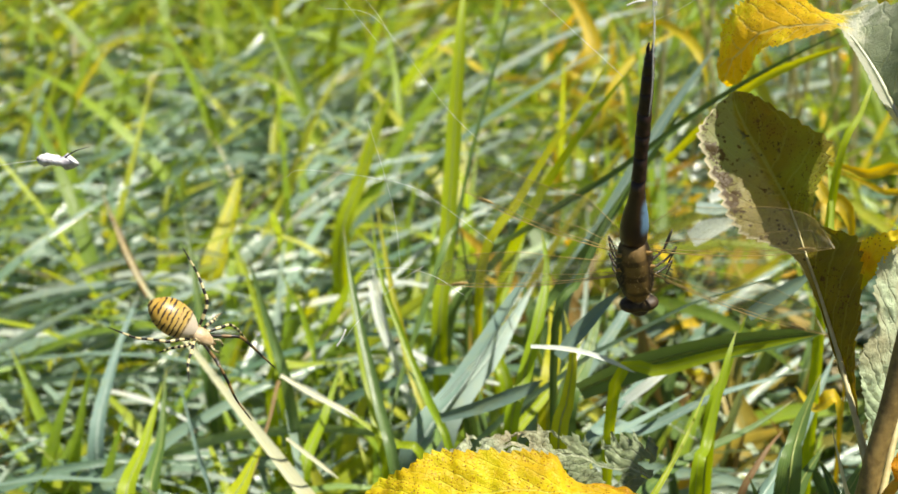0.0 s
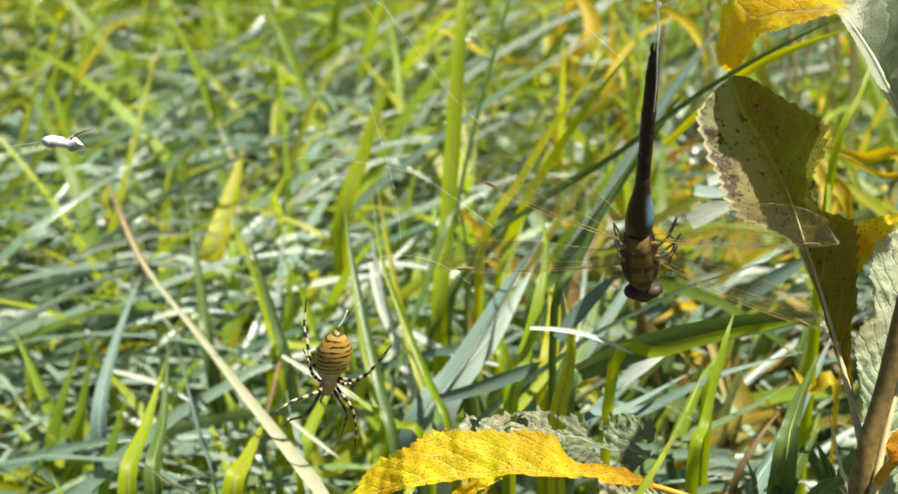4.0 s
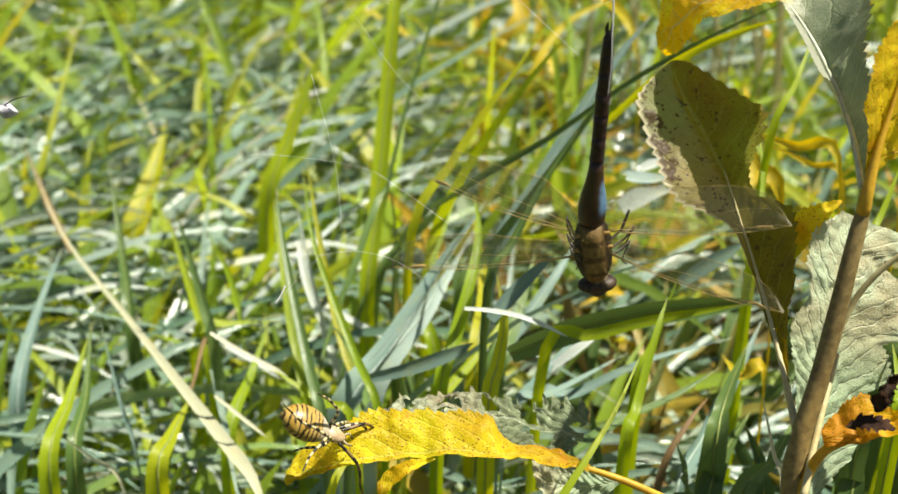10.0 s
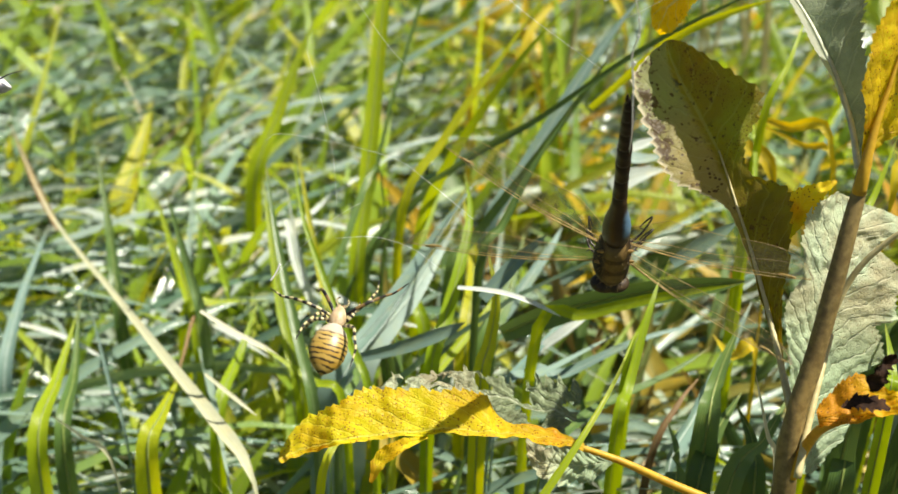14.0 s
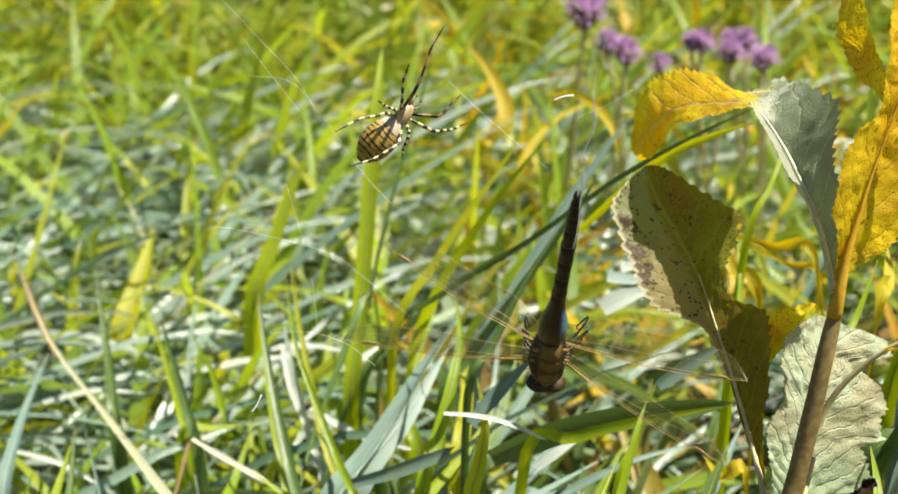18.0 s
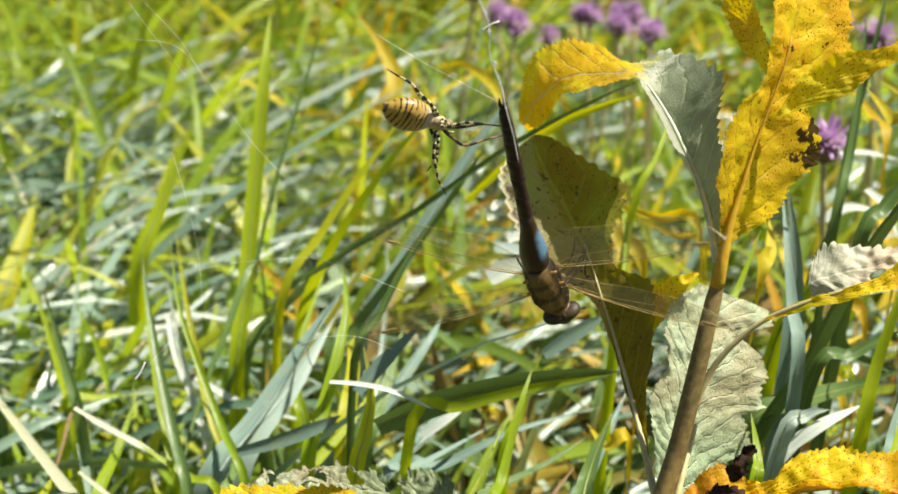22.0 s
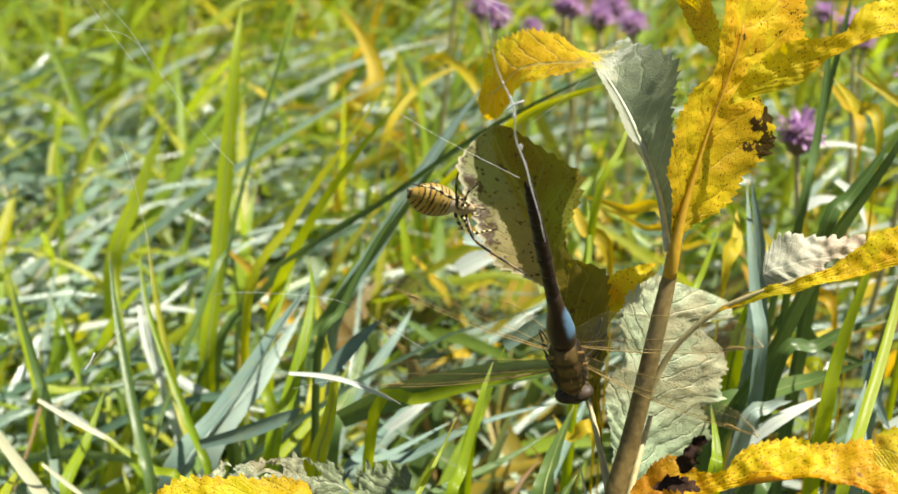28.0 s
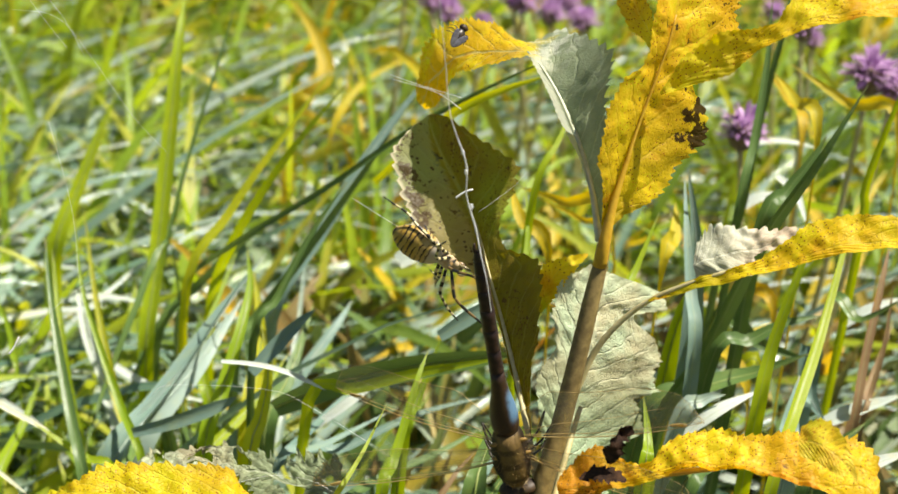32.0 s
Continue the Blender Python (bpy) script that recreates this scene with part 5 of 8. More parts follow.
plant_leaf("burnt_patch", "charred black curled patch of leaf", [(0.0935, 0.3188, 0.1915), (0.0944, 0.3182, 0.1952), (0.0961, 0.3184, 0.1982), (0.0993, 0.3198, 0.1995)], [0.0005, 0.0018, 0.0026, 0.0010], [0.0005, 0.0023, 0.0021, 0.0010], (0.4, -0.8, 0.4), BURNT, fold=0.5, teeth=5, tooth=0.4, crinkle=0.002, seed=40)
loft_leaf("drooping olive-yellow end of the burnt leaf", [(0.1331, 0.3074, 0.2047), (0.1366, 0.3041, 0.2054), (0.1401, 0.3000, 0.2045), (0.1422, 0.2967, 0.2026), (0.1424, 0.2949, 0.2012)],
          [(0.1343, 0.3104, 0.2064), (0.1389, 0.3088, 0.2088), (0.1417, 0.3035, 0.2075), (0.1431, 0.2970, 0.2035), (0.1431, 0.2949, 0.2014)],
          [(0.1328, 0.3041, 0.2024), (0.1360, 0.3006, 0.2027), (0.1388, 0.2969, 0.2025), (0.1416, 0.2950, 0.2014), (0.1421, 0.2946, 0.2005)], L_YGREEN, teeth=9, tooth=0.12, crinkle=0.0006, seed=71, quilt=0.3, nl=50, nw=8)
plant_leaf("burnt_patch", "black burnt hole eaten into the leaf", [(0.0875, 0.3185, 0.1871), (0.0910, 0.3180, 0.1890), (0.0946, 0.3165, 0.1893), (0.0975, 0.3149, 0.1888)], [0.0004, 0.0018, 0.0021, 0.0004], [0.0004, 0.0021, 0.0018, 0.0004], (0.1, -0.6, 0.8), BURNT, fold=0.05, teeth=6, tooth=0.5, crinkle=0.0004, seed=66, nw=5)
loft_leaf("bright yellow arching leaf with orange freckles", [(0.0313, 0.3338, 0.1651), (0.0230, 0.3349, 0.1672), (0.0146, 0.3345, 0.1685), (0.0084, 0.3338, 0.1695), (-0.0005, 0.3332, 0.1704), (-0.0101, 0.3323, 0.1707), (-0.0197, 0.3308, 0.1702), (-0.0277, 0.3284, 0.1699), (-0.0363, 0.3308, 0.1658), (-0.0417, 0.3273, 0.1656)],
          [(0.0311, 0.3318, 0.1656), (0.0229, 0.3327, 0.1674), (0.0146, 0.3322, 0.1686), (0.0085, 0.3316, 0.1695), (-0.0005, 0.3310, 0.1704), (-0.0100, 0.3301, 0.1709), (-0.0193, 0.3287, 0.1705), (-0.0272, 0.3264, 0.1704), (-0.0355, 0.3288, 0.1663), (-0.0410, 0.3254, 0.1663)],
          [(0.0315, 0.3391, 0.1623), (0.0230, 0.3408, 0.1655), (0.0118, 0.3409, 0.1678), (0.0071, 0.3431, 0.1740), (-0.0008, 0.3426, 0.1753), (-0.0106, 0.3419, 0.1761), (-0.0214, 0.3411, 0.1768), (-0.0282, 0.3377, 0.1745), (-0.0357, 0.3395, 0.1694), (-0.0415, 0.3336, 0.1648)], L_LEMON, teeth=34, tooth=0.12, crinkle=0.0009, seed=44, quilt=0.9, nl=170)

loft_leaf("grey-green crumpled torn half of the arching leaf", [(0.0329, 0.3700, 0.1480), (0.0253, 0.3722, 0.1500), (0.0177, 0.3738, 0.1509), (0.0108, 0.3751, 0.1533), (0.0024, 0.3750, 0.1552), (-0.0067, 0.3740, 0.1555), (-0.0158, 0.3727, 0.1552), (-0.0218, 0.3716, 0.1553)],
          [(0.0264, 0.3627, 0.1470), (0.0197, 0.3644, 0.1482), (0.0127, 0.3663, 0.1496), (0.0087, 0.3679, 0.1525), (0.0024, 0.3684, 0.1556), (-0.0066, 0.3675, 0.1561), (-0.0156, 0.3667, 0.1567), (-0.0215, 0.3660, 0.1575)],
          [(0.0356, 0.3795, 0.1530), (0.0249, 0.3813, 0.1544), (0.0172, 0.3817, 0.1530), (0.0094, 0.3827, 0.1549), (0.0017, 0.3819, 0.1555), (-0.0076, 0.3803, 0.1547), (-0.0178, 0.3788, 0.1538), (-0.0236, 0.3771, 0.1529)], L_CRUMPLE, teeth=22, tooth=0.5, crinkle=0.0019, seed=48, quilt=0.9, torn=0.24, nl=170, nw=12)

plant_leaf("leaf", "pale lower lobe of a withered leaf", [(0.0406, 0.3497, 0.1498), (0.0318, 0.3483, 0.1491), (0.0231, 0.3489, 0.1503), (0.0188, 0.3525, 0.1549)], [0.0004, 0.0043, 0.0049, 0.0029, 0.0004], [0.0004, 0.0058, 0.0064, 0.0029, 0.0004], (0.1, -0.8, 0.4), L_PALE, fold=0.15, teeth=12, tooth=0.25, crinkle=0.0016, seed=50)
plant_leaf("leaf", "small curled yellow leaf low down", [(-0.0210, 0.3593, 0.1354), (-0.0180, 0.3621, 0.1408), (-0.0128, 0.3638, 0.1441), (-0.0061, 0.3690, 0.1433)], [0.0005, 0.0021, 0.0024, 0.0015, 0.0003], [0.0005, 0.0018, 0.0021, 0.0012, 0.0003], (-0.3, -0.8, 0.5), L_YELLOW, fold=0.4, teeth=8, tooth=0.1, crinkle=0.0006, seed=52)
plant_rod("petiole", [(0.0895, 0.3277, 0.1401), (0.0704, 0.3340, 0.1457), (0.0539, 0.3397, 0.1501), (0.0406, 0.3450, 0.1536), (0.0224, 0.3431, 0.1617)], [0.0013, 0.0012, 0.0011, 0.0009, 0.0006], MIDRIB, "yellowish leaf stalk")
plant_rod("petiole", [(0.0816, 0.3314, 0.1582), (0.0849, 0.3308, 0.1694), (0.0883, 0.3233, 0.1798), (0.1031, 0.3185, 0.1877), (0.1240, 0.3143, 0.1935)], [0.0014, 0.0013, 0.0011, 0.0009, 0.0005], MIDRIB, "yellowish leaf stalk")

# ---------------------------------------------------------------- flowers
def flower_head(r, seed):
    rng = random.Random(seed)
    bm = bmesh.new()
    for i in range(110):
        a, e = rng.uniform(0, math.tau), math.asin(rng.uniform(-0.35, 1.0))
        d = Vector((math.cos(a) * math.cos(e), math.sin(a) * math.cos(e), math.sin(e)))
        L = r * rng.uniform(0.75, 1.2)
        s = d.cross(Vector((0.2, 0.3, 1))).normalized() * r * rng.uniform(0.06, 0.13)
        t = d.cross(s).normalized() * r * 0.09
        b = d * r * 0.35
        c = Vector((rng.uniform(-1, 1), rng.uniform(-1, 1), rng.uniform(-0.6, 1))) * r * 0.15
        q = [bm.verts.new(v) for v in (b - s * 0.4, b + s * 0.4, d * L * 0.8 + s + c * 0.6, d * L + c + t, d * L * 0.8 - s + c * 0.6)]
        bm.faces.new(q)
    return bm


def flower(at, r, seed, label, lean=(0.02, 0.02)):
    th = thing("purple_flower", (at[0] + lean[0], at[1] + lean[1], 0.0), label, "flower", "purple flowers in the meadow")
    o = Vector((at[0] + lean[0], at[1] + lean[1], 0.0))
    top = Vector(at) - o
    head = part("petals", flower_head(r, seed), PETAL, th, "purple ragged petals")
    head.location = top
    cal = part("calyx", lathe([(-r * 0.75, r * 0.12), (-r * 0.55, r * 0.40), (-r * 0.2, r * 0.52), (r * 0.1, r * 0.45), (r * 0.2, r * 0.2)], 12), CALYX, th, "dark brown calyx")
    cal.location = top
    part("stalk", tube([(0, 0, -0.004), tuple(top * 0.5 + Vector((0.004, 0, 0))), tuple(top - Vector((0, 0, r * 0.6)))], [0.0016, 0.0013, 0.0010], 7, 10), PETIOLE, th)
    return th


flower((0.1797, 0.5508, 0.1815), 0.0100, 1, "ragged purple flower head on a thin stalk", (0.017, 0.025))
flower((0.2318, 0.5744, 0.1956), 0.0109, 2, "ragged purple flower head on a thin stalk", (-0.017, 0.016))
flower((0.1504, 0.7426, 0.1606), 0.0072, 3, "small purple flower head among yellow leaves", (0.000, 0.010))
flower((0.1390, 0.7636, 0.1566), 0.0080, 4, "small purple flower head among yellow leaves", (0.017, 0.013))
flower((0.0898, 0.7666, 0.1561), 0.0087, 5, "small purple flower head among yellow leaves", (-0.018, 0.023))
flower((0.1282, 0.7856, 0.1547), 0.0075, 6, "small purple flower head among yellow leaves", (0.001, 0.030))
flower((0.2305, 0.6607, 0.1860), 0.0088, 7, "purple flower head among yellow leaves", (0.017, 0.028))
flower((0.0702, 0.7742, 0.1736), 0.0113, 8, "purple flower head among yellow leaves", (-0.018, 0.019))
flower((0.1562, 0.7637, 0.1539), 0.0073, 9, "small purple flower head among yellow leaves", (0.001, 0.011))
flower((0.1238, 0.7868, 0.1552), 0.0062, 10, "small purple flower head among yellow leaves", (0.017, 0.012))
flower((0.2438, 0.5808, 0.1879), 0.0089, 11, "ragged purple flower head on a thin stalk", (-0.018, 0.020))
flower((0.2493, 0.7033, 0.1661), 0.0056, 12, "small purple flower head among yellow leaves", (0.001, 0.028))
flower((0.2450, 0.7574, 0.1621), 0.0067, 13, "small purple flower head among yellow leaves", (0.017, 0.029))
flower((0.1109, 0.8015, 0.1391), 0.0063, 14, "small purple flower head among yellow leaves", (-0.018, 0.021))
flower((0.1539, 0.8038, 0.1498), 0.0077, 15, "small purple flower head among yellow leaves", (0.002, 0.012))
flower((0.0852, 0.8075, 0.1481), 0.0077, 16, "small purple flower head among yellow leaves", (0.016, 0.010))
flower((0.1470, 0.8057, 0.1491), 0.0070, 17, "small purple flower head among yellow leaves", (-0.018, 0.017))

# ---------------------------------------------------------------- dragonfly
def thorax_material():
    """Olive-brown hairy back with dark flanks and dark cross bands."""
    n = Nodes("thorax_hair")
    s = n.add("ShaderNodeSeparateXYZ")
    n.link(n.obj(), s.inputs[0])
    f = n.noise(n.obj(), 450.0, 4.0)
    side = n.calc("ADD", n.calc("ABSOLUTE", s.outputs[0]), n.calc("MULTIPLY", n.calc("SUBTRACT", f, 0.5), 0.002))
    band = n.step(n.calc("SINE", n.calc("MULTIPLY", s.outputs[2], 1500.0)), 0.1, 0.9)
    k = n.calc("MAXIMUM", n.step(side, 0.0018, 0.0034), n.calc("MULTIPLY", band, 0.6))
    c = n.mix(k, n.mix(f, (0.09, 0.055, 0.016), (0.25, 0.16, 0.05)), (0.022, 0.013, 0.006))
    return n.finish(c, 0.6, n.bump(f, 0.5, 0.0004), spec=0.3)


D_DARK = plain("dark_abdomen", (0.012, 0.006, 0.005), (0.030, 0.014, 0.011), 700.0, 0.38, 0.2, spec=0.35)
D_THORAX = thorax_material()
D_EYE = plain("compound_eye", (0.014, 0.008, 0.005), (0.055, 0.034, 0.014), 700.0, 0.55, 0.1, spec=0.4)
D_FACE = plain("brown_face", (0.10, 0.065, 0.025), (0.24, 0.17, 0.07), 900.0, 0.5, 0.2)
D_LEG = plain("black_leg", (0.012, 0.01, 0.008), (0.05, 0.035, 0.025), 900.0, 0.4, 0.2)
D_JOINT = plain("amber_joint", (0.22, 0.12, 0.025), (0.40, 0.24, 0.05), 900.0, 0.5, 0.2)
D_HAIR = plain("brown_hair", (0.06, 0.035, 0.01), (0.34, 0.23, 0.07), 900.0, 0.6, 0.1)
D_VEIN = plain("amber_vein", (0.42, 0.28, 0.08), (0.58, 0.42, 0.17), 900.0, 0.35, 0.1)


def base_segment_material():
    """First abdomen rings: dark back, sky-blue flank."""
    n = Nodes("blue_flank")
    s = n.add("ShaderNodeSeparateXYZ")
    n.link(n.obj(), s.inputs[0])
    f = n.noise(n.obj(), 500.0)
    edge = n.calc("ADD", s.outputs[0], n.calc("MULTIPLY", n.calc("SUBTRACT", f, 0.5), 0.0016))
    k = n.step(edge, 0.0006, 0.0020)
    k = n.calc("MULTIPLY", k, n.calc("MULTIPLY", n.step(s.outputs[2], 0.003, 0.006), n.step(s.outputs[2], 0.0135, 0.010)))
    c = n.mix(k, n.mix(f, (0.018, 0.009, 0.006), (0.05, 0.026, 0.013)), n.mix(f, (0.06, 0.14, 0.24), (0.13, 0.23, 0.34)))
    return n.finish(c, 0.34, n.bump(f, 0.15, 0.0002), spec=0.4)


def wing_material():
    """Clear membrane with a fine net of cells."""
    n = Nodes("wing_membrane")
    u, v = n.uv()
    comb = n.add("ShaderNodeCombineXYZ")
    n.link(n.calc("MULTIPLY", u, 14.0), comb.inputs[0])
    n.link(n.calc("MULTIPLY", v, 52.0), comb.inputs[1])
    cell = n.step(n.voro(comb.outputs[0], 1.0, "DISTANCE_TO_EDGE"), 0.07, 0.02)
    clear = n.add("ShaderNodeBsdfTransparent")
    clear.inputs["Color"].default_value = (0.95, 0.95, 0.90, 1)
    gloss = n.add("ShaderNodeBsdfPrincipled")
    n.put(gloss.inputs["Base Color"], n.mix(cell, (0.70, 0.70, 0.58), (0.30, 0.20, 0.07)))
    gloss.inputs["Roughness"].default_value = 0.22
    m = n.add("ShaderNodeMixShader")
    n.put(m.inputs[0], n.calc("ADD", 0.19, n.calc("MULTIPLY", cell, 0.26)))
    n.link(clear.outputs[0], m.inputs[1])
    n.link(gloss.outputs[0], m.inputs[2])
    n.link(m.outputs[0], n.out.inputs["Surface"])
    return n.mat


DRAGONFLY = thing("dragonfly", (0.027, 0.357, 0.223), "dead dark brown dragonfly with clear wings hanging head down on silk", "dragonfly")
part("thorax", lathe([(0.0012, 0.0018), (0.0, 0.0032), (-0.002, 0.0040), (-0.0032, 0.0037), (-0.005, 0.0045), (-0.0064, 0.0041), (-0.0085, 0.0046), (-0.0110, 0.0043), (-0.0130, 0.0036), (-0.0146, 0.0026), (-0.0155, 0.0013)], 24, (1.0, 1.2), 0.12, 4), D_THORAX, DRAGONFLY, "olive-brown hairy thorax")
for z, w in ((-0.0015, 0.0032), (-0.0052, 0.0036)):
    for sx in (-1, 1):
        bmn = ball(0.0006, (2.4, 0.8, 0.9), 10, 6)
        o = part("wing_joint", bmn, D_JOINT, DRAGONFLY, "amber wing joint")
        o.location = (sx * w * 0.95, -w * 0.75, z)
rng = random.Random(5)
bmh = bmesh.new()
for i in range(420):
    a, z = rng.uniform(0, math.tau), rng.uniform(-0.0142, 0.0)
    r = 0.0042 * math.sqrt(max(0.1, 1 - ((z + 0.0082) / 0.0105) ** 2))
    d = Vector((math.cos(a), 1.2 * math.sin(a), 0))
    p, e = d * r * 0.95 + Vector((0, 0, z)), d.normalized() * rng.uniform(0.0006, 0.0016) + Vector((rng.uniform(-1, 1), rng.uniform(-1, 1), rng.uniform(-1, 1))) * 0.0005
    q = Vector((-d.y, d.x, 0)).normalized() * 0.00009
    bmh.faces.new([bmh.verts.new(v) for v in (p - q, p + q, p + e)])
tagged(part("hair", bmh, D_HAIR, DRAGONFLY, "short amber hair"), kind="stuff")
head = part("head", ball(0.0030, (1.1, 0.9, 0.75)), D_FACE, DRAGONFLY, "brown head")
head.location = (0, -0.0006, -0.0160)
for sx in (-1, 1):
    o = part("eye", ball(0.0026, (1.35, 1.1, 0.70)), D_EYE, head, "large dark brown compound eye")
    o.location = (sx * 0.0013, -0.0005, -0.0004)
o = part("mouthparts", ball(0.0022, (1.1, 1.0, 0.8), 12, 8), D_LEG, head, "dark mouthparts")
o.location = (0, 0.0004, -0.0026)
ABDOMEN = part("abdomen", lathe([(-0.0005, 0.0014), (0.0, 0.0028), (0.002, 0.0033), (0.005, 0.0034), (0.008, 0.0030), (0.0115, 0.0022), (0.0145, 0.0018), (0.0175, 0.0016)], 18, (1.0, 1.05)), base_segment_material(), DRAGONFLY, "swollen base of the abdomen with sky-blue flank")
SEG = [(0.0172, 0.0017, 0.0016), (0.0232, 0.0016, 0.0017), (0.0290, 0.0017, 0.0017), (0.0345, 0.0016, 0.0015), (0.0396, 0.0015, 0.0014), (0.0440, 0.0014, 0.0012), (0.0474, 0.0012, 0.0008)]
for (z, r, q), nxt in zip(SEG, [*[s[0] for s in SEG[1:]], 0.0495]):
    L = nxt - z + 0.0003
    o = part("abdomen_segment", lathe([(0, r * 0.7), (0.0003, r * 1.06), (0.0008, r), (L * 0.55, (r + q) / 2), (L - 0.0004, q * 1.03), (L, q * 0.75)], 16, (1.0, 1.1)), D_DARK, ABDOMEN)
    o.location = (0, 0, z)
for sx in (-1, 1):
    part("cercus", tube([(sx * 0.0003, 0, 0.0490), (sx * 0.0006, -0.0002, 0.0505), (sx * 0.0004, 0, 0.0520)], [0.0004, 0.0005, 0.0002], 6, 8), D_DARK, ABDOMEN)
part("silk_strand", tube([(0.0009, -0.0014, 0.034), (0.0010, -0.0016, 0.042), (0.0006, -0.0010, 0.050), (0.0004, 0, 0.056), (-0.0004, 0, 0.064), (0.0006, 0, 0.072), (-0.0010, 0, 0.084), (0.0, 0, 0.100), (0.003, 0, 0.150)], [0.00009, 0.00012, 0.00018, 0.00022, 0.00015, 0.00019, 0.00009, 0.00007, 0.00005], 6, 60), SILK, ABDOMEN, "white twisted silk strand")
for z, y in ((0.0610, 0.0005), (0.0700, -0.0004), (0.0745, 0.0002)):
    o = part("silk_knot", ball(0.00030, (1.2, 0.7, 2.6), 8, 6), SILK, ABDOMEN, "white tuft of silk")
    o.location = (0.0003, y, z)
WING = wing_material()


def wing(root, angle, turn, length, broad, hind, label):
    """A wing whose leading edge runs from root; angle: degrees that it rises, turn: degrees that it points to the viewer."""
    sx = -1 if abs(angle) > 90 else 1
    m = pose(*root) @ pose(0, 0, 0, 0, 0, -turn * sx) @ pose(0, 0, 0, 0, -angle if sx > 0 else -angle, 0)
    bm = bmesh.new()
    uvl = bm.loops.layers.uv.verify()
    rows, N, M = [], 26, 7
    for i in range(N + 1):
        s = i / N
        lead = -0.0012 * math.sin(s * math.pi) + 0.0016 * max(0, s - 0.85) * 6 * 0.3
        ch = broad * ((0.42 + 0.58 * min(1, s / 0.22)) if hind else (0.34 + 0.66 * min(1, s / 0.5))) * math.sqrt(max(0.0, 1 - max(0, (s - 0.62) / 0.38) ** 2.4))
        row = []
        for j in range(M + 1):
            q = j / M
            row.append(bm.verts.new((s * length, 0.0009 * math.sin(q * 9 + s * 3) * q + 0.003 * s * s, (lead + ch * q) * (1 if sx > 0 else -1))))
        rows.append(row)
    for i in range(N):
        for j in range(M):
            f = bm.faces.new((rows[i][j], rows[i][j + 1], rows[i + 1][j + 1], rows[i + 1][j]))
            for lo, (x, y) in zip(f.loops, ((j, i), (j + 1, i), (j + 1, i + 1), (j, i + 1))):
                lo[uvl].uv = (x / M, y / N)
    bmesh.ops.remove_doubles(bm, verts=bm.verts, dist=1e-6)
    ob = part("wing", bm, WING, DRAGONFLY, label)
    ob.matrix_basis = m
    up = 1 if sx > 0 else -1
    for q0, q1, r in ((0.0, 0.0, 0.00016), (0.07, 0.10, 0.0001), (0.24, 0.55, 0.00007), (1.0, 1.0, 0.00006)):
        line = []
        for i in range(0, N + 1, 2):
            s = i / N
            lead = -0.0012 * math.sin(s * math.pi) + 0.0016 * max(0, s - 0.85) * 6 * 0.3
            ch = broad * ((0.42 + 0.58 * min(1, s / 0.22)) if hind else (0.34 + 0.66 * min(1, s / 0.5))) * math.sqrt(max(0.0, 1 - max(0, (s - 0.62) / 0.38) ** 2.4))
            q = q0 + (q1 - q0) * s
            line.append((s * length, 0.0009 * math.sin(q * 9 + s * 3) * q + 0.003 * s * s, (lead + ch * q) * up))
        part("vein", tube(line, [r * 1.2, r * 0.75, r * 0.6, r * 0.4], 5, 26), D_VEIN, ob, "amber wing vein")
    o = part("pterostigma", ball(0.0010, (2.2, 0.25, 0.5), 10, 6), D_VEIN, ob, "small amber wing mark")
    o.location = (length * 0.86, 0.0024, 0.0002 * up)
    return ob


wing((-0.0030, 0.000, -0.0085), 182, -4, 0.0465, 0.0105, False, "clear forewing with amber veins")
wing((-0.0030, 0.001, -0.0030), 170, -28, 0.0440, 0.0135, True, "clear hindwing with amber veins")
wing((0.0032, 0.000, -0.0085), -5, 40, 0.0460, 0.0105, False, "clear forewing with amber veins")
wing((0.0032, 0.001, -0.0030), 5, 22, 0.0440, 0.0135, True, "clear hindwing with amber veins")
for i, (z, dx, dz) in enumerate(((-0.0125, 0.0075, 0.001), (-0.0105, 0.0095, 0.003), (-0.0085, 0.0085, 0.006))):
    for sx in (1, -1):
        k = 0.75 if sx > 0 else 0.2
        part("leg", tube([(sx * 0.002, 0.003, z), (sx * (0.004 + dx * 0.5 * k), 0.0065, z + dz * 0.3), (sx * (0.004 + dx * 0.9 * k), 0.0085, z + dz), (sx * (0.003 + dx * 0.7 * k), 0.010, z + dz - 0.006), (sx * (0.0035 + dx * 0.8 * k), 0.0105, z + dz - 0.008)], [0.0004, 0.0003, 0.00024, 0.0002, 0.00015], 6, 16), D_LEG, DRAGONFLY, "thin black bent leg")

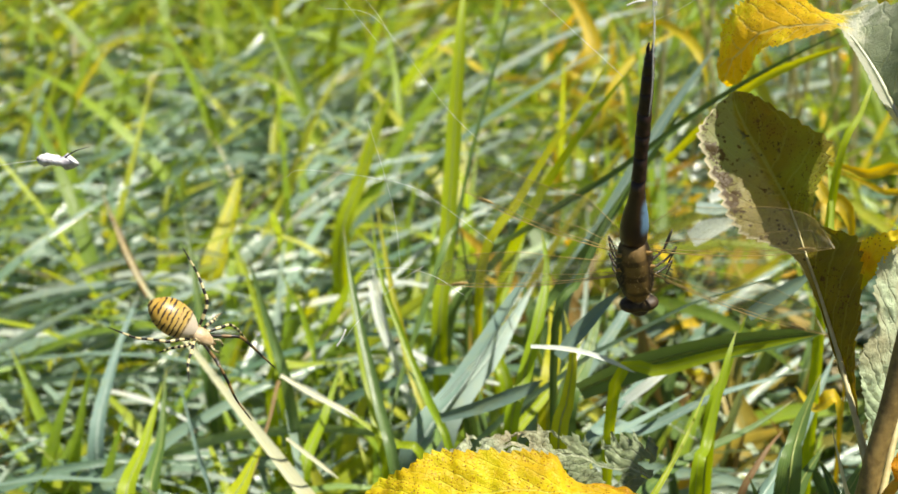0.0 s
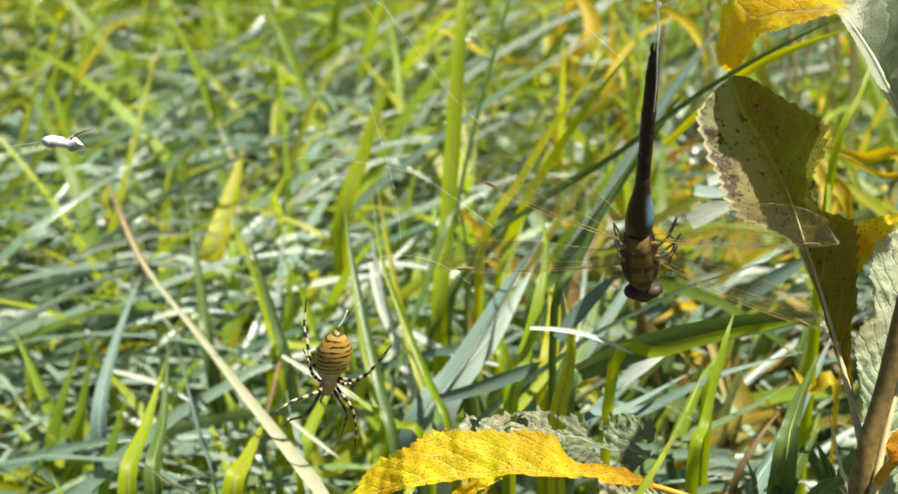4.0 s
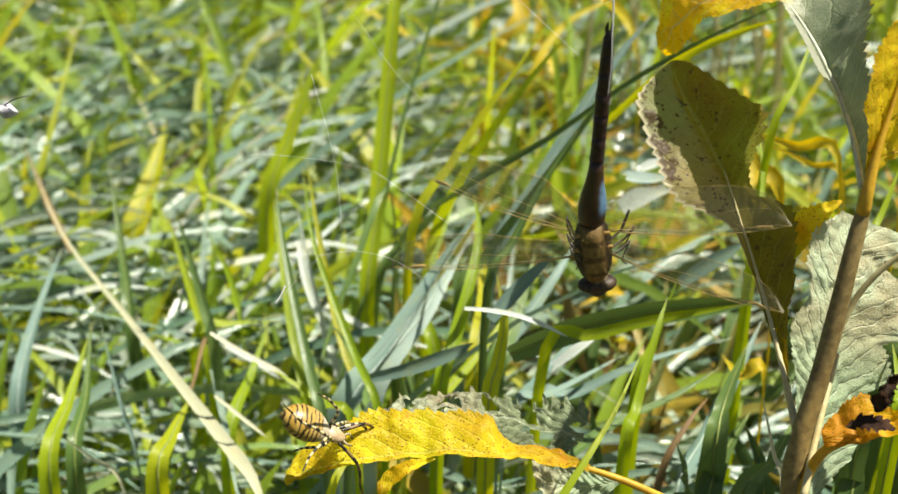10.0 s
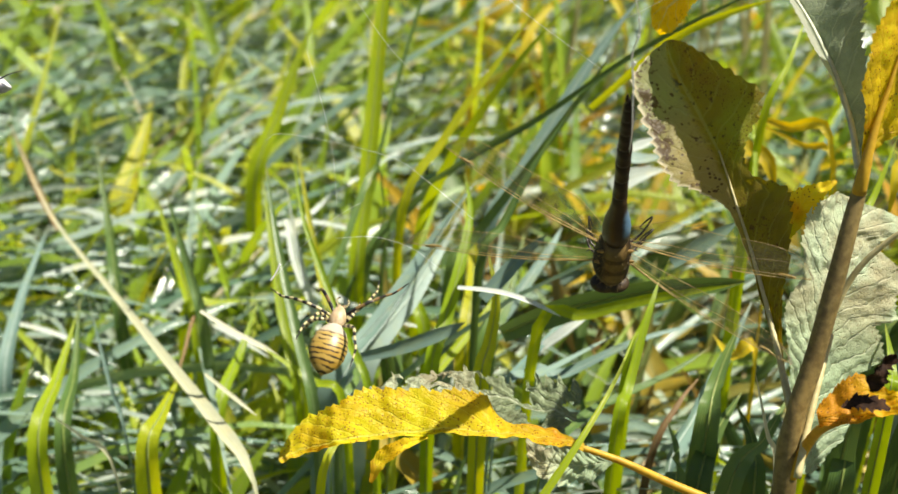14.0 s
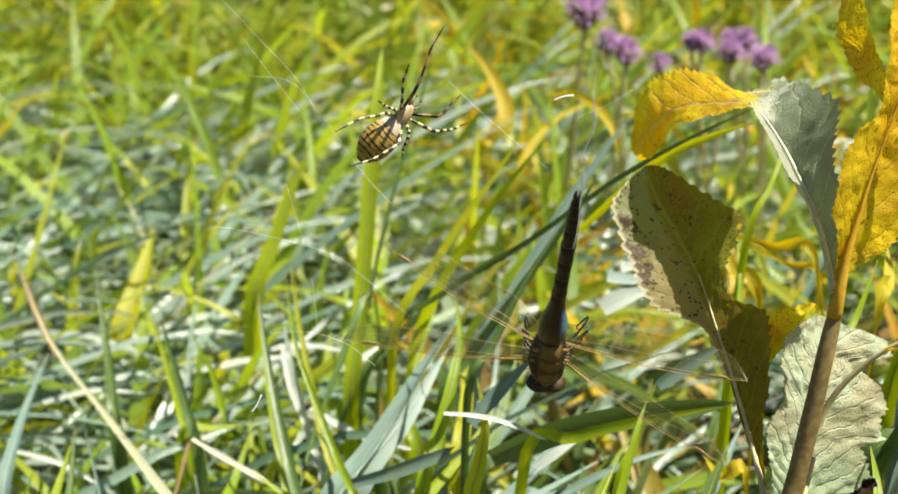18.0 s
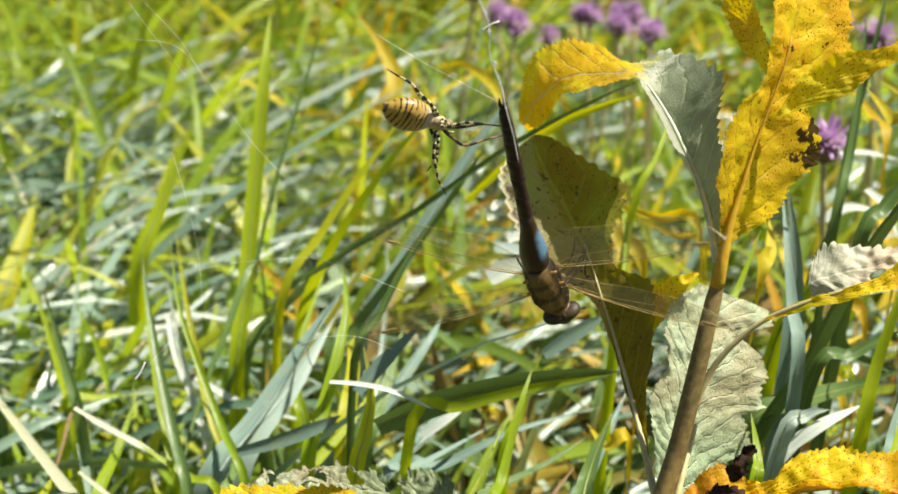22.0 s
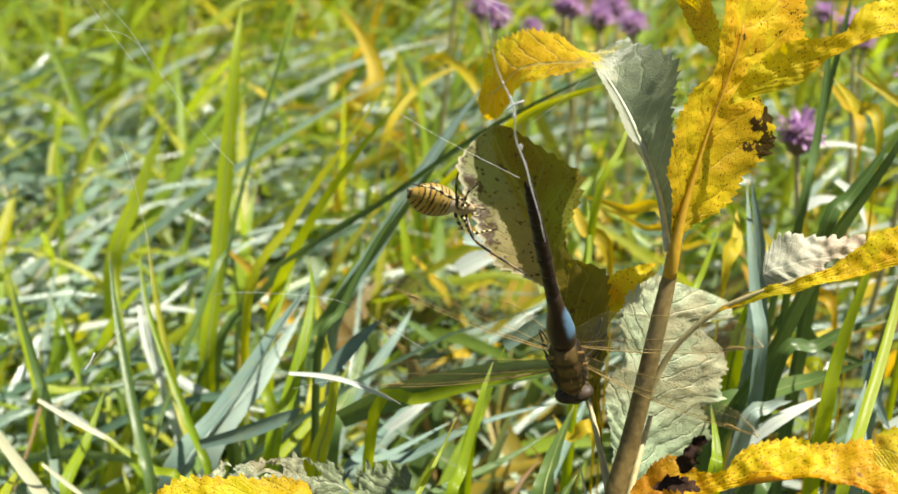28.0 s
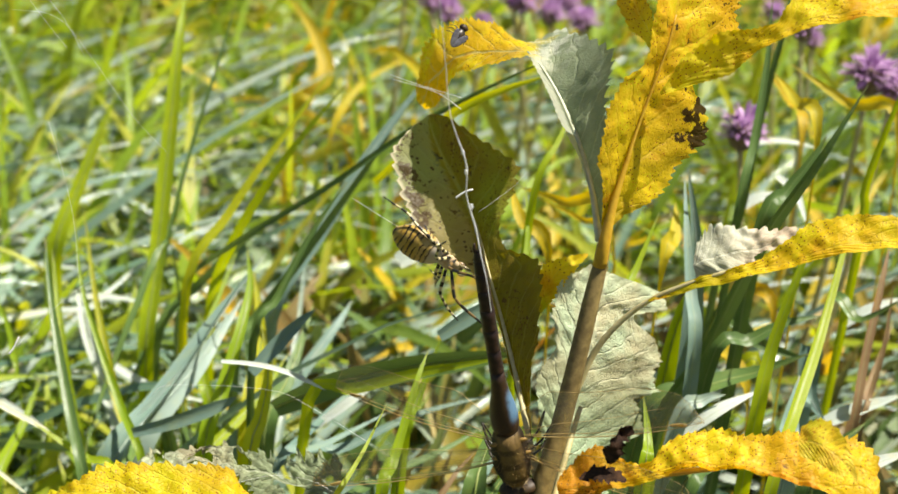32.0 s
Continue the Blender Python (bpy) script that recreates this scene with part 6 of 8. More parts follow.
# ---------------------------------------------------------------- spider
def banded_abdomen():
    """Pale back crossed by thin dark and yellow bands."""
    n = Nodes("banded_abdomen")
    s = n.add("ShaderNodeSeparateXYZ")
    n.link(n.obj(), s.inputs[0])
    f = n.noise(n.obj(), 420.0, 3.0)
    z = n.calc("ADD", s.outputs[2], n.calc("MULTIPLY", n.calc("SUBTRACT", f, 0.5), 0.0013))
    z = n.calc("ADD", z, n.calc("MULTIPLY", n.calc("MULTIPLY", s.outputs[0], s.outputs[0]), -28.0))
    w = n.calc("FRACT", n.calc("MULTIPLY", z, 850.0))
    dark = n.calc("MULTIPLY", n.step(n.calc("ABSOLUTE", n.calc("SUBTRACT", w, 0.5)), 0.22, 0.13), n.step(f, 0.36, 0.50))
    dark = n.calc("MULTIPLY", dark, n.step(n.calc("MULTIPLY", s.outputs[2], -1.0), 0.0015, 0.0035))
    c = n.mix(n.step(n.calc("MULTIPLY", s.outputs[2], -1.0), 0.002, 0.009), (0.50, 0.37, 0.14), (0.44, 0.27, 0.04))
    c = n.mix(n.step(n.calc("FRACT", n.calc("MULTIPLY", z, 350.0)), 0.45, 0.6), c, n.mix(f, (0.44, 0.28, 0.045), (0.54, 0.38, 0.10)))
    c = n.mix(n.step(s.outputs[2], -0.0038, -0.0018), c, n.mix(f, (0.46, 0.39, 0.28), (0.64, 0.57, 0.47)))
    c = n.mix(dark, c, (0.05, 0.03, 0.012))
    belly = n.step(s.outputs[1], 0.0012, 0.0026)
    c = n.mix(n.calc("MULTIPLY", belly, 0.75), c, (0.09, 0.05, 0.02))
    return n.finish(c, 0.38, n.bump(f, 0.25, 0.0003), 0.12, None, spec=0.5)


def banded_leg(name, pale, bands, start):
    """Leg ringed in black."""
    n = Nodes(name)
    u, v = n.uv()
    w = n.calc("FRACT", n.calc("ADD", n.calc("MULTIPLY", v, bands), start))
    k = n.step(w, 0.42, 0.50)
    k = n.calc("MAXIMUM", n.calc("MULTIPLY", k, n.step(w, 1.0, 0.95)), n.step(v, 0.78, 0.86))
    f = n.noise(n.obj(), 900.0)
    c = n.mix(k, n.mix(f, pale, tuple(x * 0.8 for x in pale)), (0.012, 0.01, 0.008))
    return n.finish(c, 0.4, n.bump(f, 0.2, 0.0002), spec=0.5)


S_ABD = banded_abdomen()
S_HEAD = plain("silver_hair", (0.38, 0.26, 0.13), (0.56, 0.44, 0.28), 700.0, 0.45, 0.4)
S_LEG = banded_leg("banded_leg", (0.64, 0.55, 0.28), 8.0, 0.1)
S_LEGD = banded_leg("dark_front_leg", (0.20, 0.12, 0.04), 5.0, 0.4)
S_DARK = plain("spider_mouth", (0.10, 0.06, 0.03), (0.32, 0.22, 0.10), 900.0, 0.4, 0.2)
SPIDER = thing("spider", (-0.075, 0.342, 0.211), "banded garden spider with yellow and silver striped abdomen and ringed legs", "spider")
part("abdomen", lathe([(0.0006, 0.0008), (0.0, 0.0018), (-0.0012, 0.0030), (-0.003, 0.0041), (-0.0055, 0.0047), (-0.008, 0.0045), (-0.0100, 0.0036), (-0.0115, 0.0023), (-0.0124, 0.0011), (-0.0127, 0.0004)], 28, (0.95, 0.68), 0.03, 2), S_ABD, SPIDER, "egg-shaped abdomen with thin dark cross bands")
part("carapace", lathe([(-0.0004, 0.0009), (0.0004, 0.0018), (0.002, 0.0021), (0.0034, 0.0017), (0.0046, 0.0011), (0.0052, 0.0004)], 18, (1.0, 0.7)), S_HEAD, SPIDER, "silvery haired head and chest")
for sx in (-1, 1):
    part("palp", tube([(sx * 0.0007, 0, 0.0046), (sx * 0.0015, -0.0004, 0.0062), (sx * 0.0009, 0.0002, 0.0076)], [0.0003, 0.0003, 0.0002], 6, 8), S_LEG, SPIDER)
    o = part("fang_base", ball(0.0007, (0.9, 0.9, 1.3), 8, 6), S_DARK, SPIDER)
    o.location = (sx * 0.0006, 0.0007, 0.0052)
o = part("spinnerets", ball(0.0007, (1.0, 1.0, 1.1), 8, 6), S_DARK, SPIDER)
o.location = (0, 0.0012, -0.0118)
# hip, knee, shin end and foot of each leg, in millimetres (x outwards, y away from the back, z forwards)
LEGS = [((1.3, 0.3, 3.4), (4.6, -2.6, 9.6), (6.4, 0.5, 17.4), (7.0, 2.2, 23.6)),
        ((1.7, 0.4, 2.4), (7.2, -2.2, 5.8), (12.0, 0.6, 11.2), (14.4, 2.4, 15.8)),
        ((1.8, 0.5, 1.4), (4.8, -0.8, 0.6), (7.6, 1.0, -1.2), (9.8, 2.2, -2.0)),
        ((1.5, 0.5, 0.5), (7.0, -1.6, -2.8), (11.0, 0.4, -8.6), (13.4, 1.8, -15.0))]
LEG_PARTS = []
for row, mat in zip(LEGS, (S_LEGD, S_LEG, S_LEG, S_LEG)):
    for sx in (-1, 1):
        hip = Vector((sx * row[0][0], row[0][1], row[0][2])) * 0.001
        q = [Vector((sx * a, b, c)) * 0.001 - hip for a, b, c in row]
        pts = [q[0], q[0].lerp(q[1], 0.55) + Vector((0, -0.0004, 0)), q[1], q[1].lerp(q[2], 0.5) + Vector((0, -0.0003, 0)), q[2], q[2].lerp(q[3], 0.6), q[3]]
        o = part("leg", tube(pts, [0.00034, 0.00045, 0.00040, 0.00036, 0.00029, 0.00021, 0.00012], 7, 26), mat, SPIDER, "long ringed leg")
        o.location = hip
        LEG_PARTS.append(o)

# ---------------------------------------------------------------- web and prey
PREY = thing("wrapped_prey", (-0.1085, 0.3624, 0.2460), "small prey wrapped in white silk, hanging in the web", "wrapped prey")
part("bundle", lathe([(-0.0050, 0.0003), (-0.0042, 0.0010), (-0.0030, 0.0017), (-0.0018, 0.0015), (0.0, 0.0017), (0.0010, 0.0013), (0.0022, 0.0019), (0.0036, 0.0013), (0.0050, 0.0004)], 18, (0.9, 0.8), 0.9, 6), SHROUD, PREY, "white silk bundle").rotation_euler = (0, radians(100), 0)
part("leg", tube([(0.002, 0, 0.001), (0.005, -0.001, 0.003), (0.008, 0, 0.0035)], [0.0002, 0.00015, 0.0001], 5, 8), D_LEG, PREY)
part("silk_thread", tube([(-0.004, 0, 0.0005), (-0.03, 0.002, -0.002), (-0.08, 0.004, 0.004)], [0.00006, 0.00004, 0.00004], 5, 10), SILK, PREY)

WEB = thing("spider_web", (-0.1085, 0.3624, 0.2460), "few loose silk threads of a torn spider web", "spider web")
WB = Vector((-0.1085, 0.3624, 0.2460))


def thread(points, r=0.000035, name="silk_thread"):
    part(name, tube([Vector(p) - WB for p in points], [r, r * 0.8, r], 5, 18), SILK, WEB)


thread([(-0.0586, 0.3938, 0.2991), (-0.0505, 0.3902, 0.2916), (-0.0423, 0.3864, 0.2836), (-0.0328, 0.3820, 0.2743), (-0.0275, 0.3798, 0.2649)])
thread([(-0.0470, 0.3977, 0.2795), (-0.0416, 0.3948, 0.2730), (-0.0361, 0.3919, 0.2665), (-0.0332, 0.3904, 0.2632)])
thread([(-0.0458, 0.3918, 0.2720), (-0.0349, 0.3902, 0.2707), (-0.0266, 0.3855, 0.2624), (-0.0169, 0.3789, 0.2505), (-0.0086, 0.3745, 0.2429)])
thread([(-0.0356, 0.3729, 0.2508), (-0.0318, 0.3672, 0.2390), (-0.0294, 0.3625, 0.2291), (-0.0283, 0.3570, 0.2180)])
thread([(-0.0437, 0.3482, 0.2022), (-0.0367, 0.3521, 0.2092), (-0.0283, 0.3558, 0.2156), (-0.0228, 0.3575, 0.2184)])
part("silk_thread", tube([(-0.0274, 0.0335, 0.0501), (-0.0184, 0.0295, 0.0433), (-0.0032, 0.0259, 0.0308)], [5e-05, 4e-05, 5e-05], 5, 16), SILK, ABDOMEN, "loose white silk")
part("silk_thread", tube([(-0.0139, 0.0485, 0.0734), (-0.0063, 0.0465, 0.0699), (0.0021, 0.0446, 0.0662)], [6e-05, 4.8e-05, 6e-05], 5, 16), SILK, ABDOMEN, "loose white silk")
part("silk_thread", tube([(-0.0134, 0.0479, 0.0724), (-0.0038, 0.0457, 0.0683), (0.0016, 0.0432, 0.0639)], [8e-05, 6.4e-05, 8e-05], 5, 16), SILK, ABDOMEN, "loose white silk")
part("silk_thread", tube([(0.0017, 0.0306, 0.0424), (0.0100, 0.0329, 0.0459), (0.0147, 0.0346, 0.0488)], [4e-05, 3.2e-05, 4e-05], 5, 16), SILK, ABDOMEN, "loose white silk")
part("silk_tuft", tube([(-0.0031, 0.0327, 0.0461), (-0.0009, 0.0332, 0.0470), (0.0013, 0.0335, 0.0472)], [0.0003, 0.00024, 0.0003], 5, 16), SILK, ABDOMEN, "loose white silk")
part("silk_thread", tube([(-0.0661, 0.0010, -0.0007), (-0.0565, 0.0015, -0.0010), (-0.0479, -0.0000, -0.0035), (-0.0411, -0.0033, -0.0077)], [4e-05, 3.2e-05, 4e-05], 5, 16), SILK, DRAGONFLY, "loose white silk")
part("silk_thread", tube([(-0.0814, 0.0139, 0.0199), (-0.0763, 0.0148, 0.0211), (-0.0537, 0.0127, 0.0158), (-0.0445, 0.0098, 0.0102), (-0.0333, 0.0050, 0.0011)], [4e-05, 3.2e-05, 4e-05], 5, 16), SILK, DRAGONFLY, "loose white silk")
thread([(-0.0440, 0.3482, 0.2022), (-0.0428, 0.3490, 0.2037), (-0.0417, 0.3501, 0.2058)], 0.00025, "silk_tuft")

FLY = thing("fly", (0.0607, 0.3835, 0.2704), "small dark fly with smoky grey wings", "fly")
FLYWING = plain("smoky_wing", (0.13, 0.13, 0.16), (0.26, 0.26, 0.30), 900.0, 0.3, 0.1, 0.3)
part("body", ball(0.0014, (1.0, 1.0, 1.5), 12, 8), D_LEG, FLY, "black body")
o = part("head", ball(0.0010, (1.2, 1, 0.9), 10, 6), D_EYE, FLY)
o.location = (0, 0, 0.0024)
for sx in (-1, 1):
    o = part("wing", ball(0.0017, (0.5, 0.08, 1.35), 12, 8), FLYWING, FLY, "smoky grey folded wing")
    o.location, o.rotation_euler = (sx * 0.0008, -0.0012, -0.0012), (0.2, sx * 0.35, 0)
    for z in (-0.0006, 0.0004, 0.0012):
        part("leg", tube([(sx * 0.0008, 0, z), (sx * 0.0021, 0.0002, z + 0.0003), (sx * 0.0028, 0.0014, z)], [0.00012, 0.00011, 0.00008], 5, 6), D_LEG, FLY)



def motions():
    # dragonfly: hangs and swings on its silk, now and then bent at the base of the abdomen
    walk(DRAGONFLY, [
        (0.0, pose(0.0269, 0.3574, 0.2233) @ pose(0, 0, 0, 5.5, 0, 0) @ pose(0, 0, 0, 0, -5.4, 0)),
        (0.5, pose(0.0251, 0.3568, 0.2231) @ pose(0, 0, 0, 5.0, 0, 0) @ pose(0, 0, 0, 0, -5.4, 0)),
        (1.0, pose(0.0275, 0.3570, 0.2230) @ pose(0, 0, 0, 5.5, 0, 0) @ pose(0, 0, 0, 0, -4.8, 0)),
        (1.5, pose(0.0254, 0.3574, 0.2237) @ pose(0, 0, 0, 7.0, 0, 0) @ pose(0, 0, 0, 0, -3.7, 0)),
        (2.0, pose(0.0256, 0.3575, 0.2226) @ pose(0, 0, 0, 5.5, 0, 0) @ pose(0, 0, 0, 0, -3.8, 0)),
        (2.5, pose(0.0249, 0.3587, 0.2222) @ pose(0, 0, 0, 5.5, 0, 0) @ pose(0, 0, 0, 0, -2.7, 0)),
        (2.8, pose(0.0107, 0.3538, 0.2172) @ pose(0, 0, 0, 12.5, 0, 0) @ pose(0, 0, 0, 0, 4.3, 0)),
        (3.0, pose(0.0285, 0.3558, 0.2189) @ pose(0, 0, 0, 17.0, 0, 0) @ pose(0, 0, 0, 0, -24.6, 0)),
        (3.3, pose(0.0082, 0.3551, 0.2258) @ pose(0, 0, 0, 18.5, 0, 0) @ pose(0, 0, 0, 0, 17.9, 0)),
        (3.5, pose(0.0289, 0.3546, 0.2225) @ pose(0, 0, 0, 10.0, 0, 0) @ pose(0, 0, 0, 0, -4.8, 0)),
        (5.5, pose(0.0241, 0.3519, 0.2271) @ pose(0, 0, 0, 12.5, 0, 0) @ pose(0, 0, 0, 0, -6.0, 0)),
        (6.0, pose(0.0253, 0.3507, 0.2257) @ pose(0, 0, 0, 8.0, 0, 0) @ pose(0, 0, 0, 0, -5.8, 0)),
        (6.5, pose(0.0258, 0.3487, 0.2260) @ pose(0, 0, 0, 0.0, 0, 0) @ pose(0, 0, 0, 0, -4.4, 0)),
        (7.0, pose(0.0261, 0.3511, 0.2220) @ pose(0, 0, 0, 3.5, 0, 0) @ pose(0, 0, 0, 0, -7.7, 0)),
        (7.3, pose(0.0259, 0.3499, 0.2179) @ pose(0, 0, 0, 13.0, 0, 0) @ pose(0, 0, 0, 0, 7.4, 0)),
        (7.5, pose(0.0296, 0.3489, 0.2158) @ pose(0, 0, 0, 18.0, 0, 0) @ pose(0, 0, 0, 0, 2.6, 0)),
        (7.8, pose(0.0198, 0.3513, 0.2200) @ pose(0, 0, 0, 10.5, 0, 0) @ pose(0, 0, 0, 0, 4.2, 0)),
        (8.0, pose(0.0208, 0.3589, 0.2342) @ pose(0, 0, 0, 26.0, 0, 0) @ pose(0, 0, 0, 0, -0.1, 0)),
        (8.3, pose(0.0314, 0.3539, 0.2249) @ pose(0, 0, 0, 10.5, 0, 0) @ pose(0, 0, 0, 0, -9.3, 0)),
        (8.5, pose(0.0210, 0.3534, 0.2239) @ pose(0, 0, 0, 6.0, 0, 0) @ pose(0, 0, 0, 0, -4.6, 0)),
        (9.0, pose(0.0278, 0.3523, 0.2212) @ pose(0, 0, 0, 3.5, 0, 0) @ pose(0, 0, 0, 0, -7.0, 0)),
        (9.5, pose(0.0294, 0.3518, 0.2217) @ pose(0, 0, 0, 4.0, 0, 0) @ pose(0, 0, 0, 0, -7.9, 0)),
        (10.0, pose(0.0307, 0.3532, 0.2211) @ pose(0, 0, 0, 5.0, 0, 0) @ pose(0, 0, 0, 0, -8.0, 0)),
        (10.5, pose(0.0275, 0.3529, 0.2227) @ pose(0, 0, 0, 6.5, 0, 0) @ pose(0, 0, 0, 0, -6.4, 0)),
        (11.0, pose(0.0333, 0.3513, 0.2221) @ pose(0, 0, 0, 4.5, 0, 0) @ pose(0, 0, 0, 0, -8.2, 0)),
        (11.5, pose(0.0330, 0.3502, 0.2229) @ pose(0, 0, 0, 5.5, 0, 0) @ pose(0, 0, 0, 0, -8.0, 0)),
        (12.0, pose(0.0291, 0.3487, 0.2246) @ pose(0, 0, 0, 5.5, 0, 0) @ pose(0, 0, 0, 0, -8.5, 0)),
        (12.5, pose(0.0296, 0.3495, 0.2245) @ pose(0, 0, 0, 6.5, 0, 0) @ pose(0, 0, 0, 0, -9.1, 0)),
        (13.0, pose(0.0325, 0.3518, 0.2226) @ pose(0, 0, 0, 7.0, 0, 0) @ pose(0, 0, 0, 0, -9.8, 0)),
        (13.5, pose(0.0392, 0.3474, 0.2123) @ pose(0, 0, 0, 30.0, 0, 0) @ pose(0, 0, 0, 0, 0.8, 0)),
        (15.5, pose(0.0280, 0.3589, 0.2219) @ pose(0, 0, 0, 4.5, 0, 0) @ pose(0, 0, 0, 0, -7.6, 0)),
        (16.0, pose(0.0284, 0.3568, 0.2225) @ pose(0, 0, 0, 7.5, 0, 0) @ pose(0, 0, 0, 0, -6.6, 0)),
        (16.5, pose(0.0275, 0.3570, 0.2215) @ pose(0, 0, 0, 5.0, 0, 0) @ pose(0, 0, 0, 0, -4.1, 0)),
        (17.0, pose(0.0290, 0.3582, 0.2229) @ pose(0, 0, 0, 10.0, 0, 0) @ pose(0, 0, 0, 0, -5.6, 0)),
        (17.5, pose(0.0291, 0.3564, 0.2237) @ pose(0, 0, 0, 9.5, 0, 0) @ pose(0, 0, 0, 0, -6.1, 0)),
        (18.0, pose(0.0272, 0.3502, 0.2205) @ pose(0, 0, 0, 25.5, 0, 0) @ pose(0, 0, 0, 0, 1.9, 0)),
        (18.5, pose(0.0385, 0.3486, 0.2236) @ pose(0, 0, 0, 7.0, 0, 0) @ pose(0, 0, 0, 0, -8.2, 0)),
        (19.0, pose(0.0321, 0.3514, 0.2220) @ pose(0, 0, 0, 4.0, 0, 0) @ pose(0, 0, 0, 0, -7.6, 0)),
        (19.5, pose(0.0246, 0.3528, 0.2280) @ pose(0, 0, 0, 14.5, 0, 0) @ pose(0, 0, 0, 0, -4.4, 0)),
        (20.0, pose(0.0292, 0.3541, 0.2283) @ pose(0, 0, 0, 12.0, 0, 0) @ pose(0, 0, 0, 0, -6.5, 0)),
        (20.5, pose(0.0266, 0.3495, 0.2248) @ pose(0, 0, 0, 22.0, 0, 0) @ pose(0, 0, 0, 0, 3.2, 0)),
        (21.0, pose(0.0147, 0.3473, 0.2210) @ pose(0, 0, 0, 9.0, 0, 0) @ pose(0, 0, 0, 0, 8.1, 0)),
        (21.5, pose(0.0465, 0.3507, 0.2309) @ pose(0, 0, 0, 18.0, 0, 0) @ pose(0, 0, 0, 0, -13.1, 0)),
        (22.0, pose(0.0506, 0.3523, 0.2299) @ pose(0, 0, 0, 18.5, 0, 0) @ pose(0, 0, 0, 0, -26.1, 0)),
        (22.5, pose(0.0531, 0.3533, 0.2289) @ pose(0, 0, 0, 20.5, 0, 0) @ pose(0, 0, 0, 0, -22.6, 0)),
        (23.0, pose(0.0636, 0.3503, 0.2249) @ pose(0, 0, 0, 20.0, 0, 0) @ pose(0, 0, 0, 0, -25.6, 0)),
        (23.5, pose(0.0634, 0.3507, 0.2237) @ pose(0, 0, 0, 22.0, 0, 0) @ pose(0, 0, 0, 0, -13.8, 0)),
        (24.0, pose(0.0705, 0.3471, 0.2168) @ pose(0, 0, 0, 16.0, 0, 0) @ pose(0, 0, 0, 0, -10.0, 0)),
        (24.5, pose(0.0700, 0.3478, 0.2159) @ pose(0, 0, 0, 17.0, 0, 0) @ pose(0, 0, 0, 0, -10.5, 0)),
        (25.0, pose(0.0697, 0.3473, 0.2163) @ pose(0, 0, 0, 17.0, 0, 0) @ pose(0, 0, 0, 0, -10.1, 0)),
        (25.5, pose(0.0694, 0.3467, 0.2166) @ pose(0, 0, 0, 17.0, 0, 0) @ pose(0, 0, 0, 0, -11.2, 0)),
        (27.5, pose(0.0696, 0.3480, 0.2160) @ pose(0, 0, 0, 16.5, 0, 0) @ pose(0, 0, 0, 0, -11.4, 0)),
        (28.0, pose(0.0688, 0.3445, 0.2107) @ pose(0, 0, 0, 17.0, 0, 0) @ pose(0, 0, 0, 0, -13.4, 0)),
        (28.5, pose(0.0693, 0.3420, 0.2028) @ pose(0, 0, 0, 15.0, 0, 0) @ pose(0, 0, 0, 0, -19.5, 0)),
        (29.0, pose(0.0704, 0.3413, 0.2013) @ pose(0, 0, 0, 16.0, 0, 0) @ pose(0, 0, 0, 0, -16.5, 0)),
        (29.5, pose(0.0742, 0.3372, 0.1935) @ pose(0, 0, 0, 10.5, 0, 0) @ pose(0, 0, 0, 0, -14.0, 0)),
        (30.0, pose(0.0735, 0.3392, 0.1923) @ pose(0, 0, 0, 6.5, 0, 0) @ pose(0, 0, 0, 0, -12.8, 0)),
        (30.5, pose(0.0731, 0.3383, 0.1930) @ pose(0, 0, 0, 7.0, 0, 0) @ pose(0, 0, 0, 0, -12.9, 0)),
        (31.0, pose(0.0734, 0.3407, 0.1946) @ pose(0, 0, 0, 4.5, 0, 0) @ pose(0, 0, 0, 0, -13.6, 0)),
        (31.5, pose(0.0725, 0.3361, 0.1887) @ pose(0, 0, 0, 3.0, 0, 0) @ pose(0, 0, 0, 0, -12.9, 0)),
        (32.0, pose(0.0724, 0.3358, 0.1891) @ pose(0, 0, 0, 4.5, 0, 0) @ pose(0, 0, 0, 0, -13.6, 0)),
    ])
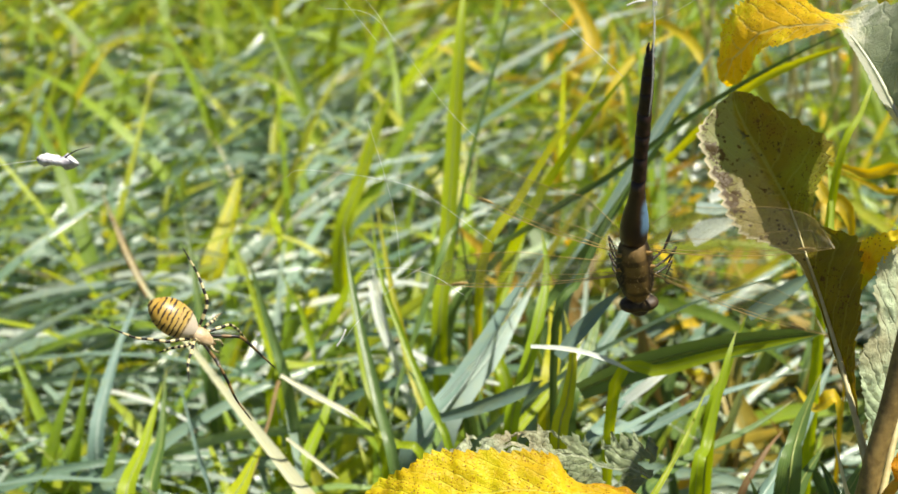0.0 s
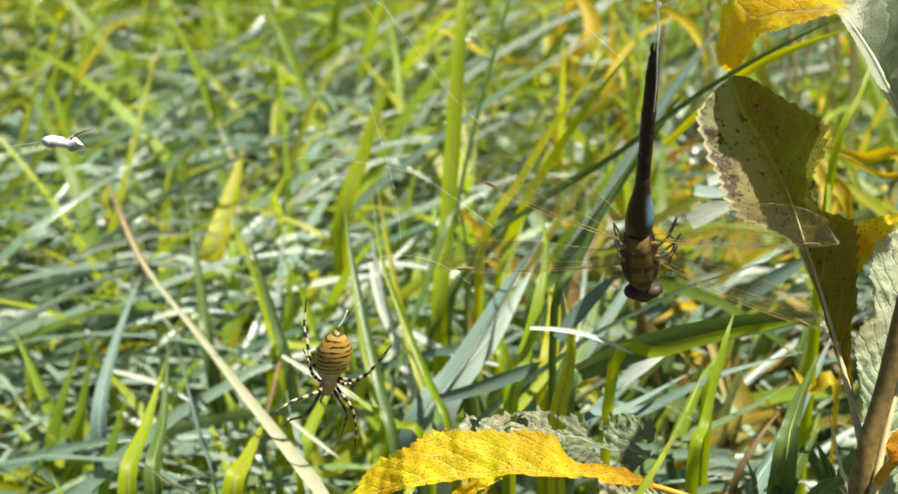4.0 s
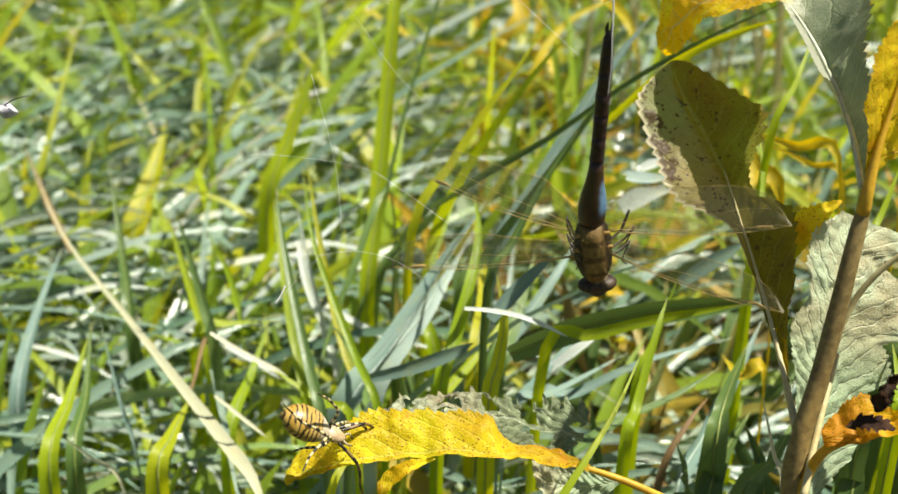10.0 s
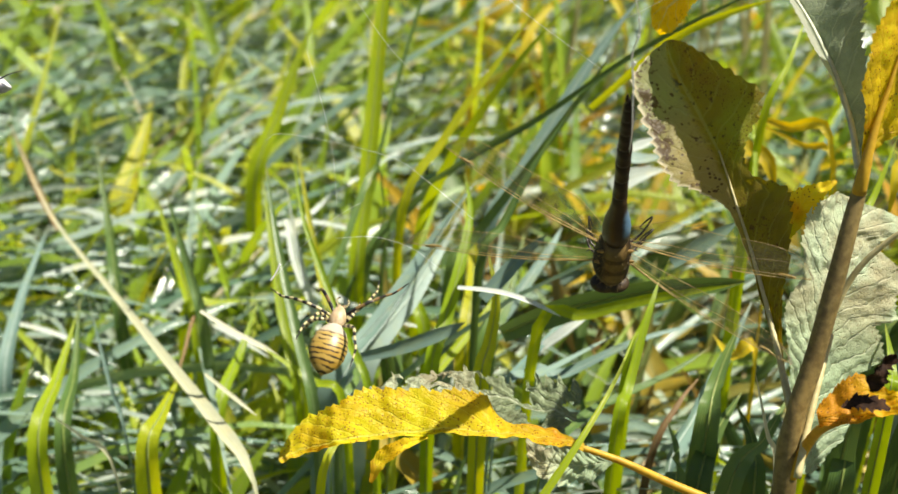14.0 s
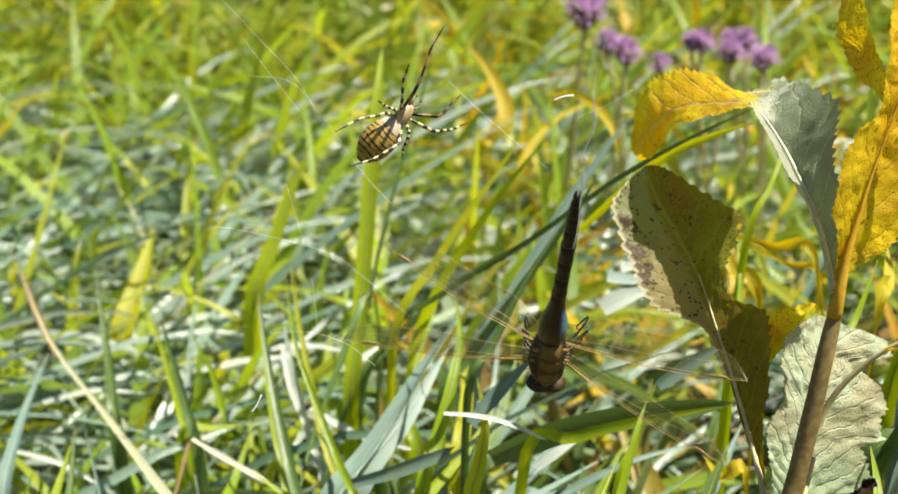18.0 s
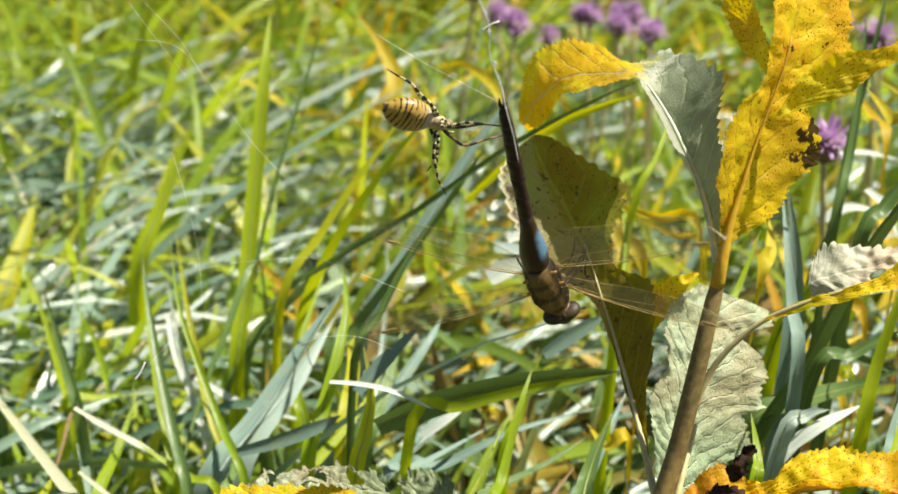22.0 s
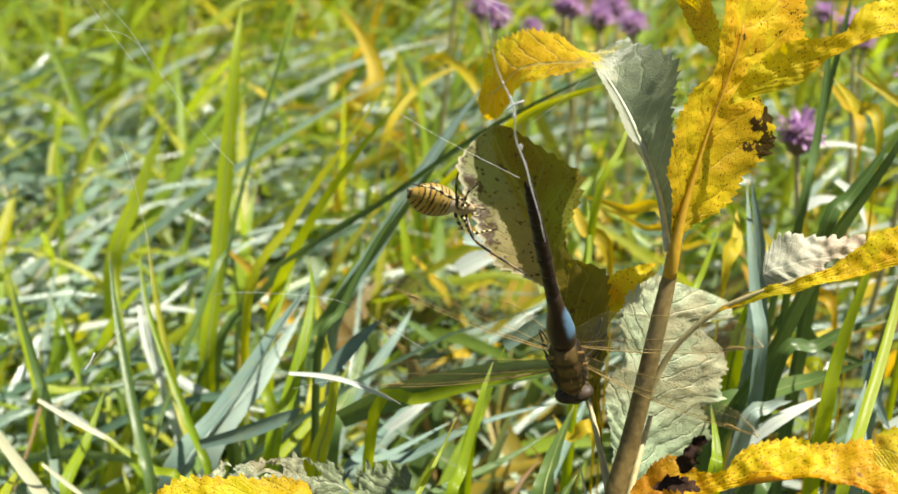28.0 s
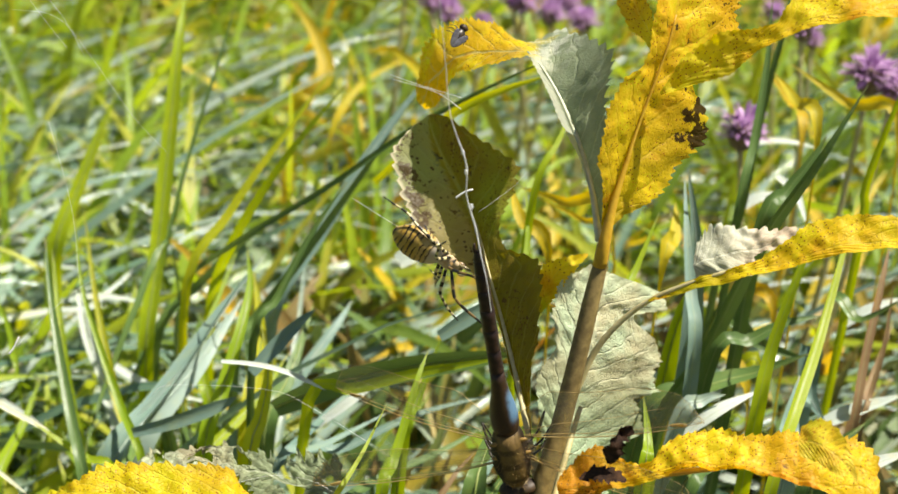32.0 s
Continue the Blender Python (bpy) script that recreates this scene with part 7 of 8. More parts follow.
    walk(ABDOMEN, [
        (0.0, pose(0, 0, 0, 0, 9.2, 0)),
        (0.5, pose(0, 0, 0, 0, 10.6, 0)),
        (1.0, pose(0, 0, 0, 0, 8.1, 0)),
        (1.5, pose(0, 0, 0, 0, 8.3, 0)),
        (2.0, pose(0, 0, 0, 0, 8.4, 0)),
        (2.5, pose(0, 0, 0, 0, 8.1, 0)),
        (2.8, pose(0, 0, 0, 0, 3.9, 0)),
        (3.0, pose(0, 0, 0, 0, 40.3, 0)),
        (3.3, pose(0, 0, 0, 0, -8.6, 0)),
        (3.5, pose(0, 0, 0, 0, 6.9, 0)),
        (5.5, pose(0, 0, 0, 0, 9.5, 0)),
        (6.0, pose(0, 0, 0, 0, 9.6, 0)),
        (6.5, pose(0, 0, 0, 0, 8.3, 0)),
        (7.0, pose(0, 0, 0, 0, 11.1, 0)),
        (7.3, pose(0, 0, 0, 0, -4.2, 0)),
        (7.5, pose(0, 0, 0, 0, 1.1, 0)),
        (7.8, pose(0, 0, 0, 0, 2.1, 0)),
        (8.0, pose(0, 0, 0, 0, 2.1, 0)),
        (8.3, pose(0, 0, 0, 0, 10.0, 0)),
        (8.5, pose(0, 0, 0, 0, 9.0, 0)),
        (9.0, pose(0, 0, 0, 0, 10.5, 0)),
        (9.5, pose(0, 0, 0, 0, 11.0, 0)),
        (10.0, pose(0, 0, 0, 0, 9.9, 0)),
        (10.5, pose(0, 0, 0, 0, 9.7, 0)),
        (11.0, pose(0, 0, 0, 0, 9.5, 0)),
        (11.5, pose(0, 0, 0, 0, 8.5, 0)),
        (12.0, pose(0, 0, 0, 0, 9.5, 0)),
        (12.5, pose(0, 0, 0, 0, 9.8, 0)),
        (13.0, pose(0, 0, 0, 0, 10.0, 0)),
        (13.5, pose(0, 0, 0, 0, -3.7, 0)),
        (15.5, pose(0, 0, 0, 0, 9.2, 0)),
        (16.0, pose(0, 0, 0, 0, 8.2, 0)),
        (16.5, pose(0, 0, 0, 0, 6.5, 0)),
        (17.0, pose(0, 0, 0, 0, 7.9, 0)),
        (17.5, pose(0, 0, 0, 0, 8.7, 0)),
        (18.0, pose(0, 0, 0, 0, 2.2, 0)),
        (18.5, pose(0, 0, 0, 0, 7.2, 0)),
        (19.0, pose(0, 0, 0, 0, 8.4, 0)),
        (19.5, pose(0, 0, 0, 0, 5.3, 0)),
        (20.0, pose(0, 0, 0, 0, 5.7, 0)),
        (20.5, pose(0, 0, 0, 0, 0.1, 0)),
        (21.0, pose(0, 0, 0, 0, 1.4, 0)),
        (21.5, pose(0, 0, 0, 0, 2.4, 0)),
        (22.0, pose(0, 0, 0, 0, 12.9, 0)),
        (22.5, pose(0, 0, 0, 0, 9.3, 0)),
        (23.0, pose(0, 0, 0, 0, 5.0, 0)),
        (23.5, pose(0, 0, 0, 0, -4.2, 0)),
        (24.0, pose(0, 0, 0, 0, -9.0, 0)),
        (24.5, pose(0, 0, 0, 0, -8.5, 0)),
        (25.0, pose(0, 0, 0, 0, -8.4, 0)),
        (25.5, pose(0, 0, 0, 0, -7.3, 0)),
        (27.5, pose(0, 0, 0, 0, -6.8, 0)),
        (28.0, pose(0, 0, 0, 0, -0.4, 0)),
        (28.5, pose(0, 0, 0, 0, 7.0, 0)),
        (29.0, pose(0, 0, 0, 0, 4.1, 0)),
        (29.5, pose(0, 0, 0, 0, 1.7, 0)),
        (30.0, pose(0, 0, 0, 0, 0.7, 0)),
        (30.5, pose(0, 0, 0, 0, 0.7, 0)),
        (31.0, pose(0, 0, 0, 0, 0.5, 0)),
        (31.5, pose(0, 0, 0, 0, 1.1, 0)),
        (32.0, pose(0, 0, 0, 0, 2.3, 0)),
    ])
    # spider: place, heading turned from upright, roll about its own axis
    walk(SPIDER, [
        (0.00, pose(-0.0761, 0.3416, 0.2107, -28) @ pose(0, 0, 0, 0, 126.3, 0) @ pose(0, 0, 0, -18.0, 0, 0) @ pose(0, 0, 0, 0, 0, -35)),
        (0.50, pose(-0.0729, 0.3408, 0.2111, -28) @ pose(0, 0, 0, 0, 130.8, 0) @ pose(0, 0, 0, -29.7, 0, 0) @ pose(0, 0, 0, 0, 0, -35)),
        (1.00, pose(-0.0713, 0.3407, 0.2107, -28) @ pose(0, 0, 0, 0, 109.4, 0) @ pose(0, 0, 0, -20.6, 0, 0) @ pose(0, 0, 0, 0, 0, -35)),
        (1.50, pose(-0.0680, 0.3433, 0.2129, -28) @ pose(0, 0, 0, 0, 118.7, 0) @ pose(0, 0, 0, -14.4, 0, 0) @ pose(0, 0, 0, 0, 0, -35)),
        (2.00, pose(-0.0602, 0.3435, 0.2109, -28) @ pose(0, 0, 0, 0, 123.1, 0) @ pose(0, 0, 0, -37.7, 0, 0) @ pose(0, 0, 0, 0, 0, -35)),
        (2.50, pose(-0.0568, 0.3451, 0.2111, -28) @ pose(0, 0, 0, 0, 124.9, 0) @ pose(0, 0, 0, -15.1, 0, 0) @ pose(0, 0, 0, 0, 0, -35)),
        (3.00, pose(-0.0455, 0.3382, 0.1999, -28) @ pose(0, 0, 0, 0, 166.7, 0) @ pose(0, 0, 0, -34.9, 0, 0) @ pose(0, 0, 0, 0, 0, -35)),
        (3.50, pose(-0.0443, 0.3339, 0.1974, -28) @ pose(0, 0, 0, 0, -162.3, 0) @ pose(0, 0, 0, -29.6, 0, 0) @ pose(0, 0, 0, 0, 0, -35)),
        (5.50, pose(-0.0474, 0.3316, 0.2003, -28) @ pose(0, 0, 0, 0, 178.5, 0) @ pose(0, 0, 0, -35.1, 0, 0) @ pose(0, 0, 0, 0, 0, -35)),
        (6.00, pose(-0.0437, 0.3325, 0.2009, -28) @ pose(0, 0, 0, 0, -175.2, 0) @ pose(0, 0, 0, -37.2, 0, 0) @ pose(0, 0, 0, 0, 0, -35)),
        (6.50, pose(-0.0438, 0.3324, 0.2018, -28) @ pose(0, 0, 0, 0, -170.8, 0) @ pose(0, 0, 0, -32.4, 0, 0) @ pose(0, 0, 0, 0, 0, -35)),
        (7.00, pose(-0.0441, 0.3335, 0.1951, -28) @ pose(0, 0, 0, 0, -180.0, 0) @ pose(0, 0, 0, -42.3, 0, 0) @ pose(0, 0, 0, 0, 0, -35)),
        (7.50, pose(-0.0382, 0.3269, 0.1835, -28) @ pose(0, 0, 0, 0, -164.5, 0) @ pose(0, 0, 0, -37.6, 0, 0) @ pose(0, 0, 0, 0, 0, -35)),
        (8.00, pose(-0.0365, 0.3284, 0.1831, -28) @ pose(0, 0, 0, 0, -152.9, 0) @ pose(0, 0, 0, -37.7, 0, 0) @ pose(0, 0, 0, 0, 0, -35)),
        (8.50, pose(-0.0449, 0.3279, 0.1827, -28) @ pose(0, 0, 0, 0, 141.5, 0) @ pose(0, 0, 0, -35.4, 0, 0) @ pose(0, 0, 0, 0, 0, -35)),
        (9.00, pose(-0.0372, 0.3262, 0.1785, -28) @ pose(0, 0, 0, 0, 130.4, 0) @ pose(0, 0, 0, -35.1, 0, 0) @ pose(0, 0, 0, 0, 0, -40)),
        (9.50, pose(-0.0361, 0.3264, 0.1796, -28) @ pose(0, 0, 0, 0, 111.9, 0) @ pose(0, 0, 0, -29.1, 0, 0) @ pose(0, 0, 0, 0, 0, -40)),
        (10.00, pose(-0.0312, 0.3280, 0.1792, -28) @ pose(0, 0, 0, 0, 115.5, 0) @ pose(0, 0, 0, -30.2, 0, 0) @ pose(0, 0, 0, 0, 0, -40)),
        (10.50, pose(-0.0361, 0.3288, 0.1830, -28) @ pose(0, 0, 0, 0, 105.8, 0) @ pose(0, 0, 0, -28.9, 0, 0) @ pose(0, 0, 0, 0, 0, -40)),
        (11.00, pose(-0.0267, 0.3270, 0.1806, -28) @ pose(0, 0, 0, 0, 105.8, 0) @ pose(0, 0, 0, -33.3, 0, 0) @ pose(0, 0, 0, 0, 0, -40)),
        (11.50, pose(-0.0265, 0.3258, 0.1806, -28) @ pose(0, 0, 0, 0, 118.3, 0) @ pose(0, 0, 0, -40.2, 0, 0) @ pose(0, 0, 0, 0, 0, -40)),
        (12.00, pose(-0.0362, 0.3237, 0.1800, -28) @ pose(0, 0, 0, 0, 132.4, 0) @ pose(0, 0, 0, -49.4, 0, 0) @ pose(0, 0, 0, 0, 0, 0)),
        (12.25, pose(-0.0367, 0.3270, 0.1853, -28) @ pose(0, 0, 0, 0, 80.0, 0) @ pose(0, 0, 0, -29.3, 0, 0) @ pose(0, 0, 0, 0, 0, 0)),
        (12.50, pose(-0.0371, 0.3302, 0.1905, -28) @ pose(0, 0, 0, 0, 29.3, 0) @ pose(0, 0, 0, -28.0, 0, 0) @ pose(0, 0, 0, 0, 0, 0)),
        (13.00, pose(-0.0270, 0.3360, 0.1954, -28) @ pose(0, 0, 0, 0, 16.8, 0) @ pose(0, 0, 0, -29.0, 0, 0) @ pose(0, 0, 0, 0, 0, 0)),
        (13.50, pose(-0.0243, 0.3336, 0.1892, -28) @ pose(0, 0, 0, 0, 18.3, 0) @ pose(0, 0, 0, -32.9, 0, 0) @ pose(0, 0, 0, 0, 0, 0)),
        (15.50, pose(-0.0489, 0.3672, 0.2486, -28) @ pose(0, 0, 0, 0, 1.6, 0) @ pose(0, 0, 0, -0.0, 0, 0) @ pose(0, 0, 0, 0, 0, 0)),
        (16.00, pose(-0.0480, 0.3692, 0.2570, -28) @ pose(0, 0, 0, 0, 1.9, 0) @ pose(0, 0, 0, -0.0, 0, 0) @ pose(0, 0, 0, 0, 0, 0)),
        (16.50, pose(-0.0481, 0.3687, 0.2590, -28) @ pose(0, 0, 0, 0, 21.1, 0) @ pose(0, 0, 0, -0.0, 0, 0) @ pose(0, 0, 0, 0, 0, 0)),
        (17.00, pose(-0.0328, 0.3703, 0.2612, -28) @ pose(0, 0, 0, 0, 28.6, 0) @ pose(0, 0, 0, -0.0, 0, 0) @ pose(0, 0, 0, 0, 0, 0)),
        (17.50, pose(-0.0156, 0.3715, 0.2675, -28) @ pose(0, 0, 0, 0, 38.1, 0) @ pose(0, 0, 0, -0.0, 0, 0) @ pose(0, 0, 0, 0, 0, 40)),
        (18.00, pose(-0.0086, 0.3687, 0.2682, -28) @ pose(0, 0, 0, 0, 44.3, 0) @ pose(0, 0, 0, -0.0, 0, 0) @ pose(0, 0, 0, 0, 0, 40)),
        (18.50, pose(0.0023, 0.3706, 0.2788, -28) @ pose(0, 0, 0, 0, 46.6, 0) @ pose(0, 0, 0, -0.0, 0, 0) @ pose(0, 0, 0, 0, 0, 40)),
        (19.00, pose(0.0073, 0.3719, 0.2730, -28) @ pose(0, 0, 0, 0, 79.7, 0) @ pose(0, 0, 0, -0.0, 0, 0) @ pose(0, 0, 0, 0, 0, 40)),
        (19.50, pose(0.0051, 0.3716, 0.2750, -28) @ pose(0, 0, 0, 0, 107.4, 0) @ pose(0, 0, 0, -9.7, 0, 0) @ pose(0, 0, 0, 0, 0, 40)),
        (20.00, pose(0.0124, 0.3705, 0.2700, -28) @ pose(0, 0, 0, 0, 107.7, 0) @ pose(0, 0, 0, -0.0, 0, 0) @ pose(0, 0, 0, 0, 0, 40)),
        (20.50, pose(0.0149, 0.3643, 0.2633, -28) @ pose(0, 0, 0, 0, 146.6, 0) @ pose(0, 0, 0, -0.0, 0, 0) @ pose(0, 0, 0, 0, 0, 40)),
        (21.00, pose(0.0091, 0.3665, 0.2694, -28) @ pose(0, 0, 0, 0, 116.1, 0) @ pose(0, 0, 0, -0.0, 0, 0) @ pose(0, 0, 0, 0, 0, 40)),
        (21.50, pose(0.0203, 0.3669, 0.2678, -28) @ pose(0, 0, 0, 0, 132.0, 0) @ pose(0, 0, 0, -19.4, 0, 0) @ pose(0, 0, 0, 0, 0, 48)),
        (22.00, pose(0.0255, 0.3657, 0.2612, -28) @ pose(0, 0, 0, 0, 102.2, 0) @ pose(0, 0, 0, -25.9, 0, 0) @ pose(0, 0, 0, 0, 0, 48)),
        (22.50, pose(0.0289, 0.3658, 0.2588, -28) @ pose(0, 0, 0, 0, 106.5, 0) @ pose(0, 0, 0, -19.7, 0, 0) @ pose(0, 0, 0, 0, 0, 48)),
        (23.00, pose(0.0326, 0.3643, 0.2572, -28) @ pose(0, 0, 0, 0, 112.9, 0) @ pose(0, 0, 0, -18.9, 0, 0) @ pose(0, 0, 0, 0, 0, 48)),
        (23.50, pose(0.0335, 0.3642, 0.2548, -28) @ pose(0, 0, 0, 0, 109.5, 0) @ pose(0, 0, 0, -10.6, 0, 0) @ pose(0, 0, 0, 0, 0, 48)),
        (24.00, pose(0.0390, 0.3626, 0.2519, -28) @ pose(0, 0, 0, 0, 107.4, 0) @ pose(0, 0, 0, -0.0, 0, 0) @ pose(0, 0, 0, 0, 0, 48)),
        (24.50, pose(0.0384, 0.3636, 0.2517, -28) @ pose(0, 0, 0, 0, 101.8, 0) @ pose(0, 0, 0, -0.0, 0, 0) @ pose(0, 0, 0, 0, 0, 48)),
        (25.00, pose(0.0388, 0.3630, 0.2518, -28) @ pose(0, 0, 0, 0, 103.6, 0) @ pose(0, 0, 0, -0.0, 0, 0) @ pose(0, 0, 0, 0, 0, 48)),
        (25.50, pose(0.0380, 0.3621, 0.2513, -28) @ pose(0, 0, 0, 0, 103.9, 0) @ pose(0, 0, 0, -0.0, 0, 0) @ pose(0, 0, 0, 0, 0, 48)),
        (27.50, pose(0.0412, 0.3633, 0.2509, -28) @ pose(0, 0, 0, 0, 104.6, 0) @ pose(0, 0, 0, -0.0, 0, 0) @ pose(0, 0, 0, 0, 0, 48)),
        (28.00, pose(0.0431, 0.3572, 0.2407, -28) @ pose(0, 0, 0, 0, 102.0, 0) @ pose(0, 0, 0, -23.8, 0, 0) @ pose(0, 0, 0, 0, 0, 48)),
        (28.50, pose(0.0488, 0.3575, 0.2392, -28) @ pose(0, 0, 0, 0, 96.4, 0) @ pose(0, 0, 0, -11.6, 0, 0) @ pose(0, 0, 0, 0, 0, 48)),
        (29.00, pose(0.0460, 0.3583, 0.2400, -28) @ pose(0, 0, 0, 0, 104.0, 0) @ pose(0, 0, 0, -0.0, 0, 0) @ pose(0, 0, 0, 0, 0, 48)),
        (29.50, pose(0.0485, 0.3553, 0.2335, -28) @ pose(0, 0, 0, 0, 97.4, 0) @ pose(0, 0, 0, -0.0, 0, 0) @ pose(0, 0, 0, 0, 0, 48)),
        (30.00, pose(0.0476, 0.3575, 0.2325, -28) @ pose(0, 0, 0, 0, 98.5, 0) @ pose(0, 0, 0, -0.0, 0, 0) @ pose(0, 0, 0, 0, 0, 48)),
        (30.50, pose(0.0485, 0.3568, 0.2337, -28) @ pose(0, 0, 0, 0, 102.2, 0) @ pose(0, 0, 0, -0.0, 0, 0) @ pose(0, 0, 0, 0, 0, 48)),
        (31.00, pose(0.0507, 0.3571, 0.2317, -28) @ pose(0, 0, 0, 0, 113.9, 0) @ pose(0, 0, 0, -0.0, 0, 0) @ pose(0, 0, 0, 0, 0, 48)),
        (31.50, pose(0.0515, 0.3532, 0.2277, -28) @ pose(0, 0, 0, 0, 108.1, 0) @ pose(0, 0, 0, -0.0, 0, 0) @ pose(0, 0, 0, 0, 0, 48)),
        (32.00, pose(0.0562, 0.3519, 0.2267, -28) @ pose(0, 0, 0, 0, 119.4, 0) @ pose(0, 0, 0, -0.0, 0, 0) @ pose(0, 0, 0, 0, 0, 48)),
    ])
    # how each leg is held, as turns about its hip
    for leg, turns in zip(LEG_PARTS, (
        ((0, -11.7, -1, -3.2), (2, -6.9, -5.4, -1.1), (3.5, -6.9, -5.4, -1.1), (6, -3.3, 6.4, -1.7), (7, -3.3, -4.8, -0.3), (8, -3.3, -4.8, -0.3), (9, -10.4, -22.7, 1.4), (11, -7.1, 15.4, -4.3), (12, 9, 14.1, 2.2), (13, -37, -1.1, -10.7), (15.3, -43.8, -12.7, -7.1), (16, -43.8, -12.7, -7.1), (17, 15, -7.6, 4), (18, 2.5, -3.8, 1), (19, -16.8, -31, 3.2), (20, 34.2, -28.1, 4), (22, 57.6, -49, -6.5), (24, 35.6, -34.6, 2.4), (27.3, 35.6, -34.6, 2.4), (28, 173.9, -67.6, -140.8), (29, 27.7, -47.8, 0.2), (30, 15.2, 12.9, 4.6), (32, 52.7, -35.7, 1.3)),
        ((0, 4, 11.9, -1.9), (2, -25.3, -4.3, 8.7), (3.5, -25.3, -4.3, 8.7), (6, -1.4, 10.4, -0.7), (7, -24.5, 15.2, 2.4), (8, -24.5, 15.2, 2.4), (9, -54, 14.9, 8.1), (11, 2.4, -2.7, -0.5), (12, -14.6, 2.2, 3.7), (13, -2.6, 8.9, -0.3), (15.3, -30.4, 32.6, -3.9), (16, -30.4, 32.6, -3.9), (17, -32.7, -2.5, 10.7), (18, -23.4, 25.7, -1.3), (19, -24.5, 43.2, -8.2), (20, -33.8, 7.6, 7.1), (22, -8.5, -13.5, 4.6), (24, 15.6, -12.4, -4.8), (27.3, 15.6, -12.4, -4.8), (28, 47, -1.9, -14), (30, 49.4, 9.9, -11), (32, 12.4, 12.2, -3.4)),
        ((0, -19.7, 2.9, -19.6), (2, 20.1, 20.2, 16.4), (3.5, 20.1, 20.2, 16.4), (6, 4.7, 23.1, 1.6), (7, 10.2, -16.9, 12.2), (8, 10.2, -16.9, 12.2), (9, -14.7, 29.5, -18), (11, -4.4, 33.6, -8.3), (12, -17.1, 42.6, -21.8), (13, -29.2, -9.4, -27.1), (15.3, 7.6, -30.5, 13), (16, 7.6, -30.5, 13), (17, -14.3, -18.2, -10.3), (18, 24.3, -20.8, 25.2), (19, 5.4, -2.9, 5.5), (20, 21, -55.5, 33), (22, 27.7, -42.8, 32.7), (24, 19.3, -52.6, 30.3), (27.3, 19.3, -52.6, 30.3), (28, 4.7, -68.8, 35.1), (30, 15.4, -48.2, 25.4), (32, 17, -58.8, 32.3)),
        ((0, 20.3, 46.3, -28.3), (2, 17, 50.7, -27.7), (3.5, 17, 50.7, -27.7), (6, -1.9, 65.8, -26.8), (7, 33.7, 65.1, -46.5), (8, 33.7, 65.1, -46.5), (9, -71.8, 81.5, -83.7), (11, 9.1, 63.1, -30.8), (11.5, -7.5, 32.1, 0), (12, -35.2, 11.4, 33), (13, -15.1, -44.7, 20), (15.3, -18.8, 12.9, 15.9), (16, -18.8, 12.9, 15.9), (17, -22.9, 13.9, 19.8), (18, -3.1, 12.9, 0.7), (19, -3.7, 18.6, 0.2), (20, -19, -7.2, 19.6), (22, 16.6, 13, -17.2), (24, -12.6, 13.9, 9.7), (27.3, -12.6, 13.9, 9.7), (28, -8.3, -15.8, 10.1), (30, -10.4, 4.5, 9.2), (32, -0.4, 14.6, -2.2)),
        ((0, 10.4, 39.6, -2.2), (2, -10.2, 2.3, 24.7), (3.5, -10.2, 2.3, 24.7), (6, 23.1, 59.1, 21), (7, -5, -2.5, 9.9), (8, -5, -2.5, 9.9), (8, 11.9, 44.2, 7.6), (9, 114.8, 79.3, 97.2), (11, 18.2, 61, -3.1), (12, 11.7, 40.3, -26.6), (13, 9.3, -13.6, -23.7), (15.3, 8.9, 16.8, -18), (16, 8.9, 16.8, -18), (17, -7.9, -0.1, 17.9), (18, -7.9, 13.9, 32.1), (19, -12.5, -1.1, 26.6), (20, 2.8, -22.4, -12.7), (22, 22, -37.5, -44.4), (24, 5.9, -31.7, -19.2), (27.3, 5.9, -31.7, -19.2), (28, 29, -54.9, -51.2), (30, 7.5, -30.8, -21.7), (32, -0.9, -50.3, -11.5)),
        ((0, 4, 19, 14.2), (2, 15.7, 26.8, 35.5), (3.5, 15.7, 26.8, 35.5), (6, 18.9, 20.6, 41.7), (7, 23.2, 23, 48.9), (8, 23.2, 23, 48.9), (9, 32.3, 47.5, 57.2), (11, 12.8, 8.1, 30.9), (12, 15.2, 20.5, 35), (12.5, 11.8, -43.9, 30.6), (13, -173.1, -71.5, -149.1), (14.5, 14.1, -60.7, 19.1), (15.3, 8.7, -13.1, 18.6), (16, 8.7, -13.1, 18.6), (17, 11.9, 14.2, 28.9), (18, -25, 24.4, -31.8), (19, 3, -35.2, -47.2), (20, 4.2, -36.4, -46.4), (22, 9.7, -42.6, -69.6), (24, 7.6, -40.7, -59.6), (27.3, 7.6, -40.7, -59.6), (28, 51.3, -60, -86.6), (30, 18.7, -48.1, -69.4), (32, 6.5, -31.6, -8.9)),
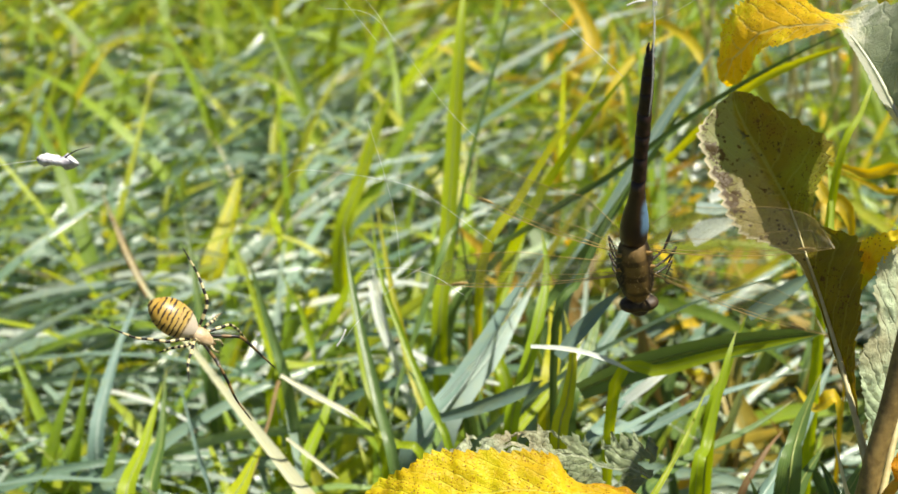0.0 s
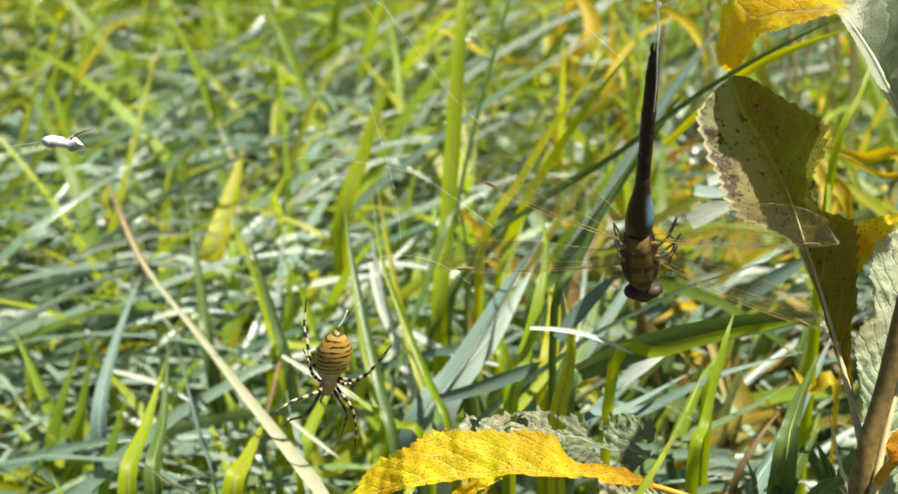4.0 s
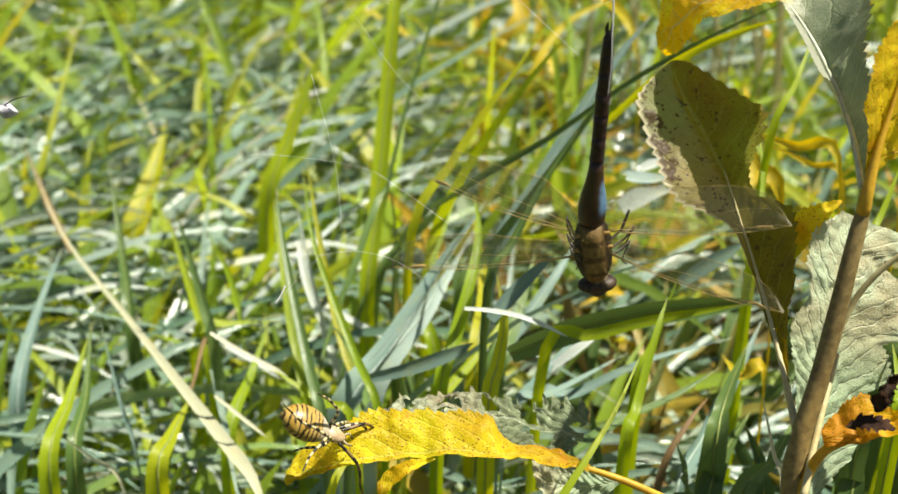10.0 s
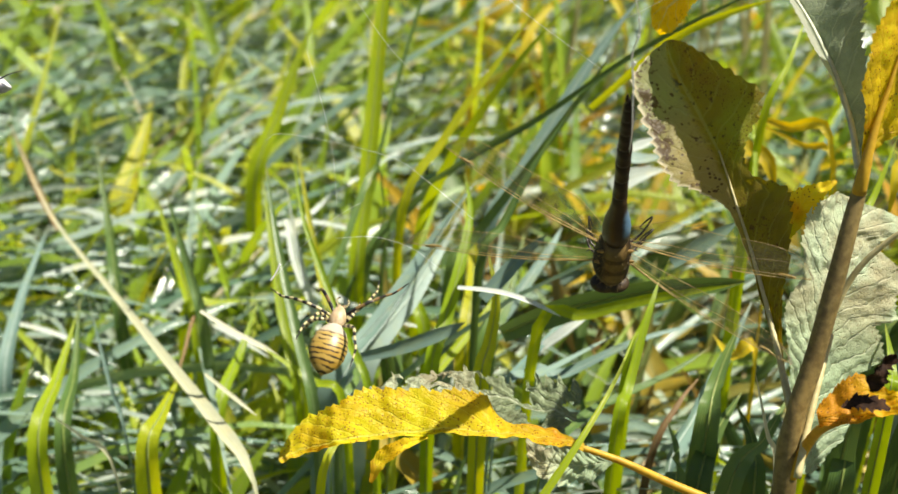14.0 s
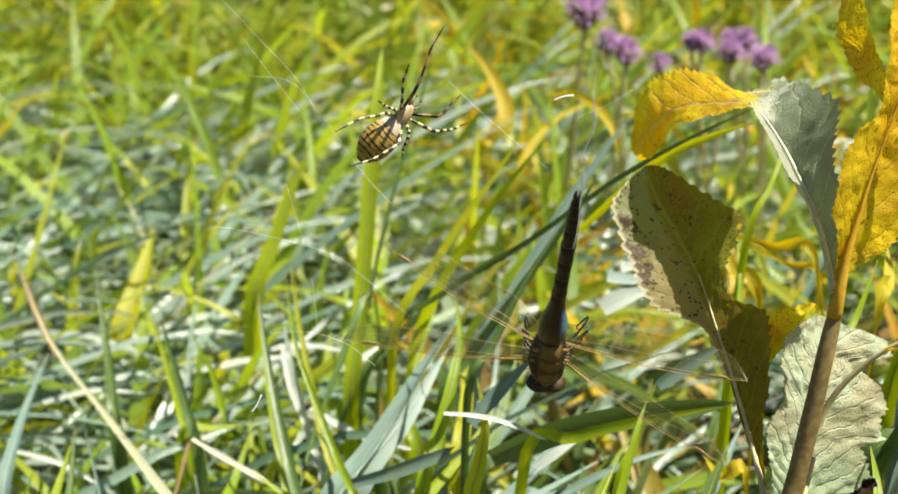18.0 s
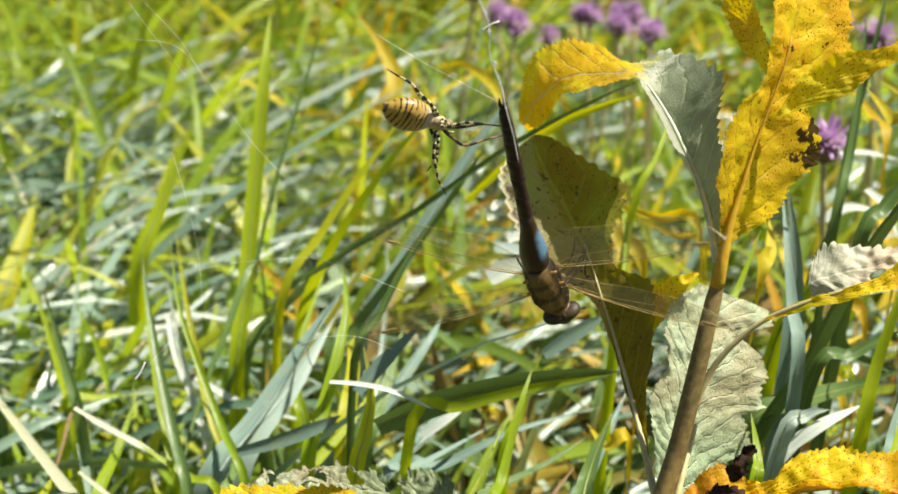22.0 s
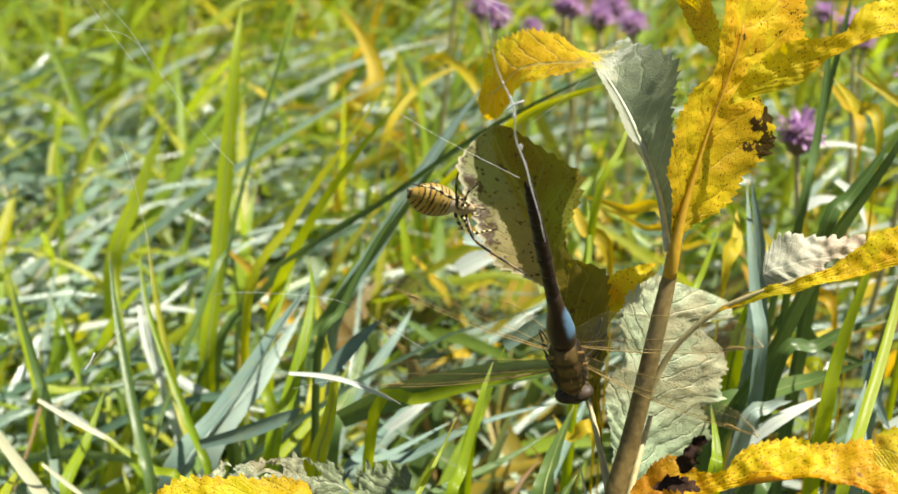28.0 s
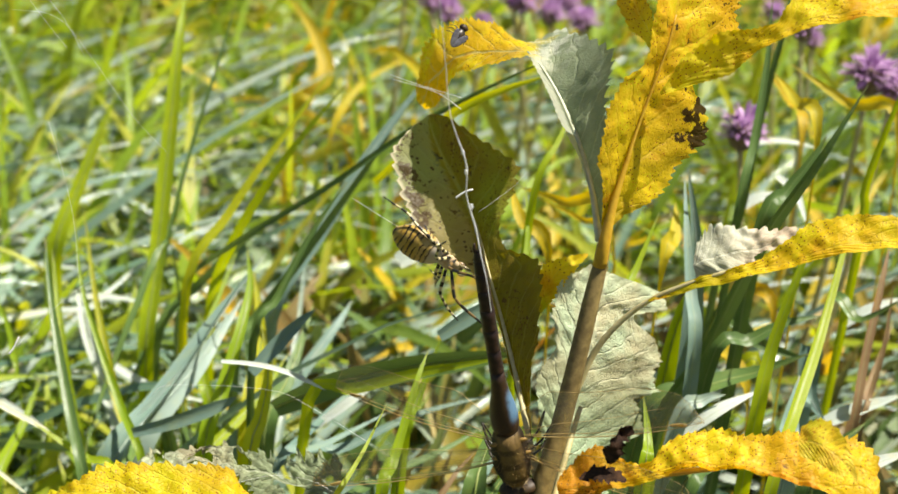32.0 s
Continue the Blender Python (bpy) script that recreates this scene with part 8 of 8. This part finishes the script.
        ((0, -14.7, 7.1, 11.4), (2, -26, -1, 19.7), (3.5, -26, -1, 19.7), (6, -47.2, -23.5, 37.7), (7, -28.4, -16.8, 21.9), (8, -28.4, -16.8, 21.9), (9, -54.5, -16.5, 43.3), (11, -52.9, -15.5, 41.8), (12, -6.2, -5.2, 4.4), (13, -28.6, -4.8, 21.8), (15.3, -43.4, 2.8, 32.7), (16, -43.4, 2.8, 32.7), (17, -35.8, 36.8, 24.6), (18, -18.6, 9.4, 14.3), (19, 15.6, 12.6, -10.2), (20, -19.1, -45.5, 14.1), (22, -1.6, -11.8, 0.4), (24, -19, 8.6, 14.5), (27.3, -19, 8.6, 14.5), (28, -19.3, -14.8, 14.5), (30, -12.9, 10.6, 10.3), (32, 4.2, -27.9, -5.6)),
        ((0, 10.4, 15.3, 9.8), (2, 28.6, 19.7, 25.8), (3.5, 28.6, 19.7, 25.8), (6, 12.4, 25.9, 12.5), (7, 45.4, 27.6, 42.1), (8, 45.4, 27.6, 42.1), (9, -43.2, 53.8, -36), (11, -23.8, 1.6, -18.1), (12, -10.7, 34.4, -6.9), (13, -45.1, 17.7, -35.6), (15.3, -29.1, 1.7, -22.1), (16, -29.1, 1.7, -22.1), (17, -40.1, 0.9, -30.5), (18, -50.3, 47.4, -42.1), (19, 2.7, 45.9, 5.5), (19.5, 15.9, -2.7, 12), (20, 29.3, -51.5, 6.4), (22, 39.2, -79.4, -30.8), (24, 18.1, -59.9, -3.7), (27.3, 18.1, -59.9, -3.7), (28, 64.9, -77.7, -31.3), (30, 37.3, -69.2, -8.1), (32, 29.9, -46.2, 9.7)),
    )):
        o = leg.location.copy()
        walk(leg, [(t, pose(o.x, o.y, o.z, *turn)) for t, *turn in turns])

    # a fly rests on the charred leaf, then flies over to the yellow one
    walk(FLY, [
        (0.0, pose(0.1600, 0.3480, 0.2910, -28, 20, 0)),
        (29.3, pose(0.1600, 0.3480, 0.2910, -28, 20, 0)),
        (29.6, pose(0.1074, 0.3106, 0.2089, -28, 20, 0)),
        (29.8, pose(0.0954, 0.3166, 0.1969, -28, 15, 0)),
        (31.0, pose(0.0954, 0.3166, 0.1969, -28, 15, 0)),
        (31.2, pose(0.0781, 0.3301, 0.2537, -28, 30, 0)),
        (31.4, pose(0.0607, 0.3835, 0.2704, -28, 40, 0)),
        (32.0, pose(0.0607, 0.3835, 0.2704, -28, 40, 0)),
    ])


motions()
